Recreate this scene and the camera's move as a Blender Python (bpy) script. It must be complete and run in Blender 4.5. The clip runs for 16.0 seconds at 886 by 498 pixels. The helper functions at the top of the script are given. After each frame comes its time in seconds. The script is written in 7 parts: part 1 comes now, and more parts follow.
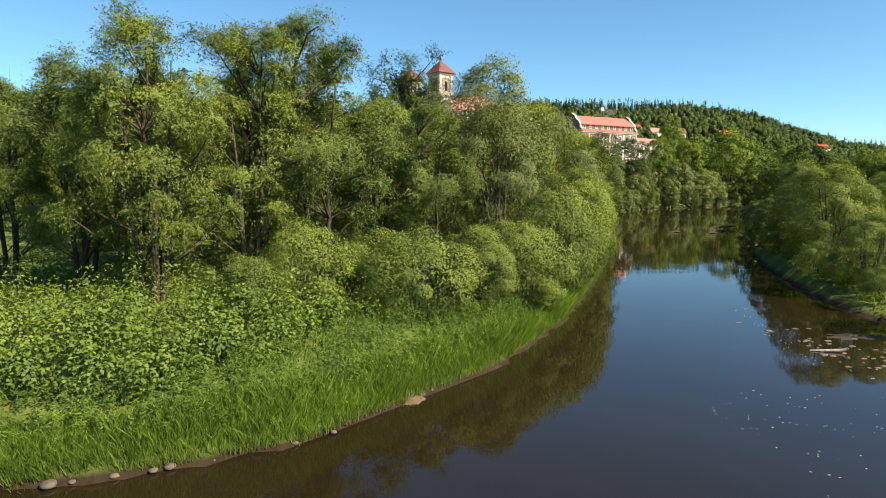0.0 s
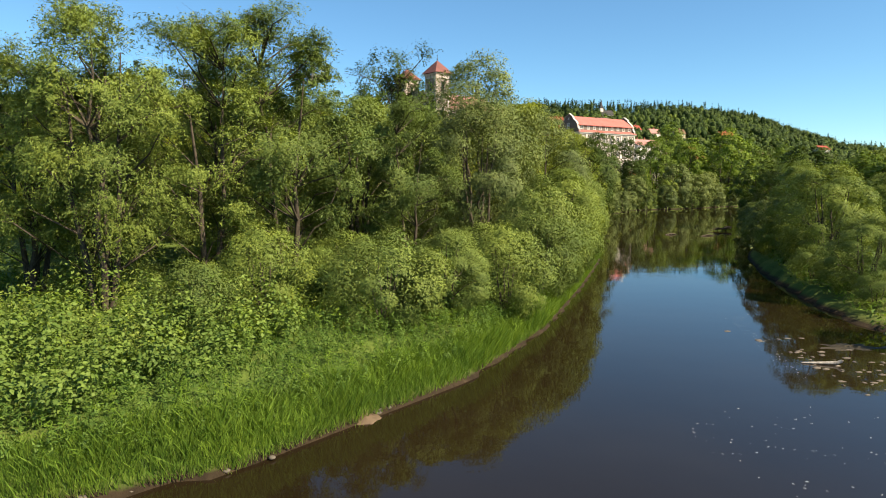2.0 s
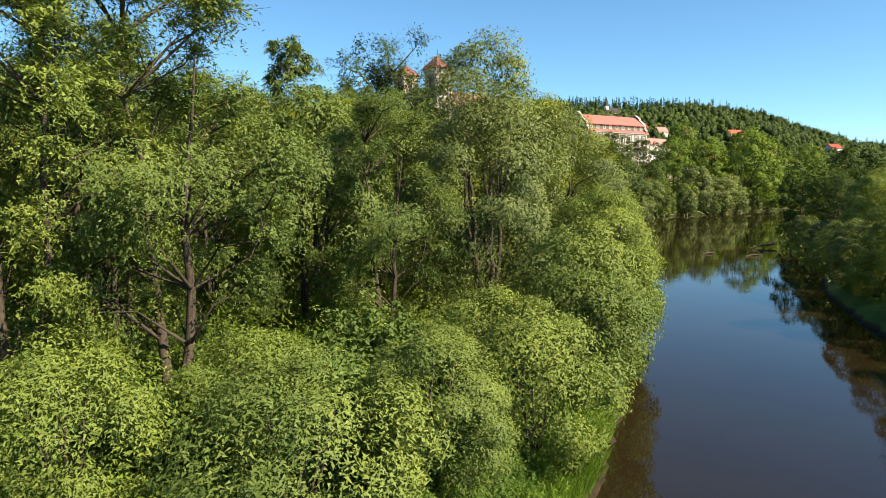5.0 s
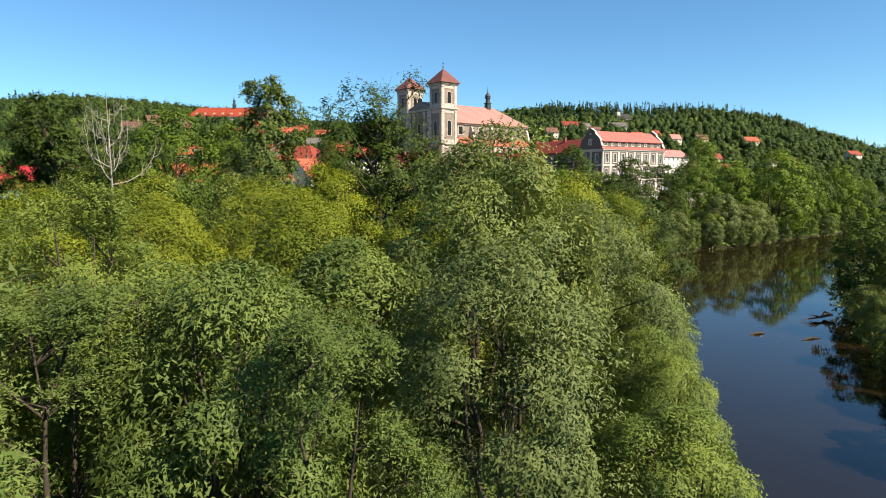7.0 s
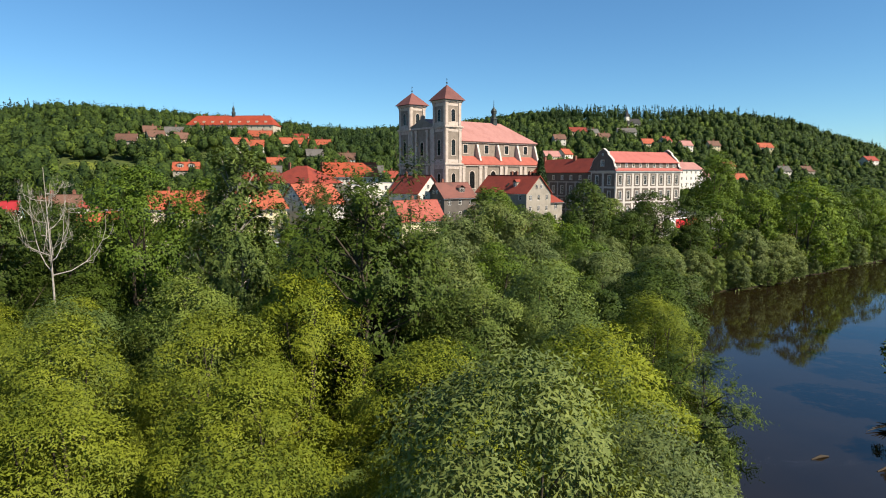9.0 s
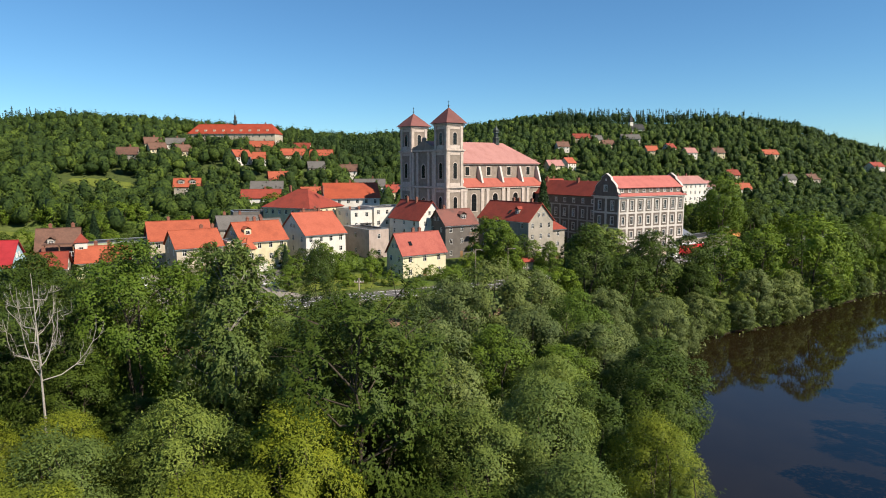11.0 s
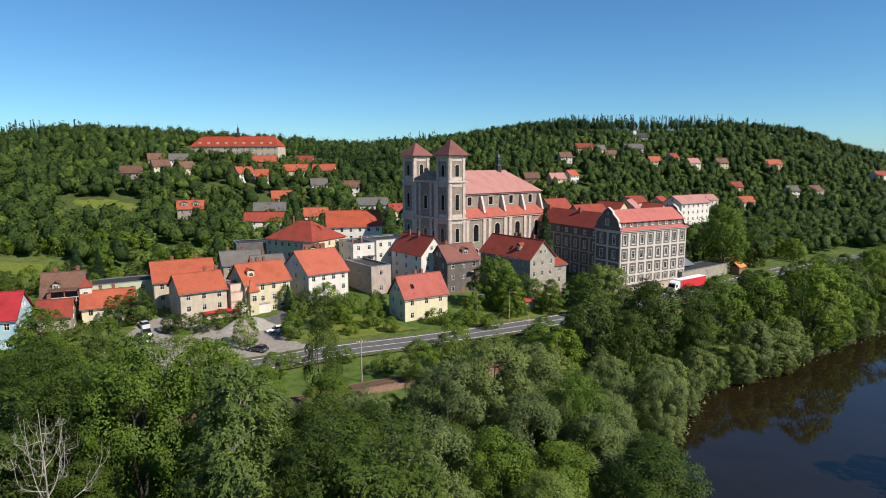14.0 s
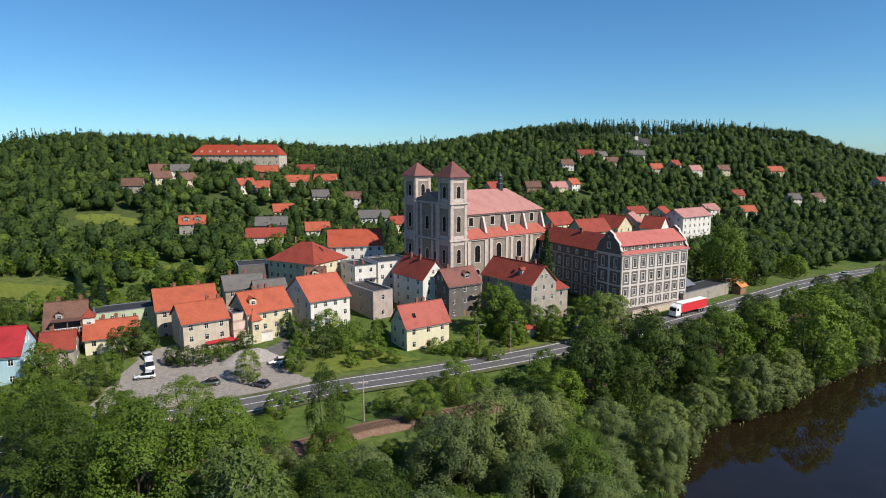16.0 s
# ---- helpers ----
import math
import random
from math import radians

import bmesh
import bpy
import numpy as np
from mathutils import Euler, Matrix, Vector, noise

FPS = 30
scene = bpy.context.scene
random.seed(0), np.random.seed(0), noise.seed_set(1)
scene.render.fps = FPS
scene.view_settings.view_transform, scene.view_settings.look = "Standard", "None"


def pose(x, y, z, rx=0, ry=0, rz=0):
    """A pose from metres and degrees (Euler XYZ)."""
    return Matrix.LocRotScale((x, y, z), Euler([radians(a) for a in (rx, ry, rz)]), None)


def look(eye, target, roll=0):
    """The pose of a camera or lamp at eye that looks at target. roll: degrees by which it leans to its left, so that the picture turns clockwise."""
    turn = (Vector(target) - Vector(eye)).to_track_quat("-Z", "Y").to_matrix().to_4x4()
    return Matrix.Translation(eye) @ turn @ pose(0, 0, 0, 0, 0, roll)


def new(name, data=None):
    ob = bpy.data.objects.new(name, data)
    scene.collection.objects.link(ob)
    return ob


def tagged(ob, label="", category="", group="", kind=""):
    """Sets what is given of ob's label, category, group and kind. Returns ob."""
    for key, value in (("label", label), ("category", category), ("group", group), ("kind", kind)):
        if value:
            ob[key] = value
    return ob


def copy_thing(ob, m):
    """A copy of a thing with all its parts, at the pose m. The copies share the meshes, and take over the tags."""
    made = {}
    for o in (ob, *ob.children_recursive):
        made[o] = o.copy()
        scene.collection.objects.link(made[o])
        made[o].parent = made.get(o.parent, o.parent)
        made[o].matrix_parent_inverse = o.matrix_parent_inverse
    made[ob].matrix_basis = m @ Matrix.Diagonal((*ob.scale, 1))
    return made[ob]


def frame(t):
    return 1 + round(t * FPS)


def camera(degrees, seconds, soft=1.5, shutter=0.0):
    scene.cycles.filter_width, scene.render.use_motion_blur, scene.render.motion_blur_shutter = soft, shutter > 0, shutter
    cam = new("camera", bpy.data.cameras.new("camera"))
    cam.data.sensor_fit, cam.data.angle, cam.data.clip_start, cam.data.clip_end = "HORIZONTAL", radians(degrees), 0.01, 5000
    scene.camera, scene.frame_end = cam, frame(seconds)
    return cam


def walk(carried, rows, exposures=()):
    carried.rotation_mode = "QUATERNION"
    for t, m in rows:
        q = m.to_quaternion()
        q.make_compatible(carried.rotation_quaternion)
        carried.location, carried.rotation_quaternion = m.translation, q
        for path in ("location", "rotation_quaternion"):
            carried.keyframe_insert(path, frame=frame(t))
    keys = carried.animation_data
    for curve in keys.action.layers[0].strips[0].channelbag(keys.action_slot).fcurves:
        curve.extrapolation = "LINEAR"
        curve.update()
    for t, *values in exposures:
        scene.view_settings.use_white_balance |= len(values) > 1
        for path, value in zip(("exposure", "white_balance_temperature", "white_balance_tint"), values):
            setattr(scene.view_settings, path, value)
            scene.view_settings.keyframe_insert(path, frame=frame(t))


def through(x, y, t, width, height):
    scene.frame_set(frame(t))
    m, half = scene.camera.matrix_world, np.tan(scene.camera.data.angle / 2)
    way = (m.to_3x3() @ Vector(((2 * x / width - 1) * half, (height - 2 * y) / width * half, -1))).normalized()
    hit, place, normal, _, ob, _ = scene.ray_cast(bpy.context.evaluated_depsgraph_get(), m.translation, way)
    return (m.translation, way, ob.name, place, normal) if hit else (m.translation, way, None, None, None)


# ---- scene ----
# camera
cam = camera(72.0, 16.0, soft=1.0)
PATH = [
    (0, (0.386, -11.155, 7.537), (0.485, -9.17, 7.31), -0.0),
    (0.5, (0.691, -10.771, 7.562), (0.79, -8.787, 7.334), -0.0),
    (1, (1.063, -10.455, 7.535), (1.161, -8.47, 7.312), 0.0),
    (1.5, (1.454, -10.129, 7.535), (1.553, -8.143, 7.312), 0.0),
    (2, (1.818, -9.537, 7.51), (1.917, -7.552, 7.286), 0.1),
    (3, (2.487, -6.524, 7.081), (2.588, -4.539, 6.853), 0.1),
    (5.5, (3.212, 6.112, 10.23), (3.298, 8.097, 9.999), 0.0),
    (6.5, (3.994, 11.719, 13.867), (4.064, 13.705, 13.634), -0.0),
    (7, (4.086, 14.659, 15.755), (4.153, 16.644, 15.522), -0.0),
    (7.5, (4.217, 17.497, 17.652), (4.279, 19.482, 17.415), -0.0),
    (8, (4.389, 20.445, 19.549), (4.446, 22.43, 19.31), -0.0),
    (8.5, (4.717, 23.222, 21.619), (4.77, 25.206, 21.377), -0.1),
    (9, (4.882, 25.757, 23.878), (4.932, 27.741, 23.633), -0.1),
    (9.5, (5.288, 27.226, 26.379), (5.335, 29.209, 26.128), -0.1),
    (10, (5.395, 27.944, 28.844), (5.439, 29.927, 28.588), -0.1),
    (12.5, (5.77, 28.444, 39.441), (5.802, 30.424, 39.162), -0.1),
    (13, (5.816, 28.656, 41.483), (5.846, 30.635, 41.201), -0.1),
    (13.5, (5.853, 29.016, 43.586), (5.883, 30.995, 43.299), -0.1),
    (14, (5.856, 29.286, 45.705), (5.885, 31.265, 45.414), -0.1),
    (14.5, (5.841, 29.515, 47.705), (5.868, 31.493, 47.41), -0.2),
    (15, (5.767, 29.733, 49.752), (5.794, 31.71, 49.453), -0.1),
    (15.5, (5.813, 30.137, 51.917), (5.838, 32.114, 51.614), -0.1),
    (16, (5.77, 30.315, 54.119), (5.795, 32.291, 53.811), -0.1),
]
walk(cam, [(t, look(eye, target, roll)) for t, eye, target, roll in PATH],
     [(0, 1.38, 7600, 10), (3, 1.36, 7600, 10), (5.5, 1.48, 7400, 10), (7.5, 1.04, 6900, 11), (9, 0.86, 6750, 11), (12.5, 0.67, 6500, 12), (16, 0.51, 6080, 12)])
# world and sun
SUN_AZ, SUN_EL = math.atan2(-0.54, 0.84), radians(41)
world = bpy.data.worlds.new("sky")
scene.world = world
world.use_nodes = True
wt = world.node_tree
sky = wt.nodes.new("ShaderNodeTexSky")
sky.sky_type = "NISHITA"
sky.sun_disc = False
sky.sun_elevation = SUN_EL
sky.sun_rotation = math.pi / 2 - SUN_AZ
sky.altitude = 300
sky.air_density = 0.85
sky.dust_density = 0.2
sky.ozone_density = 2.5
hue = wt.nodes.new("ShaderNodeHueSaturation")
hue.inputs["Saturation"].default_value = 1.1
wt.links.new(sky.outputs["Color"], hue.inputs["Color"])
tint = wt.nodes.new("ShaderNodeMix")
tint.data_type, tint.blend_type = "RGBA", "MULTIPLY"
tint.inputs[0].default_value = 1.0
tint.inputs[7].default_value = (0.71, 1.03, 1.14, 1)
wt.links.new(hue.outputs["Color"], tint.inputs[6])
haze = wt.nodes.new("ShaderNodeMix")
haze.data_type = "RGBA"
haze.inputs[0].default_value = 0.1
haze.inputs[7].default_value = (1.3, 3.7, 7.2, 1)
wt.links.new(tint.outputs[2], haze.inputs[6])
wt.links.new(haze.outputs[2], wt.nodes["Background"].inputs["Color"])
wt.nodes["Background"].inputs["Strength"].default_value = 0.070
sun_data = bpy.data.lights.new("sun", "SUN")
sun_data.energy = 5.0
sun_data.angle = radians(0.53)
sun_data.color = (1.0, 0.90, 0.76)
sun = new("sun", sun_data)
sun_dir = Vector((math.cos(SUN_AZ) * math.cos(SUN_EL), math.sin(SUN_AZ) * math.cos(SUN_EL), math.sin(SUN_EL)))
sun.matrix_world = look(sun_dir * 300, (0, 0, 0))

# materials
def shader(name, rough=0.8, spec=0.3, metal=0.0):
    m = bpy.data.materials.new(name)
    m.use_nodes = True
    b = m.node_tree.nodes["Principled BSDF"]
    b.inputs["Roughness"].default_value = rough
    b.inputs["Specular IOR Level"].default_value = spec
    b.inputs["Metallic"].default_value = metal
    return m, m.node_tree, b


def node(nt, kind, **kw):
    n = nt.nodes.new(kind)
    for k, v in kw.items():
        n.inputs[k].default_value = v
    return n


def ramp(nt, fac, stops):
    r = nt.nodes.new("ShaderNodeValToRGB")
    el = r.color_ramp.elements
    while len(el) < len(stops):
        el.new(0.5)
    for e, (p, c) in zip(el, stops):
        e.position, e.color = p, (*c, 1)
    nt.links.new(fac, r.inputs["Fac"])
    return r.outputs["Color"]


def mixed(nt, fac, a, b, how="MIX"):
    n = nt.nodes.new("ShaderNodeMix")
    n.data_type, n.blend_type = "RGBA", how
    for sock, v in ((n.inputs[0], fac), (n.inputs[6], a), (n.inputs[7], b)):
        if isinstance(v, (int, float)):
            sock.default_value = v
        elif isinstance(v, tuple):
            sock.default_value = (*v, 1)
        else:
            nt.links.new(v, sock)
    return n.outputs[2]


def coords(nt, world_space=True):
    if world_space:
        return nt.nodes.new("ShaderNodeNewGeometry").outputs["Position"]
    return nt.nodes.new("ShaderNodeTexCoord").outputs["Object"]


def noisy(nt, vec, scale, detail=4.0, rough=0.6):
    n = node(nt, "ShaderNodeTexNoise", Scale=scale, Detail=detail, Roughness=rough)
    nt.links.new(vec, n.inputs["Vector"])
    return n.outputs["Fac"]


def bumped(nt, b, height, strength=0.4, dist=0.05):
    n = node(nt, "ShaderNodeBump", Strength=strength, Distance=dist)
    nt.links.new(height, n.inputs["Height"])
    nt.links.new(n.outputs["Normal"], b.inputs["Normal"])


def plaster(name, col, dark=0.75, scale=0.5, rough=0.9, relief=0.3):
    """Painted render: blotches over metres, grain over centimetres, rain streaks."""
    m, nt, b = shader(name, rough, 0.2)
    p = coords(nt)
    big = noisy(nt, p, scale, 5.0, 0.65)
    c = ramp(nt, big, [(0.3, tuple(v * dark for v in col)), (0.55, col), (0.8, tuple(min(1, v * 1.08) for v in col))])
    mp = node(nt, "ShaderNodeMapping", Scale=(1.2, 1.2, 0.12))
    nt.links.new(p, mp.inputs["Vector"])
    streak = noisy(nt, mp.outputs["Vector"], 1.6, 4.0, 0.7)
    c = mixed(nt, ramp(nt, streak, [(0.35, (0.25,) * 3), (0.6, (0.0,) * 3)]), c, tuple(v * 0.6 for v in col))
    nt.links.new(c, b.inputs["Base Color"])
    bumped(nt, b, noisy(nt, p, 14.0, 3.0), relief, 0.02)
    return m


def tiles(name, col, other, pitch=0.33, wear=0.5):
    """Roof tiles: courses and columns as relief, patches of faded and mossy tiles."""
    m, nt, b = shader(name, 0.75, 0.25)
    p = coords(nt)
    big = noisy(nt, p, 0.35, 6.0, 0.7)
    fine = noisy(nt, p, 3.0, 2.0)
    c = ramp(nt, big, [(0.28, other), (0.5, col), (0.75, tuple(min(1, v * 1.15) for v in col))])
    c = mixed(nt, ramp(nt, fine, [(0.35, (wear,) * 3), (0.65, (0.0,) * 3)]), c, other)
    rnd = nt.nodes.new("ShaderNodeObjectInfo").outputs["Random"]
    c = mixed(nt, 1.0, c, ramp(nt, rnd, [(0.0, (0.82, 0.82, 0.82)), (1.0, (1.0, 1.0, 1.0))]), "MULTIPLY")
    nt.links.new(c, b.inputs["Base Color"])
    sep = nt.nodes.new("ShaderNodeSeparateXYZ")
    nt.links.new(p, sep.inputs["Vector"])
    saw = nt.nodes.new("ShaderNodeMath")
    saw.operation = "FRACT"
    mul = nt.nodes.new("ShaderNodeMath")
    mul.operation = "MULTIPLY"
    mul.inputs[1].default_value = 1.0 / (pitch * 0.7)
    nt.links.new(sep.outputs["Z"], mul.inputs[0])
    nt.links.new(mul.outputs[0], saw.inputs[0])
    bumped(nt, b, saw.outputs[0], 0.5, 0.03)
    return m


def plain(name, col, rough=0.6, spec=0.4, metal=0.0, vary=0.25, scale=2.0):
    m, nt, b = shader(name, rough, spec, metal)
    p = coords(nt)
    c = ramp(nt, noisy(nt, p, scale, 5.0, 0.7), [(0.3, tuple(v * (1 - vary) for v in col)), (0.7, tuple(min(1, v * (1 + vary * 0.5)) for v in col))])
    nt.links.new(c, b.inputs["Base Color"])
    bumped(nt, b, noisy(nt, p, scale * 12, 3.0), 0.2, 0.01)
    return m


def leafy(name, dark, light, through=0.35, vary=0.25, rough=0.55, blotch=0.45, spread=0.45, tuft_shade=0.0):
    """Leaves: each leaf and each plant a shade of its own, with light shining through."""
    m, nt, b = shader(name, rough, 0.1)
    mean = [(a + c) / 2 for a, c in zip(dark, light)]
    dark, light = (tuple(v + (w - v) * spread for v, w in zip(mean, end)) for end in (dark, light))
    isl = nt.nodes.new("ShaderNodeNewGeometry").outputs["Random Per Island"]
    obj = nt.nodes.new("ShaderNodeObjectInfo").outputs["Random"]
    c = ramp(nt, isl, [(0.0, dark), (1.0, light)])
    c = mixed(nt, 1.0, c, ramp(nt, obj, [(0.0, (1 - vary, 1 - vary * 0.8, 1 - vary * 0.6)), (0.5, (1, 1, 1)), (1.0, (1 + vary * 0.7, 1 + vary * 0.6, 0.95))]), "MULTIPLY")
    big = noisy(nt, coords(nt), blotch, 3.0)
    c = mixed(nt, 1.0, c, ramp(nt, big, [(0.3, (0.66, 0.72, 0.76)), (0.7, (1.2, 1.14, 1.02))]), "MULTIPLY")
    # shade between leaf tufts put into the colour: dark hollows, bright tops
    if tuft_shade:
        fine = noisy(nt, coords(nt), tuft_shade, 4.0, 0.7)
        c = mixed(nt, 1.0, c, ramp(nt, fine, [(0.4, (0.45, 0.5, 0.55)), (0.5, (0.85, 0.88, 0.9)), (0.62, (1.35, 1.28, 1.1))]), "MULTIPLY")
        bumped(nt, b, fine, 1.0, 0.9 / tuft_shade)
    nt.links.new(c, b.inputs["Base Color"])
    t = nt.nodes.new("ShaderNodeBsdfTranslucent")
    nt.links.new(mixed(nt, 1.0, c, (1.5, 1.45, 0.6), "MULTIPLY"), t.inputs["Color"])
    mx = nt.nodes.new("ShaderNodeMixShader")
    mx.inputs[0].default_value = through
    nt.links.new(b.outputs[0], mx.inputs[1])
    nt.links.new(t.outputs[0], mx.inputs[2])
    nt.links.new(mx.outputs[0], nt.nodes["Material Output"].inputs["Surface"])
    return m


def bark(name, a, b2):
    m, nt, b = shader(name, 0.95, 0.1)
    p = coords(nt, False)
    mp = node(nt, "ShaderNodeMapping", Scale=(3, 3, 0.6))
    nt.links.new(p, mp.inputs["Vector"])
    n = noisy(nt, mp.outputs["Vector"], 4.0, 6.0, 0.7)
    nt.links.new(ramp(nt, n, [(0.3, a), (0.7, b2)]), b.inputs["Base Color"])
    bumped(nt, b, n, 0.6, 0.05)
    return m


def ground_mat():
    m, nt, b = shader("meadow_soil", 0.95, 0.15)
    p = coords(nt)
    big = noisy(nt, p, 0.04, 6.0, 0.65)
    mid = noisy(nt, p, 0.5, 6.0, 0.7)
    grass = ramp(nt, mid, [(0.25, (0.03, 0.045, 0.01)), (0.5, (0.06, 0.10, 0.018)), (0.75, (0.11, 0.14, 0.03))])
    dry = ramp(nt, mid, [(0.3, (0.07, 0.09, 0.022)), (0.7, (0.15, 0.16, 0.05))])
    c = mixed(nt, ramp(nt, big, [(0.45, (0, 0, 0)), (0.65, (0.8, 0.8, 0.8))]), grass, dry)
    sep = nt.nodes.new("ShaderNodeSeparateXYZ")
    nt.links.new(p, sep.inputs["Vector"])
    litter = ramp(nt, mid, [(0.3, (0.032, 0.048, 0.013)), (0.7, (0.075, 0.098, 0.026))])
    slope = nt.nodes.new("ShaderNodeMapRange")
    slope.inputs["From Min"].default_value, slope.inputs["From Max"].default_value = 12.0, 22.0
    nt.links.new(sep.outputs["Z"], slope.inputs["Value"])
    c = mixed(nt, slope.outputs["Result"], c, litter)
    mud = ramp(nt, noisy(nt, p, 1.5, 6.0, 0.75), [(0.3, (0.014, 0.010, 0.006)), (0.6, (0.03, 0.021, 0.012)), (0.85, (0.085, 0.06, 0.036))])
    low = nt.nodes.new("ShaderNodeMapRange")
    low.inputs["From Min"].default_value, low.inputs["From Max"].default_value = 0.32, 0.12
    nt.links.new(sep.outputs["Z"], low.inputs["Value"])
    c = mixed(nt, low.outputs["Result"], c, mud)
    nt.links.new(c, b.inputs["Base Color"])
    bumped(nt, b, noisy(nt, p, 5.0, 5.0), 0.6, 0.1)
    return m


def water_mat():
    m, nt, b = shader("river_water", 0.03, 0.75)
    p = coords(nt)
    c = ramp(nt, noisy(nt, p, 0.12, 3.0), [(0.3, (0.010, 0.0065, 0.003)), (0.7, (0.014, 0.0095, 0.0045))])
    nt.links.new(c, b.inputs["Base Color"])
    b.inputs["IOR"].default_value = 1.33
    mp = node(nt, "ShaderNodeMapping", Scale=(1.0, 1.6, 1.0), Rotation=(0, 0, radians(-25)))
    nt.links.new(p, mp.inputs["Vector"])
    add = nt.nodes.new("ShaderNodeMath")
    add.operation = "MULTIPLY_ADD"
    nt.links.new(noisy(nt, mp.outputs["Vector"], 2.2, 2.0, 0.5), add.inputs[0])
    add.inputs[1].default_value = 0.35
    nt.links.new(noisy(nt, mp.outputs["Vector"], 0.35, 2.0, 0.5), add.inputs[2])
    bumped(nt, b, add.outputs[0], 0.035, 0.12)
    return m


M_GROUND, M_WATER = ground_mat(), water_mat()
M_BARK = bark("willow_bark", (0.03, 0.025, 0.02), (0.085, 0.07, 0.052))
M_BIRCH = bark("birch_bark", (0.10, 0.09, 0.08), (0.34, 0.32, 0.29))
M_DEADWOOD = bark("bare_wood", (0.17, 0.15, 0.125), (0.42, 0.39, 0.35))
LEAF = {
    "willow": leafy("willow_leaf", (0.068, 0.104, 0.024), (0.184, 0.238, 0.064), 0.22, spread=0.6),
    "silver": leafy("silver_willow_leaf", (0.060, 0.086, 0.028), (0.160, 0.200, 0.070), 0.16, spread=0.6),
    "yellow": leafy("box_elder_leaf", (0.086, 0.119, 0.012), (0.205, 0.236, 0.030), 0.22),
    "broad": leafy("ash_leaf", (0.054, 0.096, 0.011), (0.136, 0.196, 0.026), 0.15),
    "dark": leafy("alder_leaf", (0.028, 0.050, 0.009), (0.070, 0.104, 0.018), 0.13),
    "conifer": leafy("spruce_needle", (0.011, 0.027, 0.011), (0.033, 0.061, 0.022), 0.1),
    "nettle": leafy("nettle_leaf", (0.040, 0.088, 0.018), (0.130, 0.205, 0.042), 0.3, spread=0.8),
    "knotweed": leafy("knotweed_leaf", (0.046, 0.088, 0.018), (0.150, 0.215, 0.058), 0.25, spread=0.55),
    "grass": leafy("grass_blade", (0.050, 0.108, 0.018), (0.140, 0.225, 0.038), 0.4, spread=0.9),
    "hill_broad": leafy("hill_leaf", (0.044, 0.076, 0.015), (0.080, 0.118, 0.025), 0.1, blotch=0.1, tuft_shade=1.1),
    "hill_dark": leafy("hill_dark_leaf", (0.025, 0.048, 0.013), (0.046, 0.075, 0.020), 0.1, blotch=0.1, tuft_shade=1.1),
    "hill_light": leafy("hill_light_leaf", (0.080, 0.124, 0.020), (0.126, 0.176, 0.034), 0.1, blotch=0.1, tuft_shade=1.1),
    "copper": leafy("copper_leaf", (0.033, 0.020, 0.013), (0.083, 0.049, 0.027), 0.25),
}

# helpers for meshes
def part(name, bm, material, parent=None, label="", smooth=False):
    """Links a bmesh (or a mesh) as one object, under a thing or a part if one is given."""
    if isinstance(bm, bmesh.types.BMesh):
        me = bpy.data.meshes.new(name)
        bm.to_mesh(me)
        bm.free()
    else:
        me = bm
    if material is not None and not me.materials:
        me.materials.append(material)
    if smooth:
        me.shade_smooth()
    ob = new(name, me)
    if parent is not None:
        ob.parent = parent
    if label:
        ob["label"] = label
    return ob


def raw_mesh(name, verts, faces, sides, normals=None):
    """A mesh from arrays: verts (n, 3), faces (m, sides), normals (n, 3)."""
    me = bpy.data.meshes.new(name)
    verts, faces = np.asarray(verts, np.float32), np.asarray(faces, np.int32)
    me.vertices.add(len(verts))
    me.vertices.foreach_set("co", verts.ravel())
    me.loops.add(faces.size)
    me.loops.foreach_set("vertex_index", faces.ravel())
    me.polygons.add(len(faces))
    me.polygons.foreach_set("loop_start", np.arange(0, faces.size, sides, dtype=np.int32))
    me.update(calc_edges=True)
    me.validate()
    if normals is not None:
        me.normals_split_custom_set_from_vertices(np.asarray(normals, np.float32))
    return me


def empty(name, at=(0, 0, 0), turn=0.0):
    ob = new(name)
    ob.empty_display_size = 0.3
    ob.matrix_basis = pose(*at, 0, 0, turn)
    return ob


# the lie of the land
LEFT_BANK = [(-420, -70), (-120, -22), (-40, -3), (-18, 2), (-9.7, 3.4), (-6, 4.3), (-2.6, 5.8), (0.3, 8.9), (3.8, 12.6), (8.4, 20.3),
             (13.6, 32.3), (18.1, 43.6), (26.8, 67), (36.4, 101), (46, 121), (59.5, 141.5), (79, 151), (100.7, 167), (124, 182.6),
             (160, 203), (210, 226), (280, 245), (420, 262)]
RIGHT_BANK = [(420, 215), (280, 200), (210, 182), (160, 165), (118, 146), (90, 131), (72, 112), (60, 96), (50, 79), (43, 65),
              (36.5, 52), (31, 40), (27.5, 30), (25, 21), (23.5, 13), (24, 4), (21, -8), (10, -34), (-30, -70), (-120, -105), (-420, -160)]
ROAD = [(-220, 68), (-140, 97), (-80, 121), (-33.4, 141), (-14.7, 151.5), (6.9, 160.5), (35, 174.5), (57.7, 188.6), (77, 202.5), (98, 217), (144, 251), (192, 277), (270, 305), (420, 340)]
RIVER = np.array(LEFT_BANK + RIGHT_BANK, float)
ROADLINE = np.array(ROAD, float)


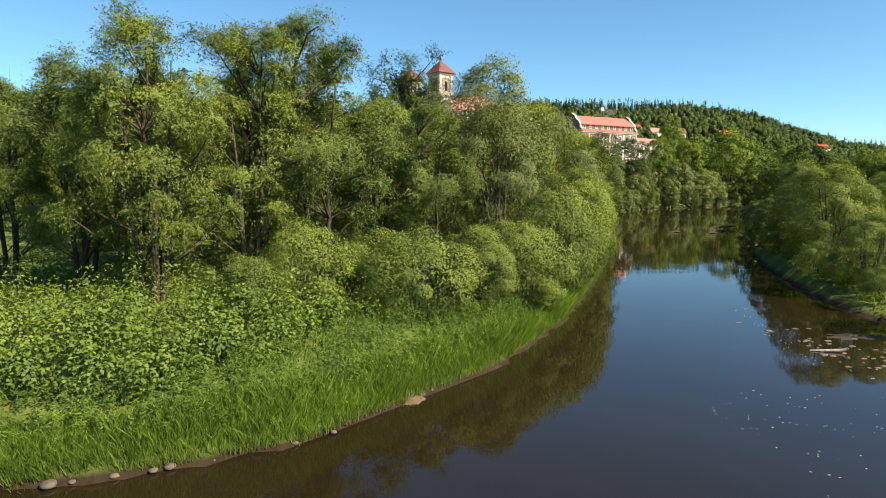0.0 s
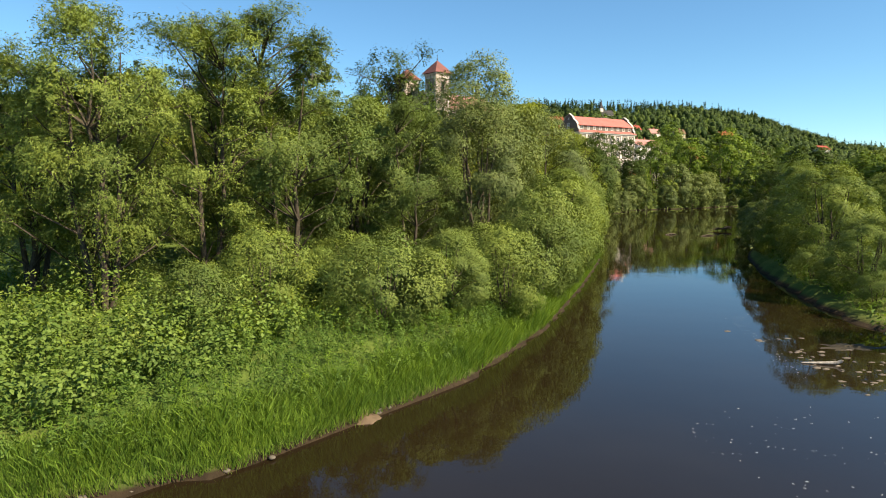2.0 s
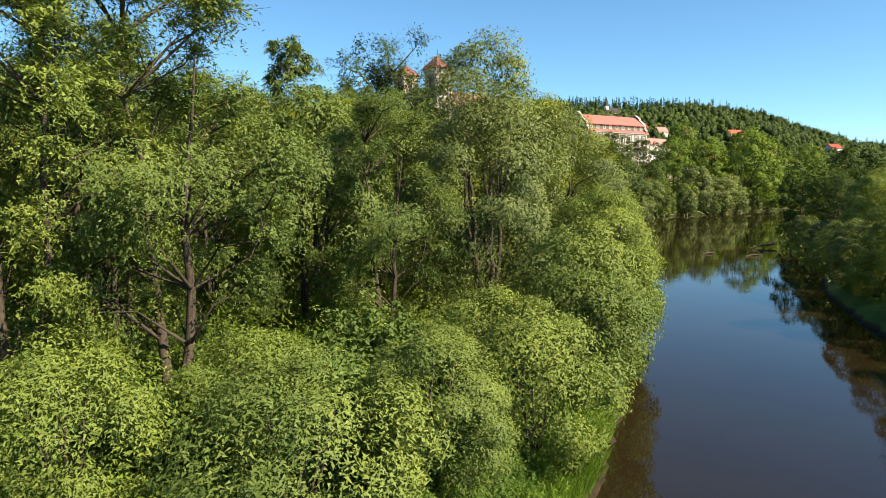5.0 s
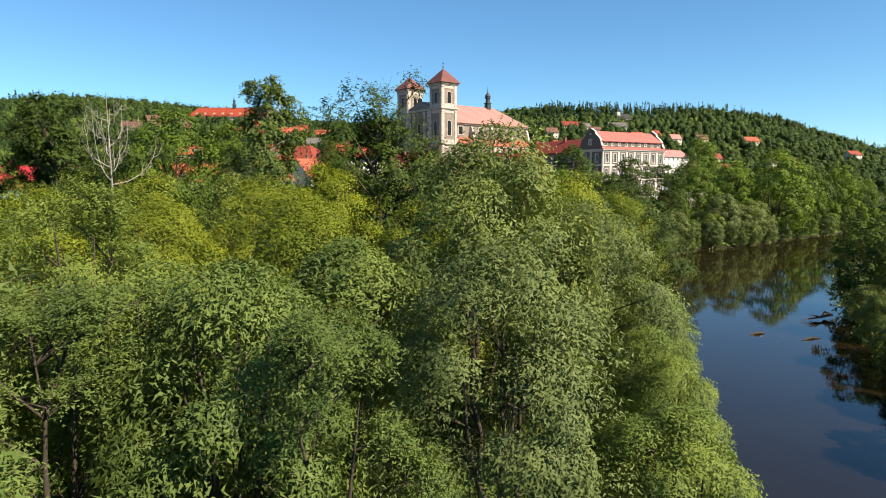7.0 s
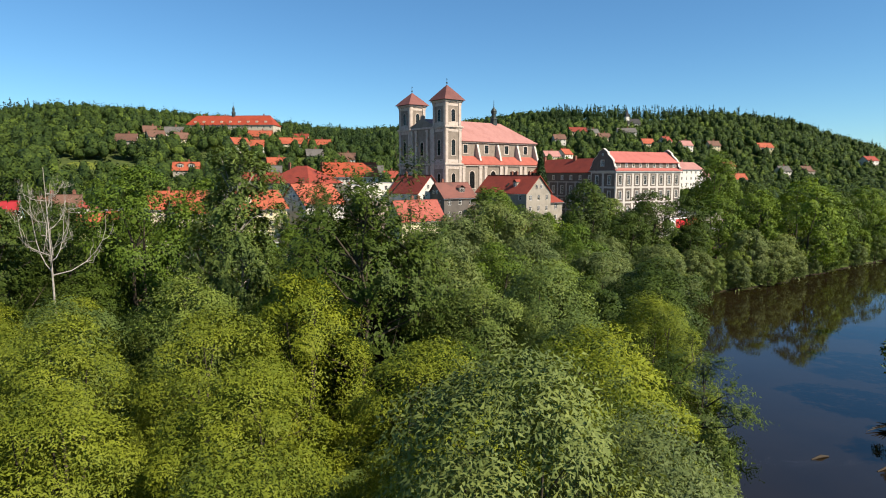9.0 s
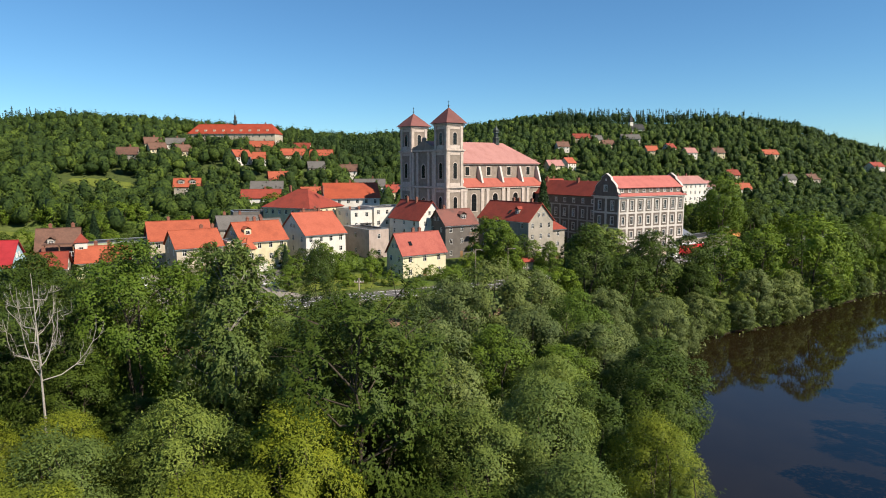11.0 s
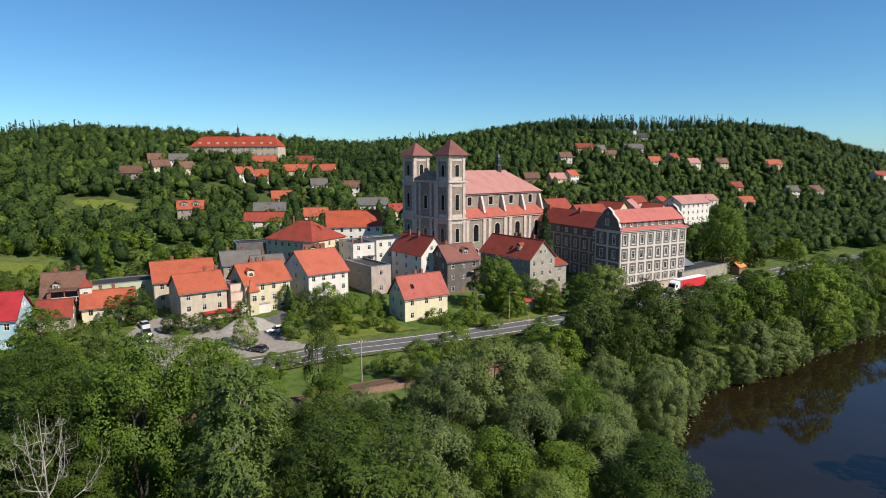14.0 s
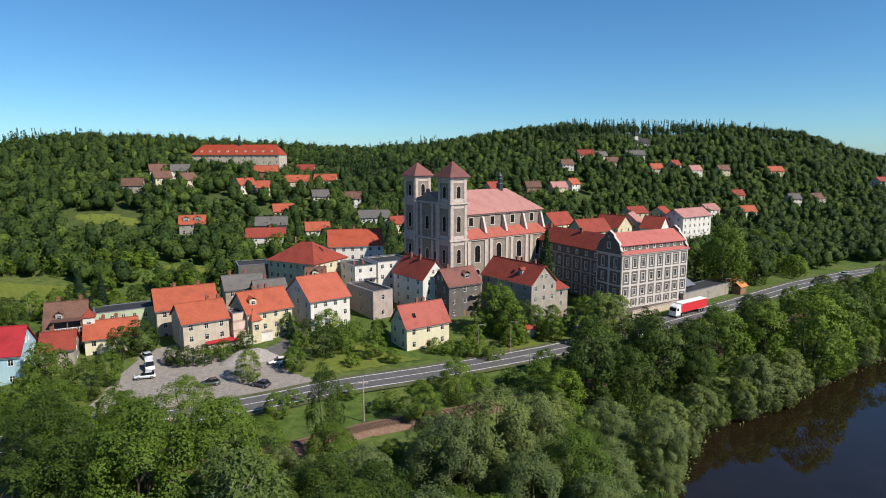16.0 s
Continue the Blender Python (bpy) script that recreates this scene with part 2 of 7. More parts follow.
def seg_dist(px, py, line, closed):
    """Distance from points to a polyline, and on which side they lie (+ left of its way)."""
    best, side = np.full(px.shape, 1e9), np.zeros(px.shape)
    pairs = list(zip(line, np.roll(line, -1, 0))) if closed else list(zip(line[:-1], line[1:]))
    for (ax, ay), (bx, by) in pairs:
        dx, dy = bx - ax, by - ay
        f = np.clip(((px - ax) * dx + (py - ay) * dy) / (dx * dx + dy * dy), 0, 1)
        d = np.hypot(px - ax - f * dx, py - ay - f * dy)
        near = d < best
        best = np.where(near, d, best)
        side = np.where(near, np.sign(dx * (py - ay) - dy * (px - ax)), side)
    return best, side


def in_river(px, py):
    inside = np.zeros(px.shape, bool)
    for (ax, ay), (bx, by) in zip(RIVER, np.roll(RIVER, -1, 0)):
        if ay == by:
            continue
        hit = ((ay > py) != (by > py)) & (px < (bx - ax) * (py - ay) / (by - ay) + ax)
        inside ^= hit
    return inside


def waves(x, y, s, k=0.0):
    return np.sin(x / s + 1.3 * np.sin(y / s * 0.7 + k) + k) * np.cos(y / s * 1.1 + 0.8 * np.sin(x / s * 0.6) + 2 * k)


RIDGE_A = [-3.0, -0.80, -0.64, -0.52, -0.42, -0.28, -0.17, -0.10, 0.0, 0.11, 0.2, 0.27, 0.39, 0.48, 0.57, 0.62, 0.67, 0.73, 0.9, 1.4, 3.0]
RIDGE_Z = [51, 57, 55, 59, 59, 57, 54, 51, 56, 67, 72, 73, 71, 71, 66, 56, 48, 39, 30, 22, 18]


def ground_z(x, y):
    """Height of the ground (arrays or numbers)."""
    px, py = np.atleast_1d(np.asarray(x, float)), np.atleast_1d(np.asarray(y, float))
    dr, side = seg_dist(px, py, ROADLINE, False)
    d = dr * side
    bend = np.interp(px / np.maximum(py + 10, 60), [0.05, 0.2, 0.45, 0.7], [1.0, 1.1, 1.35, 1.4])
    wet, _ = seg_dist(px, py, RIVER, True)
    inside = in_river(px, py)
    # valley side above the road
    ridge = np.interp(px / np.maximum(py + 10, 60), RIDGE_A, RIDGE_Z)
    hill = np.where(d > 60, 60 + (d - 60) * bend, d)
    up = np.interp(hill, [0, 6, 20, 40, 80, 105, 150, 200, 250, 310, 350, 420, 700, 1500, 4000], [6.2, 6.3, 6.9, 7.9, 9.9, 11.5, 20, 35, 45, 57, 60, 54, 20, -10, -30])
    high = np.clip((hill - 90) / 230, 0, 1)
    up = up + (ridge - 60) * high * np.where(up > 0, 1, 0) * np.clip((700 - hill) / 200, 0, 1) + 1.6 * high * waves(px, py, 37.0)
    # flood plain below it
    down = np.interp(-d, [0, 7, 11, 16, 19, 23, 26, 33, 45, 80, 400], [6.2, 6.1, 5.3, 5.3, 5.5, 5.5, 5.2, 3.6, 2.4, 2.0, 2.0])
    down = down + 0.25 * waves(px, py, 6.0) * np.clip((-d - 28) / 10, 0, 1)
    z = np.where(d > 0, up, down)
    right = (px - py * 0.55 > 6) & (d < 0) & ~inside
    z = np.where(right & (wet > 30), np.maximum(z, 2.0 + 0.02 * np.clip(wet - 30, 0, 400)), z)
    # banks
    bank = np.interp(wet, [0, 0.12, 0.5, 1.8, 5, 9], [0.10, 0.34, 0.7, 1.1, 1.6, 2.0]) + 0.10 * waves(px, py, 1.7)* np.clip(wet, 0, 1)
    under = np.maximum(np.clip((py - 48) / 14, 0, 1), np.clip((px - 15 - 0.45 * py) / 4, 0, 1))
    bank = bank - 2.0 * np.exp(-wet / 2.8) * under
    w = np.clip((wet - 5) / 14, 0, 1)
    land = bank * (1 - w) + np.maximum(z, 1.7) * w
    land = np.where(d > -14, np.maximum(land, z), land)
    bed = -np.interp(wet, [0, 1.5, 4, 9], [0.3, 0.5, 0.9, 1.6])
    out = np.where(inside, bed, land)
    return out if np.ndim(x) else float(out[0])


def build_ground():
    def axis(fine0, fine1, mid0, mid1, step0, step1, end):
        a = list(np.arange(fine0, fine1, step0))
        left, v = [], fine0
        while v > mid0:
            v -= step1
            left.append(v)
        right, u = list(np.arange(fine1, mid1, step1)), mid1
        s = step1
        while u < end:
            right.append(u)
            s *= 1.3
            u += s
        s, w = step1, left[-1]
        while w > -end:
            s *= 1.3
            w -= s
            left.append(w)
        return np.array(left[::-1] + a + right)
    xs = axis(-24, 52, -180, 270, 0.9, 4.0, 3600)
    ys = axis(-4, 62, -60, 560, 0.9, 4.0, 3600)
    gx, gy = np.meshgrid(xs, ys)
    z = ground_z(gx.ravel(), gy.ravel())
    verts = np.stack([gx.ravel(), gy.ravel(), z], 1)
    nx, ny = len(xs), len(ys)
    i, j = np.meshgrid(np.arange(nx - 1), np.arange(ny - 1))
    a = (j * nx + i).ravel()
    faces = np.stack([a, a + 1, a + 1 + nx, a + nx], 1)
    me = raw_mesh("ground", verts, faces, 4)
    return tagged(part("ground", me, M_GROUND, smooth=True), "grassy valley floor rising to wooded hills", "ground", kind="structure")


build_ground()
bm = bmesh.new()
ring = [bm.verts.new((x, y, 0)) for x, y in ((-520, -260), (520, -260), (520, 330), (-520, 330))]
bm.faces.new(ring)
tagged(part("water", bm, M_WATER), "calm dark river reflecting sky and trees", "river", kind="structure")

# trees and plants
def tube(verts, faces, pts, radii, sides=6):
    """Adds a tapered tube along pts to lists of verts and quads."""
    base = len(verts)
    pts = [Vector(p) for p in pts]
    for n, (p, r) in enumerate(zip(pts, radii)):
        ahead = (pts[min(n + 1, len(pts) - 1)] - pts[max(n - 1, 0)]).normalized()
        u = ahead.orthogonal().normalized()
        v = ahead.cross(u)
        for k in range(sides):
            a = 2 * math.pi * k / sides
            verts.append(tuple(p + (u * math.cos(a) + v * math.sin(a)) * r))
    for n in range(len(pts) - 1):
        for k in range(sides):
            a, b = base + n * sides + k, base + n * sides + (k + 1) % sides
            faces.append((a, b, b + sides, a + sides))


def leaf_arrays(at, out, length, width, rng, droop=0.2, flat=0.5, quad=False, soft=0.0):
    """Leaf blades (slim triangles, or folded diamonds) at points, facing roughly along out."""
    n = len(at)
    rnd = rng.normal(size=(n, 3))
    nor = out * flat + rnd * (1 - flat) * 0.9 + np.array([0, 0, 0.25])
    nor /= np.linalg.norm(nor, axis=1, keepdims=True) + 1e-9
    along = rng.normal(size=(n, 3)) + out * 0.5
    along[:, 2] -= droop * 1.5
    along -= nor * (along * nor).sum(1, keepdims=True)
    along /= np.linalg.norm(along, axis=1, keepdims=True) + 1e-9
    across = np.cross(nor, along)
    ln = (length * rng.uniform(0.65, 1.3, (n, 1)))
    wd = (width * rng.uniform(0.7, 1.25, (n, 1)))
    if quad:
        a = at - along * ln * 0.5
        c = at + along * ln * 0.5 - nor * ln * 0.08
        b = at + across * wd * 0.5 - along * ln * 0.08 + nor * ln * 0.06
        d = at - across * wd * 0.5 - along * ln * 0.08 + nor * ln * 0.06
        return np.stack([a, b, c, d], 1).reshape(-1, 3), np.repeat(nor, 4, 0)
    skew = rng.uniform(-0.3, 0.3, (n, 1))
    a = at - along * ln * 0.42 + across * wd * 0.45
    b = at - along * ln * (0.42 + skew) - across * wd * 0.45
    c = at + along * ln * 0.62
    unit = out / (np.linalg.norm(out, axis=1, keepdims=True) + 1e-9)
    shade = unit * soft + nor * (1 - soft)
    shade /= np.linalg.norm(shade, axis=1, keepdims=True) + 1e-9
    return np.stack([a, b, c], 1).reshape(-1, 3), np.repeat(shade, 3, 0)


def leaves_mesh(name, at, out, length, width, rng, droop=0.2, flat=0.5, quad=False, soft=0.0):
    verts, nor = leaf_arrays(at, out, length, width, rng, droop, flat, quad, soft)
    k = 4 if quad else 3
    return raw_mesh(name, verts, np.arange(len(verts)).reshape(-1, k), k, nor if soft else None)


def crown_points(rng, height, radius, low, clumps, clump_r, twigs, leaves, shape, droop, lean=(0, 0), spread=1.0, shell=0.25, tight=1.0):
    """Clump centres in an uneven envelope, twigs round them, and leaf places along the twigs."""
    lobes = rng.uniform(0, 2 * math.pi, 4)
    cents = []
    while len(cents) < clumps:
        u = rng.uniform(0, 1) ** 0.85
        ang = rng.uniform(0, 2 * math.pi)
        env = shape(u) * (1 + 0.22 * math.sin(2 * ang + lobes[0] + 3 * u) + 0.16 * math.sin(3 * ang + lobes[1] - 4 * u))
        f = rng.uniform(shell, 1.0) ** 0.6
        r = radius * env * f
        cents.append((r * math.cos(ang) + lean[0] * u, r * math.sin(ang) + lean[1] * u, low + (height - low) * u - clump_r * 0.4))
    cents = np.array(cents)
    mid = np.stack([lean[0] * 0.5 + 0 * cents[:, 0], lean[1] * 0.5 + 0 * cents[:, 0], low + (cents[:, 2] - low) * 0.7], 1)
    outdir = cents - mid
    outdir /= np.linalg.norm(outdir, axis=1, keepdims=True) + 1e-9
    size = clump_r * rng.uniform(0.65, 1.35, clumps)
    n = clumps * twigs
    ci = np.repeat(np.arange(clumps), twigs)
    d = rng.normal(size=(n, 3)) + outdir[ci] * 0.7
    d[:, 2] += 0.25
    d /= np.linalg.norm(d, axis=1, keepdims=True)
    start = cents[ci] + d * size[ci, None] * rng.uniform(0.0, 0.55, (n, 1)) * tight * np.array([spread, spread, 0.85])
    tl = size[ci, None] * rng.uniform(0.35, 0.85, (n, 1)) * tight
    s = np.linspace(0.1, 1.0, leaves)[None, :, None] + rng.uniform(-0.06, 0.06, (n, leaves, 1))
    pts = start[:, None] + d[:, None] * tl[:, None] * s
    pts[:, :, 2] -= (droop * tl * s[:, :, 0] ** 2)
    jit = rng.normal(scale=0.05 * clump_r, size=pts.shape)
    heart = np.array([lean[0] * 0.5, lean[1] * 0.5, low + (height - low) * 0.42])
    rad = pts - heart
    rad /= np.linalg.norm(rad, axis=2, keepdims=True) + 1e-9
    out = d[:, None] * 0.35 + outdir[ci][:, None] * 0.25 + rad * 0.65
    return cents, size, (pts + jit).reshape(-1, 3), out.reshape(-1, 3)


def lobed_points(rng, height, radius, low, lobes, lobe_r, per, shape, lean=(0, 0)):
    """Billowing crown: round lobes set over an uneven envelope, leaves on the outside of each lobe."""
    k = np.arange(lobes)
    u = np.clip((k + 0.5) / lobes + rng.normal(scale=0.03, size=lobes), 0.01, 0.99)
    ang = k * 2.39996 + rng.normal(scale=0.35, size=lobes)
    ph = rng.uniform(0, 6.28, 3)
    env = np.array([shape(a) for a in u]) * (1 + 0.15 * np.sin(2 * ang + ph[0] + 3 * u) + 0.1 * np.sin(3 * ang + ph[1] - 4 * u))
    size = lobe_r * rng.uniform(0.65, 1.4, lobes)
    r = np.maximum(radius * env - size * 0.55, 0.1 * radius) * rng.uniform(0.82, 1.08, lobes)
    cents = np.stack([r * np.cos(ang) + lean[0] * u, r * np.sin(ang) + lean[1] * u, low + (height - low - lobe_r) * u + lobe_r * 0.4], 1)
    heart = np.array([lean[0] * 0.5, lean[1] * 0.5, low + (height - low) * 0.4])
    outdir = cents - heart
    outdir[:, 2] *= radius * 2 / max(height - low, 0.1)
    outdir /= np.linalg.norm(outdir, axis=1, keepdims=True) + 1e-9
    ci = np.repeat(np.arange(lobes), per)
    v = rng.normal(size=(lobes * per, 3)) * 0.75 + outdir[ci] * 0.75 + np.array([0, 0, 0.3])
    v /= np.linalg.norm(v, axis=1, keepdims=True) + 1e-9
    tuft = 1 + 0.16 * np.sin(7 * v[:, 0] + ci) * np.sin(6 * v[:, 1] + 2 * ci) * np.sin(7 * v[:, 2])
    pts = cents[ci] + v * (size[ci] * tuft * rng.uniform(0.72, 1.12, lobes * per))[:, None] * np.array([1.0, 1.0, 0.85])
    return cents, size, pts, v * 0.75 + outdir[ci] * 0.35


def make_tree(name, leaf, label, seed, height=12.0, radius=3.6, low=1.6, stems=3, clumps=44, clump_r=1.25, twigs=34, leaves=10,
              size=(0.22, 0.09), shape=None, droop=0.35, trunk_r=0.16, bark_mat=None, flat=0.45, lean=(0, 0), category="tree", limbs=1.0, core=40, shell=0.25, tight=1.0, soft=0.6, lobed=0):
    rng = np.random.default_rng(seed)
    shape = shape or (lambda u: 0.42 + 0.75 * math.sin(math.pi * min(1, u * 0.92 + 0.05)) ** 0.8 - 0.35 * u)
    if lobed:
        cents, csize, pts, out = lobed_points(rng, height, radius, low, clumps, clump_r, lobed, shape, lean)
    else:
        cents, csize, pts, out = crown_points(rng, height, radius, low, clumps, clump_r, twigs, leaves, shape, droop, lean, 1.0, shell, tight)
    tree = tagged(empty(name), label, category)
    fill = np.repeat(cents, core, 0) + np.clip(rng.normal(size=(clumps * core, 3)), -1.7, 1.7) * np.repeat(csize, core)[:, None] * 0.34
    heart = np.array([lean[0] * 0.5, lean[1] * 0.5, low + (height - low) * 0.42])
    v1, n1 = leaf_arrays(pts, out, size[0], size[1], rng, droop, flat, soft=soft)
    v2, n2 = leaf_arrays(fill, fill - heart, size[0] * 1.2, size[0] * 0.7, rng, droop, 0.2, soft=soft)
    verts = np.concatenate([v1, v2])
    crown = raw_mesh("crown", verts, np.arange(len(verts)).reshape(-1, 3), 3, np.concatenate([n1, n2]))
    part("crown", crown, LEAF[leaf], tree)
    verts, faces = [], []
    tops = []
    for s in range(stems):
        a = 2 * math.pi * s / stems + rng.uniform(-0.5, 0.5)
        foot = Vector((0.12 * stems * math.cos(a) * trunk_r * 4, 0.12 * stems * math.sin(a) * trunk_r * 4, -0.3))
        top = Vector((radius * 0.33 * math.cos(a) * (stems > 1) + lean[0] * 0.7, radius * 0.33 * math.sin(a) * (stems > 1) + lean[1] * 0.7, height * rng.uniform(0.72, 0.88)))
        line = []
        for k in range(7):
            f = k / 6
            p = foot.lerp(top, f)
            p += Vector((rng.normal(), rng.normal(), 0)) * 0.05 * height * f * (1 - f)
            line.append(p)
        tube(verts, faces, line, [trunk_r * (1 - 0.85 * k / 6) for k in range(7)], 7)
        tops.append(line)
    for c, cs in zip(cents, csize):
        if rng.uniform() > limbs:
            continue
        c = Vector(c)
        line = min(tops, key=lambda l: (l[4] - c).length)
        start = max(line[1:], key=lambda p: -abs(p.z - (c.z - (c - p).xy.length * 0.8)))
        if not lobed and c.z < start.z + 0.45 * (c - start).xy.length:
            continue
        mid = start.lerp(c, 0.55) + Vector((rng.normal(), rng.normal(), rng.normal() + 0.5)) * 0.12 * (c - start).length
        r = trunk_r * 0.38 * min(1.0, 0.35 + (c - start).length / 6)
        tube(verts, faces, [start, mid, c + (c - mid) * 0.3], [r, r * 0.6, r * 0.15], 5)
        for t in range(2):
            e = c + Vector(rng.normal(size=3)) * cs * 0.55
            tube(verts, faces, [mid.lerp(c, 0.6), e], [r * 0.3, r * 0.08], 3)
    part("trunk", raw_mesh("trunk", verts, faces, 4), bark_mat or M_BARK, tree, smooth=True)
    return tree


def bare_tree(name, label, seed, height=13.0):
    """A dead tree: forked pale limbs without leaves."""
    rng = np.random.default_rng(seed)
    tree = tagged(empty(name), label, "tree")
    verts, faces = [], []

    def limb(start, out, rise, r, twigs):
        """One limb that leaves sideways and then turns upwards."""
        line, bend = [], Vector(rng.normal(size=3)) * 0.12
        for k in range(7):
            f = k / 6
            line.append(start + out * (1 - (1 - f) ** 2.2) + Vector((0, 0, rise * f ** 1.5)) + bend * math.sin(3 * math.pi * f) * 0.8)
        tube(verts, faces, line, [r * (1 - 0.13 * k) for k in range(7)], 6 if twigs > 2 else 4)
        for k in range(twigs):
            m = int(rng.integers(2, 6))
            side = Vector((rng.normal(), rng.normal(), 0)).normalized()
            size = max(out.length, rise) * rng.uniform(0.22, 0.42)
            limb(line[m], (side + out.normalized() * 0.7) * size * 0.45, size, r * 0.45, twigs - 2 if twigs > 3 else 0)

    leader = [Vector((0.25 * math.sin(2.1 * f + 0.5), 0.2 * math.sin(3.3 * f), -0.3 + (height + 0.3) * f)) for f in np.linspace(0, 1, 12)]
    tube(verts, faces, leader, [0.17 * (1 - 0.88 * f) for f in np.linspace(0, 1, 12)], 8)
    for k in range(14):
        f = 0.58 + 0.32 * (k / 13) ** 1.2
        a = 2.4 * k + rng.uniform(-0.4, 0.4)
        reach = rng.uniform(2.2, 3.9) * (1.5 - f) * (1.0 if k % 3 else 1.25)
        foot = leader[int(f * 11)].lerp(leader[int(f * 11) + 1], f * 11 % 1)
        limb(foot, Vector((math.cos(a), math.sin(a), 0)) * reach, height * (0.97 - f) * rng.uniform(0.45, 0.95), 0.066 * (1.45 - f), 5)
    part("trunk", raw_mesh("trunk", verts, faces, 4), M_DEADWOOD, tree, smooth=True)
    return tree


def conifer(name, label, seed, height=14.0, radius=2.6):
    rng = np.random.default_rng(seed)
    tree = tagged(empty(name), label, "tree")
    n = 5200
    u = rng.uniform(0, 1, n) ** 1.3
    tier = np.floor(u * 16) / 16
    r = radius * (1 - tier) * rng.uniform(0.25, 1.0, n) ** 0.7 * (1.0 - 0.3 * (u * 16 % 1))
    a = rng.uniform(0, 2 * math.pi, n)
    pts = np.stack([r * np.cos(a), r * np.sin(a), 0.8 + (height - 0.8) * u - 0.18 * r], 1)
    out = np.stack([np.cos(a), np.sin(a), 0.4 + 0 * a], 1)
    part("crown", leaves_mesh("crown", pts, out, 1.05, 0.42, rng, 0.4, 0.6), LEAF["conifer"], tree)
    verts, faces = [], []
    tube(verts, faces, [(0, 0, -0.3), (0, 0, height * 0.5), (0, 0, height * 0.97)], [0.2, 0.12, 0.02], 7)
    part("trunk", raw_mesh("trunk", verts, faces, 4), M_BARK, tree)
    return tree


def broad_shape(u):
    return max(0.12, (1 - (2 * u - 0.85) ** 2 * 0.72)) ** 0.5 if u < 0.95 else 0.4


def dome_shape(u):
    return 0.72 + 0.28 * u / 0.4 if u < 0.4 else max(0.1, 1 - ((u - 0.4) / 0.62) ** 2.2) ** 0.5


def column_shape(u):
    return 0.55 + 0.6 * math.sin(math.pi * min(1, 0.12 + 0.86 * u))


# nearest trees, of fine leaves
ROUND = dict(flat=0.6, soft=0.6, limbs=0.3, core=40)
FINE = {
    "willow_a": make_tree("willow_tree", "willow", "tall multi-stemmed willow with narrow grey-green leaves", 11, 13.5, 3.7, 3.0, 4, 66, 1.3, 44, 17, (0.125, 0.052), None, 0.5, flat=0.55, core=120, soft=0.4, tight=0.82),
    "willow_b": make_tree("willow_tree", "willow", "slender upright willow with feathery light green crown", 12, 13.5, 3.0, 1.6, 2, 60, 1.2, 44, 17, (0.125, 0.052), column_shape, 0.45, flat=0.55, core=120, soft=0.4, tight=0.82),
    "willow_c": make_tree("willow_tree", "silver", "rounded silvery willow leaning over the water", 13, 11.0, 4.3, 0.3, 5, 56, 1.4, 0, 0, (0.19, 0.088), broad_shape, 0.4, lobed=640, **ROUND),
    "willow_d": make_tree("willow_tree", "willow", "bushy willow with bright green leaves down to the ground", 14, 9.0, 3.7, 0.1, 5, 48, 1.25, 0, 0, (0.185, 0.085), dome_shape, 0.4, lobed=600, **ROUND),
}
FINE["willow_e"] = make_tree("willow_bush", "willow", "low willow bush on the grassy bank", 15, 5.0, 2.7, 0.1, 5, 32, 0.95, 0, 0, (0.155, 0.075), dome_shape, 0.35, 0.06, category="bush", lobed=400, **ROUND)
# trees of the middle distance
MID = {
    "willow": make_tree("willow_tree", "willow", "grey-green willow on the river flats", 21, 12.0, 3.9, 0.4, 4, 46, 1.5, 0, 0, (0.23, 0.11), broad_shape, 0.45, lobed=520, **ROUND),
    "yellow": make_tree("box_elder_tree", "yellow", "box elder with yellow-green spring foliage", 23, 13.0, 4.3, 0.6, 3, 52, 1.5, 0, 0, (0.19, 0.10), broad_shape, 0.3, lobed=620, **ROUND),
    "darkm": make_tree("alder_tree", "dark", "dense dark green alder on the flats", 25, 14.0, 4.0, 1.0, 2, 58, 1.35, 36, 10, (0.22, 0.12), column_shape, 0.2, 0.22, core=24, flat=0.72),
    "sparse": make_tree("poplar_tree", "dark", "tall thin dark poplar with gaps in its crown", 35, 20.0, 2.9, 4.0, 1, 64, 1.15, 30, 8, (0.32, 0.17), column_shape, 0.2, 0.2, core=24, flat=0.6),
    "birch": make_tree("birch_tree", "willow", "tall birch with fine hanging branches", 26, 19.0, 2.5, 3.0, 1, 80, 1.2, 30, 8, (0.34, 0.17), column_shape, 0.9, 0.2, M_BIRCH, core=30, flat=0.6),
}
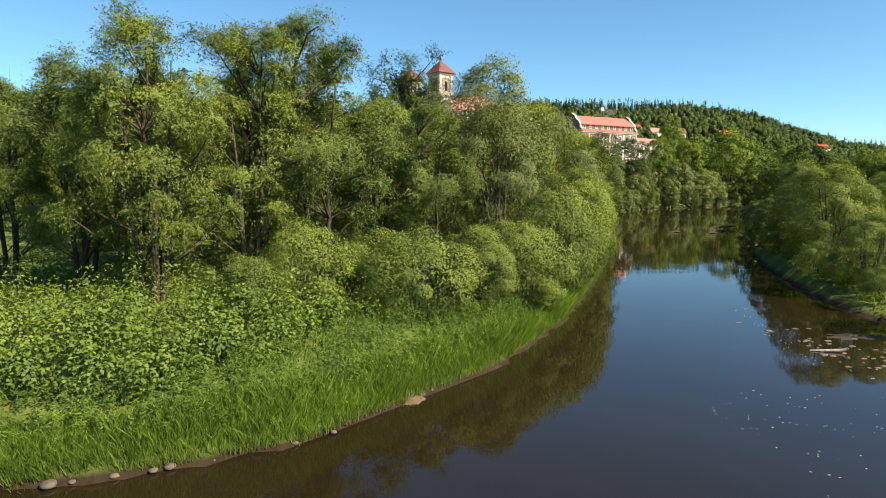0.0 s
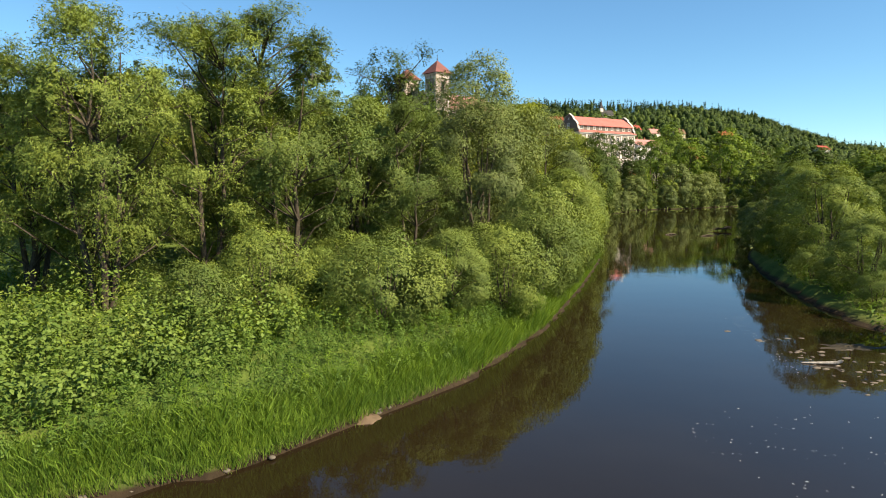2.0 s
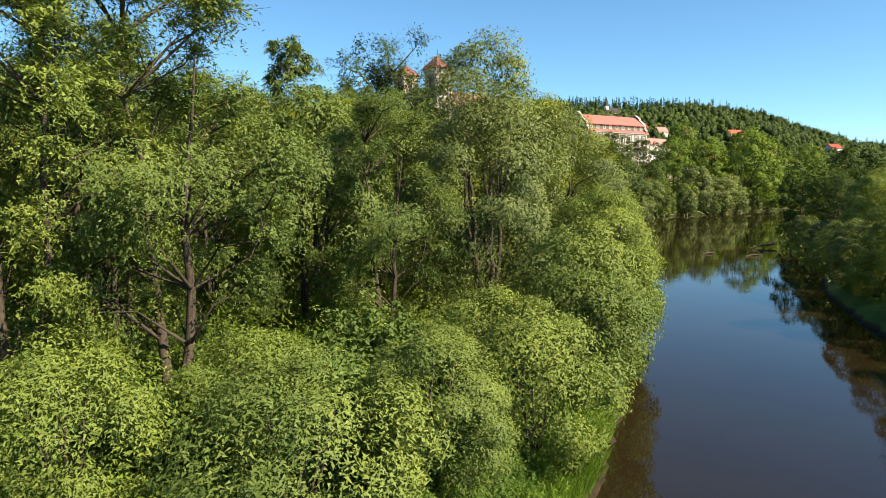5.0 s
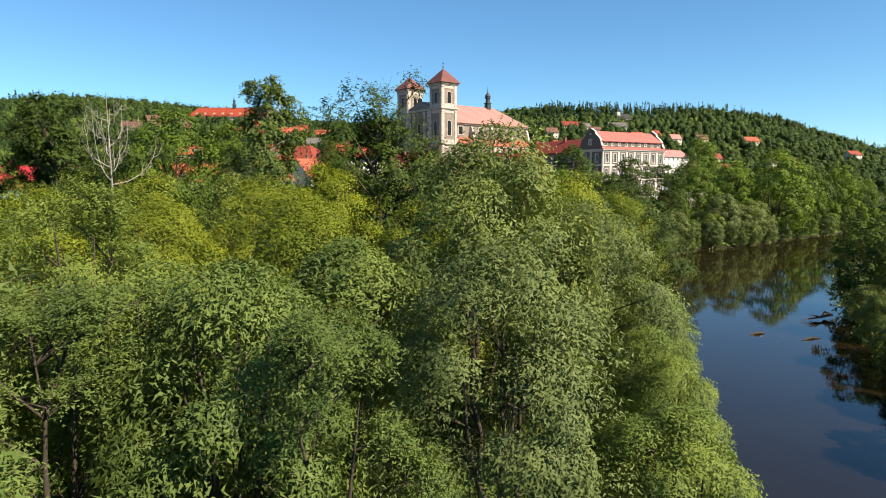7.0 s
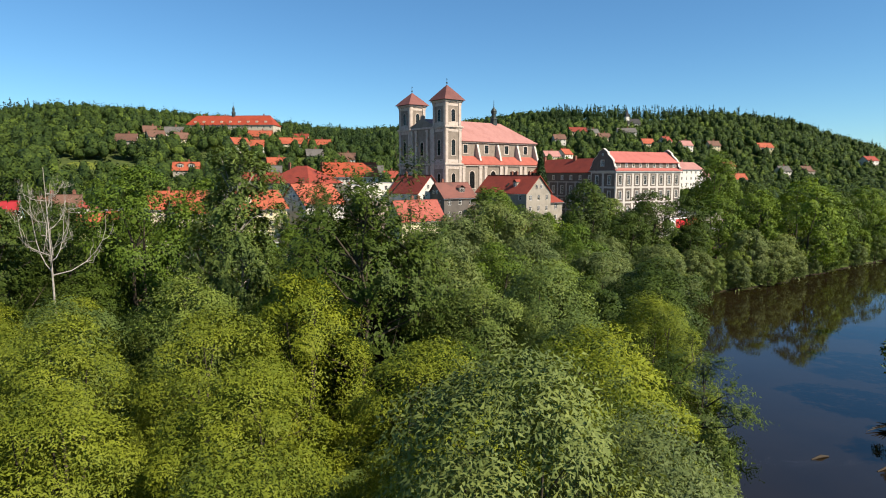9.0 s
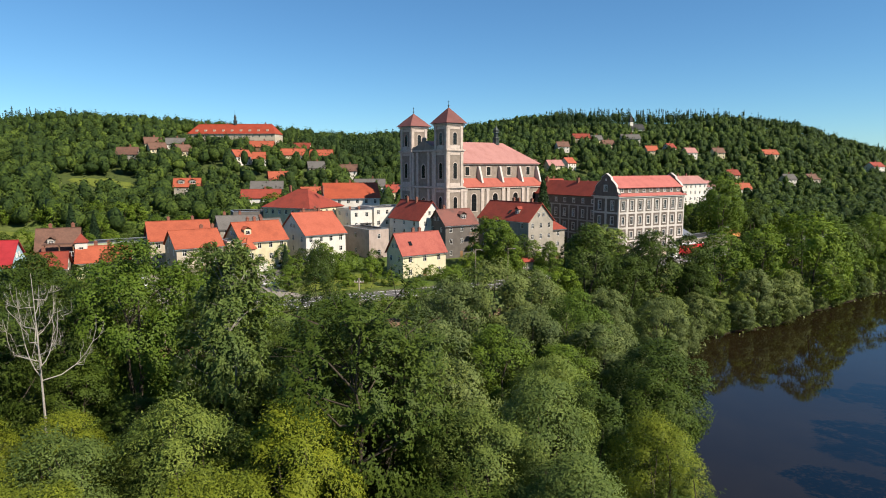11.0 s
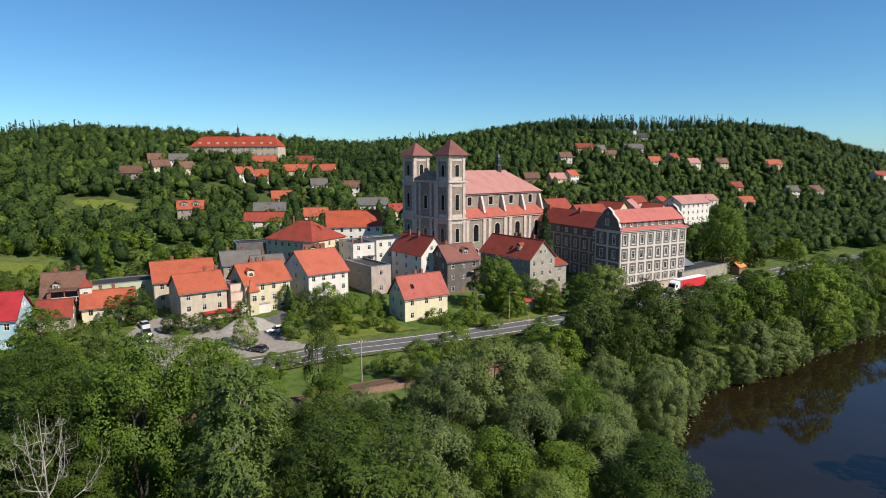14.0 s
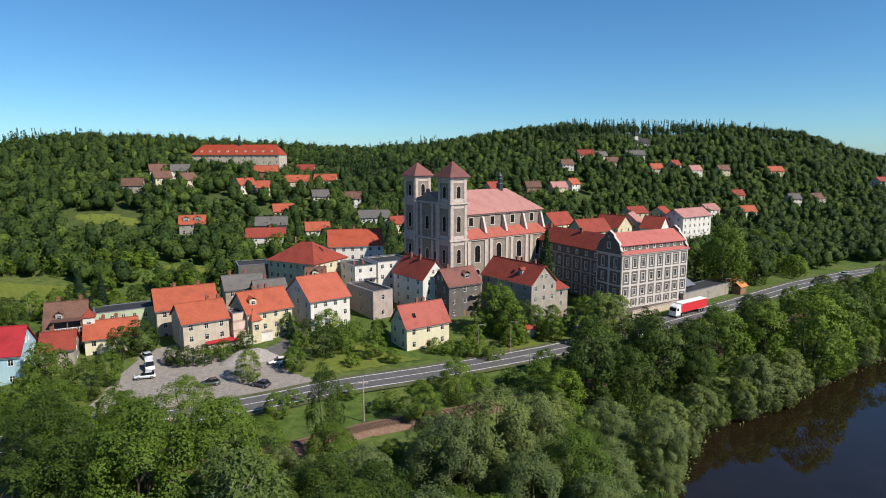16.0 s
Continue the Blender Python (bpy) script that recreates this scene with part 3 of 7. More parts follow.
# trees farther off
LOBED = dict(flat=0.6, soft=0.5, limbs=0.15, core=8)
LOW = {
    "ash_n": make_tree("ash_tree", "broad", "broad round-crowned ash in full green leaf below the road", 41, 14.0, 5.0, 0.6, 2, 62, 1.45, 0, 0, (0.27, 0.19), dome_shape, 0.2, 0.24, lobed=250, **LOBED),
    "alder_n": make_tree("alder_tree", "dark", "dense dark round-crowned alder below the road", 42, 14.0, 4.6, 0.6, 2, 62, 1.35, 0, 0, (0.27, 0.19), dome_shape, 0.2, 0.22, lobed=240, **LOBED),
    "osier_n": make_tree("willow_tree", "silver", "round silver-green willow by the river", 43, 10.0, 4.4, 0.2, 3, 70, 1.05, 0, 0, (0.27, 0.13), dome_shape, 0.4, lobed=250, **LOBED),
    "ash": make_tree("ash_tree", "broad", "broad-crowned ash beside the railway", 44, 14.0, 5.0, 0.6, 2, 54, 1.5, 0, 0, (0.42, 0.30), dome_shape, 0.2, 0.24, lobed=120, **LOBED),
    "alder": make_tree("alder_tree", "dark", "dark round-crowned alder beside the railway", 45, 14.0, 4.6, 0.6, 2, 54, 1.4, 0, 0, (0.42, 0.30), dome_shape, 0.2, 0.22, lobed=115, **LOBED),
    "osier": make_tree("willow_tree", "silver", "silver-green willow leaning over the shore", 46, 10.0, 4.4, 0.2, 3, 56, 1.15, 0, 0, (0.40, 0.22), dome_shape, 0.4, lobed=120, **LOBED),
    "silver": make_tree("willow_tree", "silver", "round silver-leaved willow on the river bank", 22, 9.0, 4.2, 0.3, 3, 40, 1.3, 0, 0, (0.5, 0.3), broad_shape, 0.4, lobed=80, **LOBED),
    "broad": make_tree("ash_tree", "broad", "leafy broad-crowned tree in full green leaf", 24, 14.0, 4.8, 1.0, 2, 46, 1.45, 0, 0, (0.5, 0.36), broad_shape, 0.2, 0.24, lobed=95, **LOBED),
    "dark": make_tree("alder_tree", "dark", "dense dark green alder", 28, 14.0, 4.2, 0.8, 2, 46, 1.35, 0, 0, (0.5, 0.36), column_shape, 0.2, 0.22, lobed=90, **LOBED),
    "willowf": make_tree("willow_tree", "willow", "light green willow near the railway", 29, 12.0, 4.1, 0.6, 3, 46, 1.25, 0, 0, (0.46, 0.26), broad_shape, 0.4, lobed=95, **LOBED),
    "bush": make_tree("bush", "broad", "rounded leafy green garden bush", 27, 3.6, 2.2, 0.1, 3, 24, 0.75, 0, 0, (0.30, 0.21), broad_shape, 0.2, 0.05, category="bush", lobed=55, **LOBED),
}
BOOK = {**FINE, **MID, **LOW}
TALL = {"willow_a": 13.5, "willow_b": 13.5, "willow_c": 11.0, "willow_d": 9.0, "willow_e": 5.0, "willow": 12.0, "silver": 9.0, "yellow": 13.0, "broad": 14.0,
        "dark": 14.0, "darkm": 14.0, "birch": 19.0, "bush": 3.6, "willowf": 12.0, "sparse": 20.0, "ash": 14.0, "alder": 14.0, "osier": 10.0, "ash_n": 14.0, "alder_n": 14.0, "osier_n": 10.0}
USED = set()


def plant(kind, x, y, height=None, turn=None, wide=1.0, z=None):
    """Stands a copy of a tree on the ground, scaled to a height. The first stands as built."""
    if kind in ("ash", "alder", "osier") and y < 128 and x < 60:
        kind += "_n"
    src, base = BOOK[kind], TALL[kind]
    s = (height or base) / base
    w = wide * s ** 0.75
    turn = random.uniform(0, 360) if turn is None else turn
    zz = ground_z(x, y) if z is None else z
    m = pose(x, y, zz, 0, 0, turn) @ Matrix.Diagonal((w, w, s, 1))
    if src.name not in USED:
        USED.add(src.name)
        src.matrix_basis = m
        return src
    keep, src.scale = src.scale.copy(), (1, 1, 1)
    made = copy_thing(src, m)
    src.scale = keep
    return made


# the willows that the way passes
NEAR_TREES = [
    ("willow_a", -11.3, 16.6, 13.1, 20, 1.0), ("willow_b", -4.9, 23.0, 14.0, 200, 1.15), ("willow_b", -8.0, 20.5, 13.3, 80, 1.1), ("willow_a", -8.4, 25.0, 13.2, 130, 0.95), ("willow_b", -12.8, 18.5, 10.5, 10, 1.1),
    ("willow_d", -2.0, 33.5, 11.2, 40, 0.95), ("willow_b", 1.6, 30.2, 10.5, 200, 1.0), ("willow_a", -10.4, 31.0, 13.2, 70, 0.95), ("willow_c", 6.6, 35.0, 11.2, 0, 0.95),
    ("willow_c", 7.6, 44.5, 15.4, 70, 0.95), ("willow_d", 12.4, 33.6, 7.2, 150, 0.9), ("willow_d", 1.2, 41.0, 11.0, 250, 1.05), ("willow_b", -6.4, 32.0, 11.0, 300, 1.2),
    ("willow_a", -10.5, 41.0, 14.0, 330, 1.0), ("willow_d", -6.6, 38.5, 10.5, 60, 1.0), ("willow_b", -16.0, 26.0, 11.0, 160, 1.2), ("willow_a", -17.0, 35.0, 13.0, 220, 1.0),
    ("willow_a", -15.8, 19.5, 11.5, 120, 1.0), ("willow_c", 13.5, 48.5, 12.0, 180, 0.9), ("willow_d", 3.4, 17.8, 4.0, 40, 0.95), ("willow_e", 0.6, 15.4, 3.8, 200, 1.0), ("willow_e", 6.4, 20.2, 4.2, 300, 0.9), ("willow_e", 9.0, 24.4, 4.6, 30, 0.9), ("willow_d", 10.9, 28.6, 5.4, 130, 0.8), ("willow_e", 12.6, 32.6, 4.6, 240, 0.9), ("willow_d", 14.0, 36.8, 6.0, 20, 0.8), ("willow_d", 15.4, 41.0, 6.5, 200, 0.8), 
    ("willow_e", 9.6, 27.0, 6.0, 210, 0.8), ("willow_e", -4.5, 16.0, 3.6, 320, 0.9), ("willow_e", 5.6, 24.3, 3.6, 110, 1.0), ("willow_e", -1.2, 18.6, 3.2, 60, 0.9), ("willow_e", -6.4, 13.2, 2.6, 10, 0.9), ("willow_a", -20.5, 21.0, 11.0, 70, 1.0), ("willow_d", 17.5, 53.0, 8.0, 70, 0.8),
]
for kind, x, y, h, turn, wide in NEAR_TREES:
    plant(kind, x, y, h, turn, wide)

# houses scattered over the hillside: place, turn, length, wall, roof
HILL_HOUSES = [
    (-138, 324.1, 10, 9, "grey", "brown"), (-140.4, 356.2, 30, 8, "cream", "brown"), (-132.4, 342.2, 40, 8, "cream", "brown"), (-130.3, 360.6, 20, 9, "white", "grey"), (-120, 343.1, 60, 8, "cream", "brown"), (-90.9, 342.7, 50, 9, "white", "or"),
    (-88.5, 374.8, 5, 13, "dark", "or"), (-72.3, 403.4, 0, 10, "white", "red"), (-67.9, 359.2, 10, 12, "cream", "or"), (-55.7, 375.9, 0, 12, "cream", "or"), (-52.7, 341.5, 20, 8, "cream", "grey"), (-37.5, 350, 10, 9, "white", "brown"),
    (-96.2, 286.8, 15, 10, "grey", "or"), (-65.2, 294.7, 10, 13, "grey", "grey"), (-64.8, 313.9, 20, 9, "white", "or"), (-46, 296.9, 15, 10, "white", "or"), (-63.3, 278.2, 10, 15, "white", "red"), (-23.5, 320.7, 5, 14, "white", "grey"),
    (-12.5, 317.4, 30, 7, "cream", "red"), (-81.1, 341.3, 10, 6, "white", "or"), (64.1, 396.5, 10, 9, "dark", "brown"), (80, 399.8, 20, 10, "cream", "pink"), (113.2, 470.6, 5, 12, "cream", "red"), (149.4, 472.9, 0, 13, "white", "grey"),
    (155.8, 447.4, 10, 8, "cream", "or"), (183.2, 449.5, 20, 9, "white", "pink"), (204.5, 453.2, 10, 8, "cream", "brown"), (244.2, 459.8, 10, 11, "cream", "or"), (255.1, 427.1, 30, 12, "grey", "brown"), (238, 423.5, 10, 8, "white", "grey"),
    (341.4, 487.5, 20, 12, "white", "red"), (71.9, 290, 25, 15, "cream", "red"), (86.4, 305, -50, 13, "cream", "red"), (97.7, 315, 60, 11, "cream", "pink"), (113.9, 358.8, 20, 11, "cream", "red"), (105.3, 304, -40, 9, "white", "red"),
    (129.7, 363.8, 50, 10, "cream", "red"), (165.3, 384.1, 30, 11, "white", "pink"), (190.8, 389.6, 10, 9, "white", "or"), (39.6, 389.6, 40, 10, "cream", "red"), (60.5, 305, 35, 13, "cream", "red"), (94.7, 446.1, 10, 8, "white", "brown"),
    (128.4, 456.3, 10, 8, "cream", "brown"), (172.7, 458.2, 30, 7, "white", "red"), (197.2, 416.1, 15, 8, "cream", "red"), (124, 469.9, 15, 8, "cream", "grey"), (90.4, 407.9, 40, 8, "white", "or"),
]
SCHOOL = (-116, 416)
HP = np.array([h[:2] for h in HILL_HOUSES] + [SCHOOL], float)
MEADOWS = [(-121, 217.4, 20, 8), (-83, 245.1, 11, 5), (-132.6, 288.3, 14, 6)]


def built_on(x, y):
    """Near a hillside house, or just below it, or in a meadow."""
    out = np.zeros(x.shape, bool)
    for hx, hy in HP:
        out |= ((x - hx) / 6.5) ** 2 + ((y - hy + 2.0) / 7.5) ** 2 < 1
    out |= (np.abs(x + 116) < 36) & (y > 384) & (y < 427)
    for mx, my, a, b in MEADOWS:
        out |= ((x - mx) / (a + 3)) ** 2 + ((y - my + 6) / (b + 8)) ** 2 < 1
    return out


# woods on the flats between river, railway and road
TAKEN = [(x, y, 2.2) for _, x, y, *_ in NEAR_TREES]


def free(x, y, gap):
    return all((x - a) ** 2 + (y - b) ** 2 > (gap + g) ** 2 * 0.36 for a, b, g in TAKEN)


MID_TREES = [
    ("birch", -13.3, 84.5, 24.3), ("darkm", -1.0, 75, 23.4), ("darkm", 1.6, 79, 20.5), ("ash", -30.2, 100.4, 21.3), ("ash", -22.5, 104, 19.5), ("alder", -39, 101, 16.5), ("alder", -48.5, 111, 15.5), ("birch", -19, 97, 17.5), 
    ("osier", 14.3, 115.4, 17), ("osier", 8.5, 111, 15.5), ("osier", 20.5, 118, 15), ("alder", 36.2, 144.9, 17), ("alder", 52.1, 153.3, 16), ("osier", 46.6, 133.5, 9.5), ("osier", 34.3, 126.3, 11), ("osier", 42.5, 123.5, 11),
    ("ash", 94.7, 168.6, 21), ("osier", 73.4, 153.5, 11), ("ash", 107.4, 240.5, 24), ("ash", 71.7, 165.1, 15), ("alder", 61.3, 157.1, 15), ("ash", 83.5, 168.5, 16.5), ("ash", 108, 182, 18), ("alder", 118, 190, 16), ("ash", 132, 200, 17),
    ("ash", -36.2, 127.9, 12), ("ash", -38.8, 114.9, 13), ("ash", -48.5, 114.1, 13), ("ash", -20.5, 117.3, 10), ("osier", -22.6, 110.3, 11), ("ash", 3.1, 135.7, 8), ("bush", -3.4, 141.8, 4),
    ("osier", 5.8, 121.4, 10), ("ash", -10.0, 117.1, 10), ("osier", -4.3, 108.0, 12), ("alder", 55.1, 166.4, 11), ("alder", 85.1, 176.2, 13), ("ash", 25.8, 142.8, 9), ("ash", 9.8, 145.5, 9),
    ("osier", 57.9, 144.6, 8), ("osier", 68.8, 148.8, 6), ("osier", 85.9, 162.2, 9), ("alder", 43.8, 143.7, 13), ("osier", 96.9, 169.7, 8), ("ash", 143.2, 213.8, 14),
    ("osier", 30.0, 109.0, 11), ("ash", 115.0, 187.0, 14), ("alder", 98.0, 181.0, 13), ("ash", 29.0, 137.0, 11), ("osier", 25.0, 128.0, 11), ("osier", 26, 101, 12), ("osier", 18, 104, 13),
    ("ash", 22.8, 189.3, 13), ("dark", 29, 188, 9), ("willowf", 49, 184, 12.5), ("willowf", 54, 187, 11), ("broad", 44, 178, 7), ("dark", 58, 176, 11), ("broad", 15, 176, 6), ("broad", 36, 182, 7),
    ("broad", 117, 254, 17), ("broad", 111, 246, 12), ("dark", 123, 248, 14), ("dark", 105, 250, 13), ("osier", 5, 92, 15), ("alder", -4, 96, 14), ("alder", -8, 102, 14), ("willow", 14.5, 75, 14.5), ("willow", 17, 85, 13), 
    ("willow", -21.0, 70.0, 12.5), ("sparse", -37, 85, 23), ("sparse", -40.5, 88, 21.5), ("yellow", -32, 75, 11.5), ("yellow", -24.5, 75.5, 11.5), ("yellow", -30, 70, 12.5), ("yellow", -8, 62, 13.5), ("yellow", -16, 60, 13.5), ("yellow", -24, 66, 11.5), ("yellow", 5, 58, 12.5), ("yellow", -20, 50, 12.5), ("yellow", -30, 56, 13), ("yellow", -12, 52, 12), ("yellow", -4, 54, 12.5),
]
TAKEN.append((-28.4, 79.6, 3.2))
for kind, x, y, h in MID_TREES:
    plant(kind, x, y, h)
    TAKEN.append((x, y, 3.0))
for kind, x, y, h in (("willow_d", 32.6, 34.0, 7.6), ("willow_d", 36.4, 41.5, 7.2), ("willow_d", 29.2, 25.5, 4.6), ("yellow", 41.5, 50.0, 7.2), ("willow", 46.5, 59.0, 8.0), ("darkm", 51.5, 69.5, 8.5), ("darkm", 56.5, 79.0, 9.0),
                      ("darkm", 63.0, 90.0, 9.5), ("willow", 38.5, 35.5, 6.5), ("willow_e", 27.6, 15.0, 4.4)):
    plant(kind, x, y, h)
    TAKEN.append((x, y, 3.0))
TAKEN.append((-13.3, 127.2, 3.0))
rng = np.random.default_rng(5)


def scatter(tries, box, want, kinds, gap, top):
    """Fills an area with trees of several kinds, no two too near."""
    made = 0
    for _ in range(tries):
        x, y = rng.uniform(box[0], box[1]), rng.uniform(box[2], box[3])
        if not want(x, y) or not free(x, y, gap):
            continue
        kind = kinds(x, y)
        plant(kind, x, y, top(x, y) * rng.uniform(0.72, 1.1), rng.uniform(0, 360), rng.uniform(0.9, 1.15))
        TAKEN.append((x, y, gap))
        made += 1
    return made


def side_of(x, y):
    d, s = seg_dist(np.array([x]), np.array([y]), ROADLINE, False)
    w, _ = seg_dist(np.array([x]), np.array([y]), RIVER, True)
    return float(d[0] * s[0]), float(w[0]), bool(in_river(np.array([x]), np.array([y]))[0])


def on_flats(x, y):
    d, w, wet = side_of(x, y)
    return not wet and w > 2.5 and d < -27 and x < 10 + y * 0.62 and x > (-0.73 * (y - 9) - 3 if y < 76 else -0.72 * y - 8) and (y > 44 or x < -19)


def beyond_river(x, y):
    d, w, wet = side_of(x, y)
    return not wet and y > 62 and 2.0 < w < (8 if y < 80 else 30) and x > 12 + 0.5 * y


def bank_strip(x, y):
    d, w, wet = side_of(x, y)
    return not wet and w > 2 and d < -13 and d > -60 and x > 28 and x < 175


scatter(900, (-100, 45, 22, 140), on_flats,
        lambda x, y: str(rng.choice(["yellow", "yellow", "yellow", "willow", "darkm"] if y > 62 else ["yellow", "yellow", "yellow", "willow"])) if y < 76 else str(rng.choice(["alder", "ash", "osier", "alder"] if x > -6 else ["alder"] if y < 96 else ["alder", "ash", "alder"])), 5.3,
        lambda x, y: float(np.interp(y, [20, 60, 85, 100, 112, 126], [12, 13, 14.5, 15, 13, 8])) * (0.5 if side_of(x, y)[0] > -44 else 1) + (4 if x < -26 and 94 < y < 112 else 0) - (4.5 if -50 < x < -18 and 60 < y < 94 else 0))
scatter(260, (28, 180, 120, 245), bank_strip, lambda x, y: str(rng.choice(["ash", "alder", "osier", "broad"])), 4.4, lambda x, y: 9.5)
scatter(300, (24, 120, -12, 110), beyond_river, lambda x, y: str(rng.choice(["willow", "yellow", "willow", "darkm"] if y < 45 and x < 45 else ["dark", "broad", "dark", "willowf"])), 3.2, lambda x, y: 7.5 if y < 60 else 10.5)

for kind, x, y, h, turn, wide in (("alder", -11.6, 121.0, 17.0, 40, 0.5), ("osier", -10.1, 108.1, 10.8, 80, 0.95), ("osier", -4.2, 109.5, 9.8, 200, 0.95), ("osier", -16.6, 113.0, 8.5, 10, 0.9)):
    plant(kind, x, y, h, turn, wide)
dead = bare_tree("dead_tree", "dead bare tree with pale forked limbs among green trees", 8, 22.3)
dead.matrix_basis = pose(-28.4, 79.6, ground_z(-28.4, 79.6), 0, 0, 40)


# far woods on the hillsides, past counting
def octa_ball():
    """A unit ball of 32 triangles."""
    verts = [Vector(p) for p in ((1, 0, 0), (-1, 0, 0), (0, 1, 0), (0, -1, 0), (0, 0, 1), (0, 0, -1))]
    faces = [(0, 2, 4), (2, 1, 4), (1, 3, 4), (3, 0, 4), (2, 0, 5), (1, 2, 5), (3, 1, 5), (0, 3, 5)]
    for _ in range(1):
        mid, more = {}, []

        def half(a, b):
            key = (min(a, b), max(a, b))
            if key not in mid:
                mid[key] = len(verts)
                verts.append(((verts[a] + verts[b]) / 2).normalized())
            return mid[key]
        for a, b, c in faces:
            ab, bc, ca = half(a, b), half(b, c), half(c, a)
            more += [(a, ab, ca), (ab, b, bc), (ca, bc, c), (ab, bc, ca)]
        faces = more
    return np.array([tuple(v) for v in verts]), np.array(faces)


def far_wood(name, count, leaf, label, seed, pick, spread, height, cards):
    rng = np.random.default_rng(seed)
    xs, ys = rng.uniform(-520, 640, count * 5), rng.uniform(150, 640, count * 5)
    dr, sd = seg_dist(xs, ys, ROADLINE, False)
    d = dr * sd
    reach = d * np.interp(xs / np.maximum(ys + 10, 60), [0.05, 0.2, 0.45, 0.7], [1.0, 1.1, 1.35, 1.4])
    ok = (d > np.where(xs > 122, 11, 24)) & (reach < 400) & ~built_on(xs, ys) & (np.abs(xs) < 0.86 * ys + 60) & pick(xs, ys, d, rng)
    xs, ys = xs[ok][:count], ys[ok][:count]
    zs = ground_z(xs, ys)
    n = len(xs)
    h = height * rng.uniform(0.65, 1.25, n)
    r = spread * rng.uniform(0.7, 1.3, n)
    if leaf == "conifer":
        u = rng.uniform(0, 1, (n, cards)) ** 1.1
        a = rng.uniform(0, 2 * math.pi, (n, cards))
        rr = r[:, None] * (1.04 - u) * rng.uniform(0.35, 1.0, (n, cards))
        p = np.stack([xs[:, None] + rr * np.cos(a), ys[:, None] + rr * np.sin(a), zs[:, None] + 1 + h[:, None] * u], -1).reshape(-1, 3)
        o = np.stack([np.cos(a), np.sin(a), 0.5 + 0 * a], -1).reshape(-1, 3)
        me = leaves_mesh(name, p, o, 1.15, 0.75, rng, 0.6, 0.8, soft=0.7)
        return tagged(part(name, me, LEAF[leaf]), label, "woods", kind="stuff")
    # a core of lobes, and sprays of leaves that break its outline
    ball, tri = octa_ball()
    lobe = rng.normal(size=(n, 8, 3))
    lobe[:, :, 2] = np.abs(lobe[:, :, 2]) * 0.9 - 0.2
    lobe /= np.linalg.norm(lobe, axis=2, keepdims=True)

    def swell(v):
        return 0.62 + 0.42 * np.exp((np.einsum("nlk,nvk->nvl", lobe, v) - 1) / 0.13).max(2)
    v = np.repeat(ball[None], n, 0)
    q = v * (swell(v) * rng.uniform(0.78, 0.98, (n, len(ball))))[..., None]
    size = np.stack([r, r, h * 0.52], 1)[:, None]
    base = np.stack([xs, ys, zs + h * 0.46], 1)[:, None]
    q = q * size + base
    fn = np.cross(q[:, tri[:, 1]] - q[:, tri[:, 0]], q[:, tri[:, 2]] - q[:, tri[:, 0]])
    nor = np.zeros_like(q)
    for k in range(3):
        np.add.at(nor, (slice(None), tri[:, k]), fn)
    nor /= np.linalg.norm(nor, axis=2, keepdims=True) + 1e-9
    faces = (tri[None] + (np.arange(n) * len(ball))[:, None, None]).reshape(-1, 3)
    w = rng.normal(size=(n, cards, 3)) + np.array([0, 0, 0.35])
    w /= np.linalg.norm(w, axis=2, keepdims=True)
    at = w * (swell(w) * rng.uniform(0.86, 1.2, (n, cards)))[..., None] * size + base
    cv, cn = leaf_arrays(at.reshape(-1, 3), w.reshape(-1, 3), 1.0, 0.8, rng, 0.1, 0.62, soft=0.6)
    verts = np.concatenate([q.reshape(-1, 3), cv])
    faces = np.concatenate([faces, n * len(ball) + np.arange(len(cv)).reshape(-1, 3)])
    me = raw_mesh(name, verts, faces, 3, np.concatenate([nor.reshape(-1, 3), cn]))
    return tagged(part(name, me, LEAF[leaf]), label, "woods", kind="stuff")


def clearings(x, y):
    return (waves(x, y, 48.0, 1.0) + 0.5 * waves(x, y, 19.0, 2.0)) > 0.85


def town_area(x, y, d):
    return (d < 95) & (x > -120) & (x < 118)


def spruce_stand(x, y, d):
    top = ((waves(x, y, 80.0, 0.4) > 0.35) & (d > 290)) | ((x > 60) & (d > 235) & (waves(x, y, 45.0, 0.4) > 0.0))
    return top | (((x + 35) / 48) ** 2 + ((y - 432) / 34) ** 2 < 1)


def no_town(x, y, d, rng):
    lower = np.where((d < 200) & (x < 60), clearings(x, y) & (rng.uniform(0, 1, x.shape) < 0.7), False)
    return ~town_area(x, y, d) & ~lower


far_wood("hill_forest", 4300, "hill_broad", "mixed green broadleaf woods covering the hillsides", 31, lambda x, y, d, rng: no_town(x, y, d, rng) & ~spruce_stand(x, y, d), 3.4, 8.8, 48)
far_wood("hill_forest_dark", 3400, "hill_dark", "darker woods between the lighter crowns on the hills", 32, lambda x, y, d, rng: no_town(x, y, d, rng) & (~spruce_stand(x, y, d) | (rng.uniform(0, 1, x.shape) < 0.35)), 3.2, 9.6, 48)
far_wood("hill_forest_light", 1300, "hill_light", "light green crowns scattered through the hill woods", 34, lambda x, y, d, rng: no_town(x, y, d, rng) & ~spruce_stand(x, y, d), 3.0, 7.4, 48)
far_wood("spruce_forest", 2700, "conifer", "dark spruce stands on the hilltop ridge", 33, lambda x, y, d, rng: spruce_stand(x, y, d), 2.3, 10.5, 54)

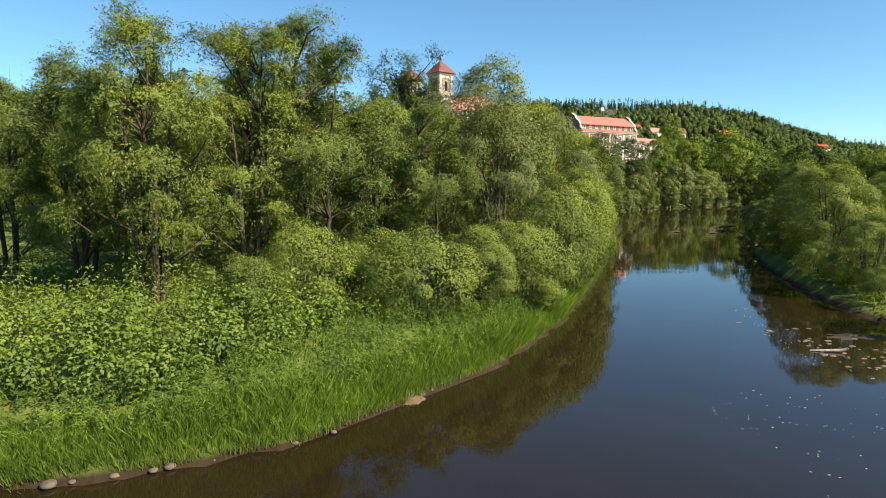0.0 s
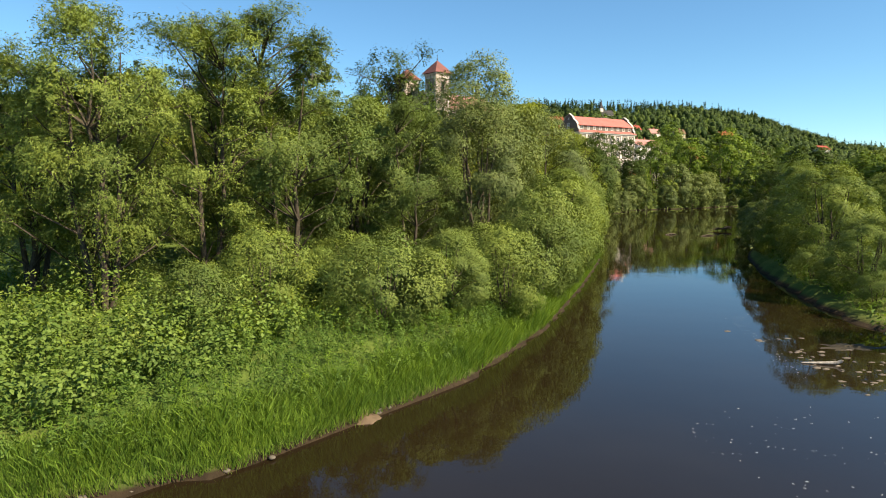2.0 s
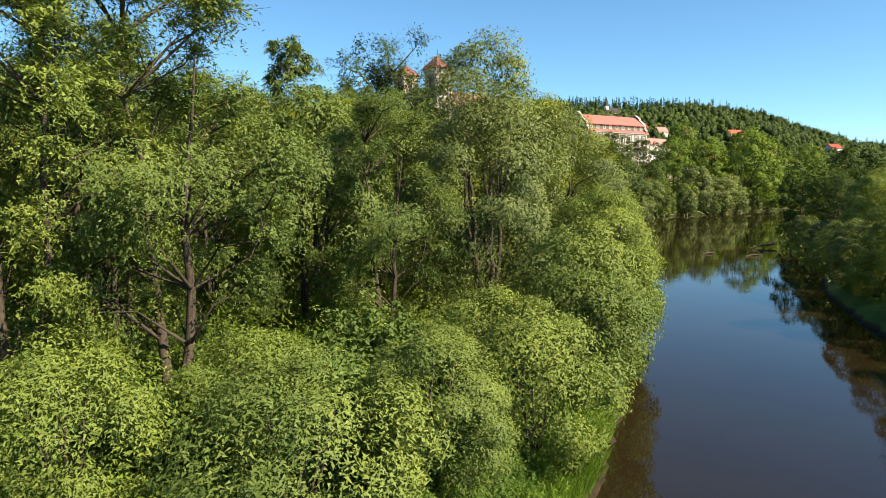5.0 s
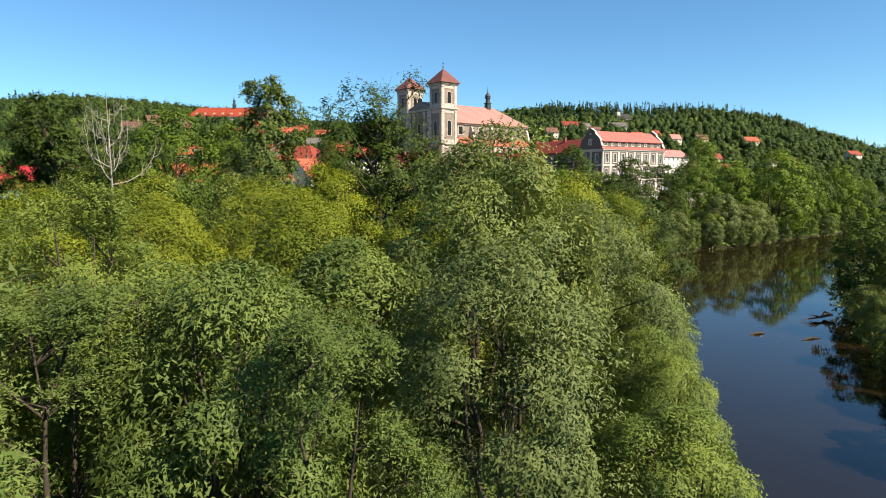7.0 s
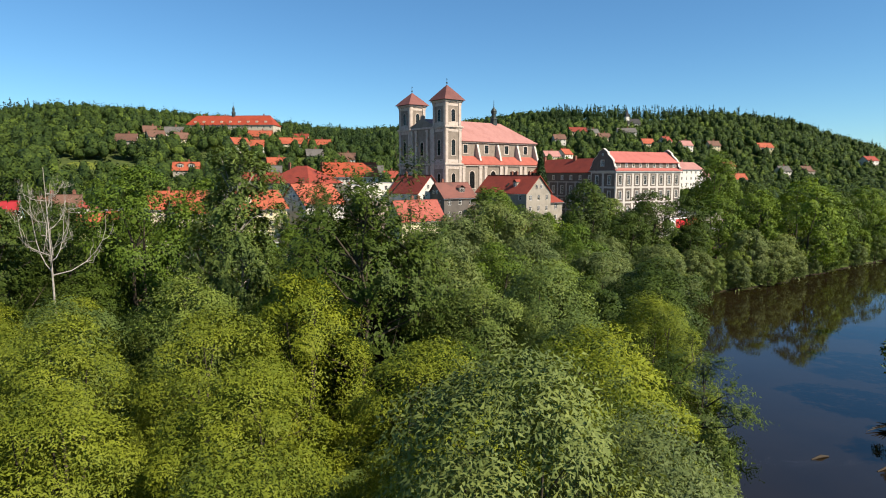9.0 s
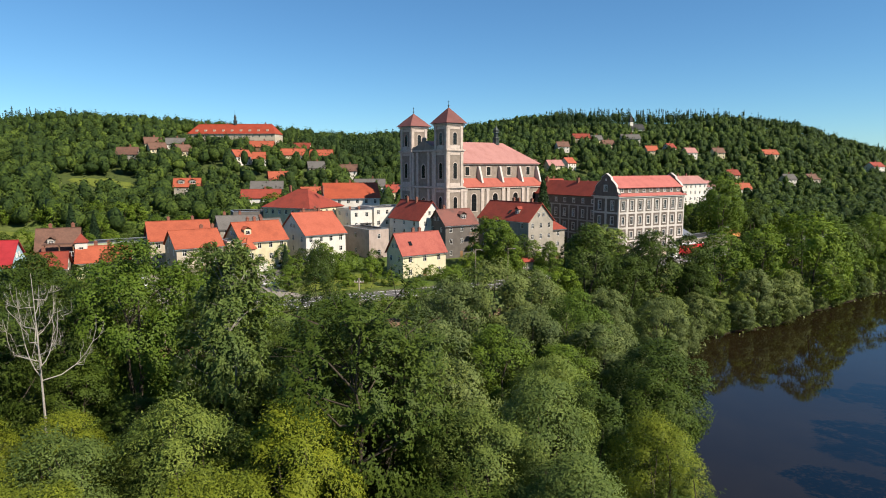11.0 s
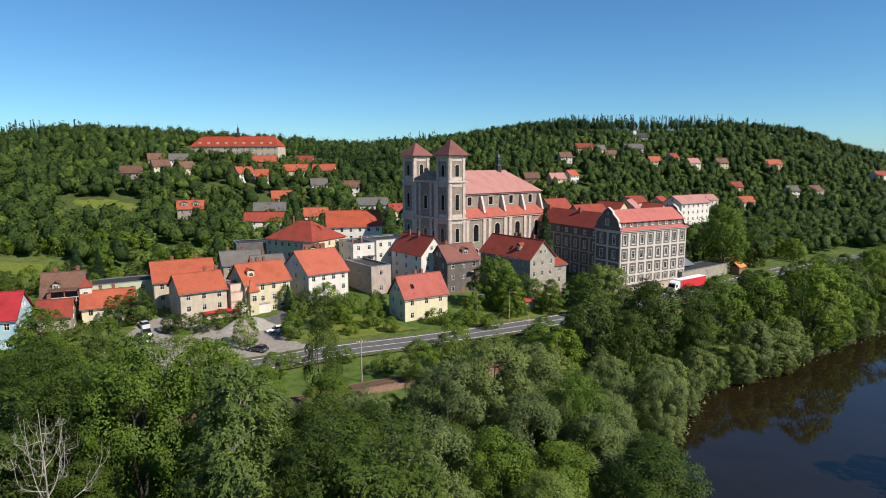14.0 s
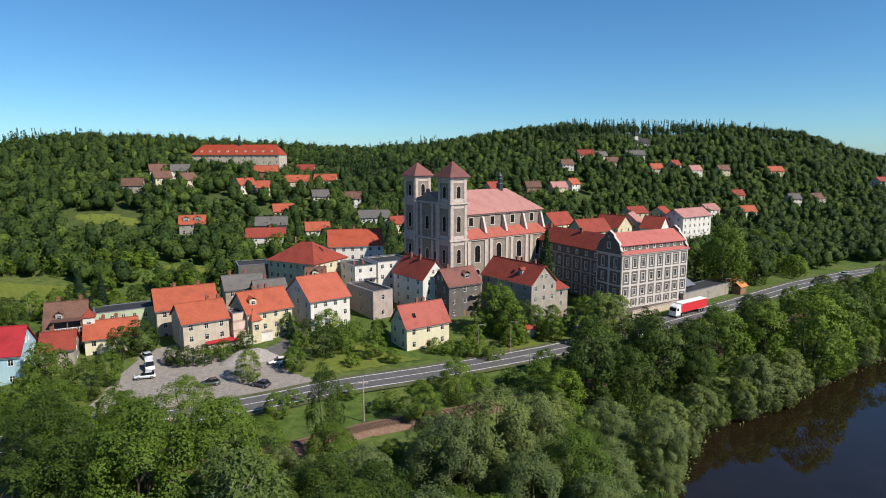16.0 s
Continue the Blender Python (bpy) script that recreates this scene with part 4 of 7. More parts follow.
# bushes along the other bank
for (ax, ay), (bx, by) in zip(RIGHT_BANK[8:17], RIGHT_BANK[9:18]):
    span = math.hypot(bx - ax, by - ay)
    for k in range(max(1, int(span / 4.2))):
        f = (k + rng.uniform(0.2, 0.8)) / max(1, int(span / 4.2))
        off = rng.uniform(1.5, 2.5)
        x, y = ax + (bx - ax) * f - (by - ay) / span * off, ay + (by - ay) * f + (bx - ax) / span * off
        plant("willow_e" if y < 45 else str(rng.choice(["osier", "willowf", "willow"])), x, y, rng.uniform(1.8, 3.0) if y < 45 else rng.uniform(3.5, 5.5), rng.uniform(0, 360), 0.95)

# willow scrub hanging over the water's edge
edge = [(x, y) for x, y in LEFT_BANK if 30 < y < 210]
walked = 0.0
for (ax, ay), (bx, by) in zip(edge[:-1], edge[1:]):
    span = math.hypot(bx - ax, by - ay)
    while walked < span:
        f = walked / span
        x, y = ax + (bx - ax) * f, ay + (by - ay) * f
        nx, ny = -(by - ay) / span, (bx - ax) / span
        off = rng.uniform(1.6, 3.2)
        kind = "willow" if y < 62 else str(rng.choice(["osier", "osier", "willowf"]))
        if y > 38:
            plant(kind, x + nx * off, y + ny * off, rng.uniform(4.5, 7.5), rng.uniform(0, 360), 0.85)
            TAKEN.append((x + nx * off, y + ny * off, 2.0))
        walked += rng.uniform(4.5, 6.5) if y < 100 else rng.uniform(5.5, 9.0)
    walked -= span
# undergrowth on the near bank
rng = np.random.default_rng(77)


def on_bank(count, x0, x1, y0, y1, near, far):
    """Points on the near bank between two distances from the water."""
    xs, ys = rng.uniform(x0, x1, count), rng.uniform(y0, y1, count)
    w, _ = seg_dist(xs, ys, RIVER, True)
    ok = ~in_river(xs, ys) & (w > near) & (w < far) & (xs < 6 + ys * 0.62)
    return xs[ok], ys[ok], w[ok]


def blades(name, xs, ys, height, width, leaf, label):
    n = len(xs)
    z = ground_z(xs, ys) - 0.03
    a = rng.uniform(0, 2 * math.pi, n)
    h = height * rng.uniform(0.5, 1.2, n) * (0.78 + 0.3 * waves(xs, ys, 1.1) + 0.12 * waves(xs, ys, 0.33, 1.0))
    lean = rng.normal(scale=0.34, size=(n, 2)) * h[:, None]
    wx, wy = np.cos(a) * width / 2, np.sin(a) * width / 2
    v = np.stack([np.stack([xs - wx, ys - wy, z], 1), np.stack([xs + wx, ys + wy, z], 1),
                  np.stack([xs + wx * 0.7 + lean[:, 0] * 0.57, ys + wy * 0.7 + lean[:, 1] * 0.57, z + h * 0.62], 1), np.stack([xs + lean[:, 0], ys + lean[:, 1], z + h], 1)], 1).reshape(-1, 3)
    return tagged(part(name, raw_mesh(name, v, np.arange(4 * n).reshape(-1, 4), 4), LEAF[leaf]), label, "grass", kind="stuff")


xs, ys, w = on_bank(1200000, -26, 22, 0, 52, 0.0, 1.5)
blades("bank_grass", xs[:60000], ys[:60000], 0.72, 0.018, "grass", "tall fresh green grass along the water's edge")
rim = [p for p in LEFT_BANK if -45 < p[0] < 28]
xs, ys = [], []
for (ax, ay), (bx, by) in zip(rim[:-1], rim[1:]):
    span = math.hypot(bx - ax, by - ay)
    m = int(span * 340)
    f, off = rng.uniform(0, 1, m), rng.uniform(-0.12, 0.7, m)
    xs.append(ax + (bx - ax) * f - (by - ay) / span * off)
    ys.append(ay + (by - ay) * f + (bx - ax) / span * off)
xs, ys = np.concatenate(xs), np.concatenate(ys)
blades("edge_grass", xs, ys, 0.46, 0.020, "grass", "grass hanging over the water's edge")
xs, ys, w = on_bank(60000, -40, 20, 4, 60, 3.0, 24)
blades("meadow_grass", xs[:20000], ys[:20000], 0.7, 0.04, "grass", "long grass between the willows")


def stalks(name, count, x0, x1, y0, y1, near, far, tall, wide, per, size, leaf, label, quad=False, want=None):
    """Upright plants: leaves set round many separate stems, in patches of uneven height."""
    xs, ys, w = on_bank(count * 10, x0, x1, y0, y1, near, far)
    if want is not None:
        ok = want(xs, ys, w)
        xs, ys, w = xs[ok], ys[ok], w[ok]
    xs, ys, w = xs[:count], ys[:count], w[:count]
    n = len(xs)
    patch = np.clip(0.72 + 0.34 * waves(xs, ys, 1.3, 0.7) + 0.22 * waves(xs, ys, 0.5, 2.1), 0.3, 1.25)
    h = tall * patch * rng.uniform(0.6, 1.15, n) * np.clip(0.45 + w / 2.0, 0.45, 1)
    lean = rng.normal(scale=0.16, size=(n, 2)) * h[:, None]
    u = rng.uniform(0.12, 1.0, (n, per)) ** 0.7
    a = rng.uniform(0, 2 * math.pi, (n, per))
    r = wide * (0.35 + 0.9 * u * (1.25 - u)) * rng.uniform(0.4, 1.1, (n, per))
    at = np.stack([xs[:, None] + lean[:, :1] * u + r * np.cos(a), ys[:, None] + lean[:, 1:] * u + r * np.sin(a), (ground_z(xs, ys))[:, None] + h[:, None] * u], -1)
    out = np.stack([np.cos(a), np.sin(a), 0.35 + 0.9 * u], -1)
    me = leaves_mesh(name, at.reshape(-1, 3), out.reshape(-1, 3), size[0], size[1], rng, 0.45, 0.62, quad)
    return tagged(part(name, me, LEAF[leaf]), label, "undergrowth", kind="stuff")


def knotweed_spot(x, y, w):
    """The thicket comes near the water upstream and draws back farther on."""
    return w > np.interp(x, [-12, -7, -4.5, -3], [1.5, 2.0, 3.0, 4.2])


stalks("nettle_bed", 4200, -26, 22, 2, 50, 0.6, 6.0, 1.15, 0.17, 26, (0.12, 0.05), "nettle", "dense bed of nettles and herbs behind the grass")
stalks("reed_tufts", 1500, -26, 22, 2, 50, 0.25, 2.6, 1.05, 0.12, 22, (0.24, 0.026), "grass", "upright tufts of reed grass along the bank")
stalks("knotweed_thicket", 420, -22, -2.6, 4, 15, 1.4, 9.0, 2.3, 0.6, 64, (0.15, 0.11), "knotweed", "thicket of broad-leaved knotweed on the bank", True, knotweed_spot)
stalks("undergrowth", 2600, -45, 20, 6, 62, 4.0, 30, 1.7, 0.4, 22, (0.17, 0.09), "broad", "leafy undergrowth below the willows")
stalks("sapling_thicket", 380, -16, 14, 9, 40, 4.5, 14, 2.6, 0.5, 40, (0.14, 0.06), "willow", "young willow shoots between the tall trees")
stalks("knotweed_clearing", 1300, -5, 8, 17, 28, 2.6, 11, 2.0, 0.45, 22, (0.22, 0.16), "knotweed", "broad-leaved thicket in a clearing between willows", True)
xs = rng.uniform(22, 60, 60000)
ys = rng.uniform(-14, 90, 60000)
w, _ = seg_dist(xs, ys, RIVER, True)
ok = ~in_river(xs, ys) & (w > 0.2) & (w < 7) & (xs > 14 + 0.45 * ys)
xs, ys = xs[ok][:15000], ys[ok][:15000]
z = ground_z(xs, ys) + rng.uniform(0, 1, len(xs)) ** 0.6 * (1.0 + 0.5 * waves(xs, ys, 1.6))
out = np.stack([rng.normal(scale=0.5, size=len(xs)) - 0.4, rng.normal(scale=0.5, size=len(xs)) - 0.3, 1 + 0 * xs], 1)
tagged(part("bank_herbs", leaves_mesh("bank_herbs", np.stack([xs, ys, z], 1), out, 0.3, 0.14, rng, 0.3, 0.4), LEAF["nettle"]), "herbs and low bushes along the far bank", "undergrowth", kind="stuff")
# reeds and low growth along the town-side bank
xs = rng.uniform(15, 180, 60000)
ys = rng.uniform(45, 225, 60000)
w, _ = seg_dist(xs, ys, RIVER, True)
ok = ~in_river(xs, ys) & (w > 0.0) & (w < 6) & (xs < 6 + ys * 0.66)
xs, ys = xs[ok][:12000], ys[ok][:12000]
z = ground_z(xs, ys) + rng.uniform(0, 1, len(xs)) ** 0.6 * (1.9 + 0.8 * waves(xs, ys, 2.6))
out = np.stack([rng.normal(scale=0.5, size=len(xs)) + 0.4, rng.normal(scale=0.5, size=len(xs)) - 0.4, 1 + 0 * xs], 1)
tagged(part("shore_bushes", leaves_mesh("shore_bushes", np.stack([xs, ys, z], 1), out, 0.62, 0.36, rng, 0.3, 0.45), LEAF["silver"]), "low willow scrub along the water's edge", "undergrowth", kind="stuff")

# stones, gravel bar, driftwood and riffles
M_ROCK = plain("river_stone", (0.11, 0.095, 0.075), 0.85, 0.3, 0, 0.45, 3.0)
M_SAND = plain("wet_sand", (0.10, 0.07, 0.042), 0.8, 0.3, 0, 0.3, 3.0)


def stone(x, y, z, r, name="stone", label="pale rounded river stone at the water's edge"):
    bm = bmesh.new()
    bmesh.ops.create_icosphere(bm, subdivisions=2, radius=r)
    k = rng.uniform(0, 9)
    for v in bm.verts:
        v.co *= 1 + 0.22 * noise.noise(v.co * (1.6 / r) + Vector((k, k, k)))
        v.co.z *= 0.5
    ob = part(name, bm, M_ROCK, smooth=True)
    ob.matrix_basis = pose(x, y, z, 0, 0, rng.uniform(0, 360))
    return tagged(ob, label, "stone", "river stones")


for x, y, r in ((-6.0, 4.4, 0.16), (-6.35, 4.2, 0.12), (-8.6, 3.55, 0.2), (-8.1, 3.7, 0.1), (-5.0, 4.75, 0.09), (0.55, 9.6, 0.3), (0.2, 9.2, 0.2), (0.9, 9.9, 0.22), (-3.0, 5.7, 0.1), (-7.2, 3.95, 0.13), (-2.0, 6.4, 0.1), (2.6, 11.5, 0.12)):
    stone(x, y, 0.05 + r * 0.15, r)


def bar(name, cx, cy, a, b, h, mat, label):
    """A low gravel or sand bank just breaking the water."""
    bm = bmesh.new()
    rings = []
    for k in range(6):
        f = k / 5
        rings.append([bm.verts.new((cx + a * f * math.cos(t) * (1 + 0.18 * math.sin(3 * t + cx)), cy + b * f * math.sin(t) * (1 + 0.2 * math.cos(2 * t)), h * (1 - f ** 2) - 0.12 * f + 0.03 * math.sin(7 * t + 9 * f))) for t in [2 * math.pi * i / 28 for i in range(28)]])
    for r0, r1 in zip(rings[:-1], rings[1:]):
        for i in range(28):
            bm.faces.new((r0[i], r1[i], r1[(i + 1) % 28], r0[(i + 1) % 28]))
    return tagged(part(name, bm, mat, smooth=True), label, "gravel bar", kind="structure")


bar("trim_gravel_bar", 21.6, 16.6, 3.2, 1.7, 0.05, plain("weedy_gravel", (0.042, 0.034, 0.018), 0.8, 0.3, 0, 0.5, 2.0), "shallow gravel bar beside the far bank")
bar("trim_sand_beach", 0.25, 9.1, 0.65, 0.7, 0.2, M_SAND, "small sandy beach at the water's edge")
rocks = bmesh.new()
for k in range(130):
    x, y = 17.5 + rng.gamma(2.0, 1.6), 12 + rng.normal(scale=3.0)
    m = Matrix.Translation((x, y, -0.02)) @ Matrix.Diagonal((rng.uniform(0.05, 0.22), rng.uniform(0.05, 0.18), rng.uniform(0.03, 0.08), 1))
    bmesh.ops.create_icosphere(rocks, subdivisions=1, radius=1.0, matrix=m)
tagged(part("shallows_stones", rocks, plain("wet_river_stone", (0.11, 0.09, 0.065), 0.6, 0.4, 0, 0.45, 3.0)), "stones breaking the shallow water by the far bank", "stones", kind="stuff")


def log(name, pts, radii, label, mat):
    verts, faces = [], []
    tube(verts, faces, pts, radii, 8)
    return tagged(part(name, raw_mesh(name, verts, faces, 4), mat, smooth=True), label, "driftwood")


log("driftwood_log", [(17.9, 14.3, 0.02), (18.6, 14.1, 0.06), (19.2, 14.0, 0.08), (19.35, 13.9, 0.2)], [0.03, 0.06, 0.08, 0.07], "bleached driftwood log lying in the shallows", M_DEADWOOD)
log("driftwood_log", [(41.0, 71.4, 0.0), (42.2, 71.9, 0.12), (43.2, 72.0, 0.02)], [0.05, 0.11, 0.06], "short driftwood log caught in the riffle", M_BARK)
log("driftwood_log", [(37.0, 73.6, 0.0), (38.0, 73.9, 0.14), (38.8, 74.1, 0.02)], [0.06, 0.14, 0.06], "weedy driftwood caught in the riffle", M_BARK)
for k in range(7):
    a, d = (46.5, 79.2), rng.uniform(-1, 1, 2)
    log("fallen_branch", [(49.8, 80.0 + 0.2 * k, 0.5), (48.2 + 0.3 * d[0], 79.6, 0.35), (46.4 + d[0], 79.1 + d[1], 0.1 + 0.1 * k)], [0.16, 0.1, 0.02], "dead branch fallen from the bank into the river", M_BARK)
M_FOAM = plain("river_foam", (0.78, 0.78, 0.76), 0.6, 0.3)
arc = np.linspace(0, 1, 90)
fx = np.concatenate([20.2 - 3.4 * arc ** 0.6 + rng.normal(0, 0.22, 90), rng.uniform(10, 17, 110), np.linspace(28.5, 42, 100)])
fy = np.concatenate([23.0 - 11.0 * arc + rng.normal(0, 0.3, 90), rng.uniform(2, 9.5, 110), 73.2 + rng.normal(0, 0.35, 100)])
keep = in_river(fx, fy)
fx, fy = fx[keep], fy[keep]
ang, ln, wd = rng.normal(-0.6, 0.5, len(fx)), rng.uniform(0.015, 0.06, len(fx)), rng.uniform(0.004, 0.011, len(fx))
c, s = np.cos(ang), np.sin(ang)
v = np.stack([np.stack([fx + (i * ln) * c - (j * wd) * s, fy + (i * ln) * s + (j * wd) * c, 0.012 + 0 * fx], 1) for i, j in ((-1, 0), (0, -1), (1, 0), (0, 1))], 1).reshape(-1, 3)
tagged(part("foam", raw_mesh("foam", v, np.arange(len(v)).reshape(-1, 4), 4), M_FOAM), "flecks of white foam drifting on the river", "foam", kind="stuff")

# building materials
M_TILE_OR = tiles("orange_clay_tiles", (0.375, 0.094, 0.047), (0.25, 0.058, 0.030))
M_TILE_RED = tiles("red_clay_tiles", (0.265, 0.048, 0.029), (0.155, 0.033, 0.022))
M_TILE_PINK = tiles("faded_red_sheet_roof", (0.36, 0.178, 0.155), (0.28, 0.125, 0.105), 0.8, 0.3)
M_TILE_CRIM = tiles("crimson_sheet_roof", (0.319, 0.023, 0.029), (0.230, 0.016, 0.019), 0.5, 0.2)
M_TILE_BROWN = tiles("old_brown_tiles", (0.153, 0.080, 0.055), (0.083, 0.045, 0.032))
M_SLATE = tiles("dark_felt_roof", (0.045, 0.044, 0.045), (0.025, 0.025, 0.027), 0.6)
M_GREYROOF = tiles("grey_fibre_roof", (0.128, 0.118, 0.108), (0.076, 0.071, 0.064), 0.5)
M_CREAM = plaster("cream_render", (0.532, 0.473, 0.310))
M_DARKBAND = plaster("reddish_render", (0.40, 0.27, 0.21), 0.85)
M_YELLOW = plaster("pale_yellow_render", (0.58, 0.53, 0.36), 0.88)
M_WHITE = plaster("white_render", (0.592, 0.562, 0.503), 0.85)
M_GREYW = plaster("grey_render", (0.296, 0.267, 0.222))
M_DARKW = plaster("dark_grey_render", (0.119, 0.107, 0.096))
M_CONC = plaster("bare_concrete_render", (0.37, 0.30, 0.262), 0.7)
M_GREEN = plaster("pale_green_render", (0.370, 0.429, 0.281), 0.85)
M_CYAN = plaster("pale_blue_render", (0.333, 0.488, 0.547), 0.9)
M_BEIGE = plaster("beige_render", (0.444, 0.384, 0.296), 0.8)
M_STONE = plaster("church_sandstone", (0.47, 0.400, 0.345), 0.7, 0.8)
M_PANEL = plaster("church_grey_panel", (0.235, 0.196, 0.160), 0.7, 0.8)
M_MONGREY = plaster("monastery_grey_panel", (0.140, 0.116, 0.098), 0.75, 0.8)
M_TRIM = plaster("white_painted_trim", (0.50, 0.465, 0.42), 0.85, 0.9)
M_BRICK = plaster("chimney_brick", (0.222, 0.096, 0.066), 0.6, 2.5)
M_FRAME = plain("white_window_frame", (0.75, 0.74, 0.70), 0.5)
M_WOOD = plain("weathered_timber", (0.22, 0.13, 0.07), 0.8, 0.2)
M_ORWOOD = plain("orange_stained_timber", (0.52, 0.20, 0.06), 0.7, 0.3)
M_COPPER = plain("dark_copper_sheet", (0.05, 0.06, 0.055), 0.5, 0.4, 0.6)
M_ZINC = plain("zinc_sheet", (0.45, 0.46, 0.48), 0.4, 0.5, 0.8)
M_GLASS, _nt, _b = shader("window_glass", 0.12, 0.3)
_b.inputs["Base Color"].default_value = (0.010, 0.011, 0.012, 1)


def box(bm, x0, x1, y0, y1, z0, z1):
    v = [bm.verts.new(p) for p in ((x0, y0, z0), (x1, y0, z0), (x1, y1, z0), (x0, y1, z0), (x0, y0, z1), (x1, y0, z1), (x1, y1, z1), (x0, y1, z1))]
    for f in ((0, 3, 2, 1), (4, 5, 6, 7), (0, 1, 5, 4), (1, 2, 6, 5), (2, 3, 7, 6), (3, 0, 4, 7)):
        bm.faces.new([v[i] for i in f])


def slab(bm, pts, thick):
    """A flat plate of a given thickness under the polygon pts."""
    pts = [Vector(p) for p in pts]
    n = (pts[1] - pts[0]).cross(pts[2] - pts[0]).normalized()
    if n.z < 0:
        pts.reverse()
        n = -n
    top = [bm.verts.new(p) for p in pts]
    low = [bm.verts.new(p - n * thick) for p in pts]
    bm.faces.new(top)
    bm.faces.new(low[::-1])
    for a in range(len(pts)):
        b = (a + 1) % len(pts)
        bm.faces.new((top[a], low[a], low[b], top[b]))


def wall_panel(bm, origin, u, width, z0, z1, openings, deep=0.22):
    """A wall with real openings: origin is its left end seen from outside, u its way along."""
    ux, uy = u
    n = (uy, -ux)
    xs = sorted({0.0, width, *[o[0] - o[2] / 2 for o in openings], *[o[0] + o[2] / 2 for o in openings]})
    zs = sorted({z0, z1, *[o[1] - o[3] / 2 for o in openings], *[o[1] + o[3] / 2 for o in openings]})
    seen = {}

    def vert(a, z, back=0.0):
        key = (round(a, 4), round(z, 4), back)
        if key not in seen:
            seen[key] = bm.verts.new((origin[0] + ux * a - n[0] * back, origin[1] + uy * a - n[1] * back, z))
        return seen[key]
    for a, b in zip(xs[:-1], xs[1:]):
        for c, d in zip(zs[:-1], zs[1:]):
            am, cm = (a + b) / 2, (c + d) / 2
            if any(abs(am - o[0]) < o[2] / 2 and abs(cm - o[1]) < o[3] / 2 for o in openings):
                continue
            bm.faces.new((vert(a, c), vert(b, c), vert(b, d), vert(a, d)))
    for o in openings:
        a, b, c, d = o[0] - o[2] / 2, o[0] + o[2] / 2, o[1] - o[3] / 2, o[1] + o[3] / 2
        for (p, q), (r, s) in (((a, c), (b, c)), ((b, c), (b, d)), ((b, d), (a, d)), ((a, d), (a, c))):
            try:
                bm.faces.new((vert(p, q), vert(p, q, deep), vert(r, s, deep), vert(r, s)))
            except ValueError:
                pass


WINDOW_MESH = {}


def window_meshes(w, h, arch, trim):
    """Frame with mullions, pane, and a moulded surround (if any), made once for a size."""
    key = (round(w, 2), round(h, 2), arch, trim)
    if key in WINDOW_MESH:
        return WINDOW_MESH[key]
    t = min(0.06, w * 0.065)
    bm = bmesh.new()
    box(bm, -w / 2, -w / 2 + t, 0.03, 0.12, -h / 2, h / 2)
    box(bm, w / 2 - t, w / 2, 0.03, 0.12, -h / 2, h / 2)
    box(bm, -w / 2 + t, w / 2 - t, 0.03, 0.12, h / 2 - t, h / 2)
    box(bm, -w / 2 + t, w / 2 - t, 0.03, 0.12, -h / 2, -h / 2 + t)
    box(bm, -t * 0.4, t * 0.4, 0.04, 0.11, -h / 2 + t, h / 2 - t)
    for k in range(1, 2 if h < 2.4 else 4):
        z = h / 2 - h * (0.36 if h < 2.4 else k / 4)
        box(bm, -w / 2 + t, -t * 0.4, 0.04, 0.1, z - t * 0.3, z + t * 0.3)
        box(bm, t * 0.4, w / 2 - t, 0.04, 0.1, z - t * 0.3, z + t * 0.3)
    frame_me = bpy.data.meshes.new("window")
    bm.to_mesh(frame_me)
    bm.free()
    frame_me.materials.append(M_COPPER if trim is M_STONE else M_FRAME)
    bm = bmesh.new()
    box(bm, -w / 2 + 0.01, w / 2 - 0.01, 0.13, 0.16, -h / 2 + 0.01, h / 2 - 0.01)
    pane_me = bpy.data.meshes.new("pane")
    bm.to_mesh(pane_me)
    bm.free()
    pane_me.materials.append(M_GLASS)
    sur = None
    if trim:
        bm = bmesh.new()
        s = 0.2 if w < 1.6 else 0.28
        if arch:
            r, n = w / 2, 10
            inner = [(r * math.cos(math.pi * k / n), h / 2 - r + r * math.sin(math.pi * k / n)) for k in range(n + 1)]
            outer = [((r + s) * math.cos(math.pi * k / n), h / 2 - r + (r + s) * math.sin(math.pi * k / n)) for k in range(n + 1)]
            for y0, y1 in ((-0.31, -0.2),):
                for k in range(n):
                    q = [inner[k], inner[k + 1], outer[k + 1], outer[k]]
                    a = [bm.verts.new((x, -0.09, z)) for x, z in q]
                    b = [bm.verts.new((x, 0.12, z)) for x, z in q]
                    bm.faces.new(a)
                    for i in range(4):
                        bm.faces.new((a[i], b[i], b[(i + 1) % 4], a[(i + 1) % 4]))
                    for (cx, cz) in ((inner[k], inner[k + 1]),):
                        sx = w / 2 if inner[k][0] + inner[k + 1][0] > 0 else -w / 2
                        tri = [bm.verts.new((inner[k][0], 0.0, inner[k][1])), bm.verts.new((sx, 0.0, h / 2)), bm.verts.new((inner[k + 1][0], 0.0, inner[k + 1][1]))]
                        bm.faces.new(tri)
            top = h / 2 - r
        else:
            box(bm, -w / 2 - s, w / 2 + s, -0.08, 0.1, h / 2, h / 2 + s)
            top = h / 2
        box(bm, -w / 2 - s, -w / 2, -0.08, 0.1, -h / 2, top)
        box(bm, w / 2, w / 2 + s, -0.08, 0.1, -h / 2, top)
        box(bm, -w / 2 - s * 1.3, w / 2 + s * 1.3, -0.14, 0.1, -h / 2 - s, -h / 2)
        bmesh.ops.recalc_face_normals(bm, faces=bm.faces)
        sur = bpy.data.meshes.new("surround")
        bm.to_mesh(sur)
        bm.free()
        sur.materials.append(trim)
    WINDOW_MESH[key] = (frame_me, pane_me, sur)
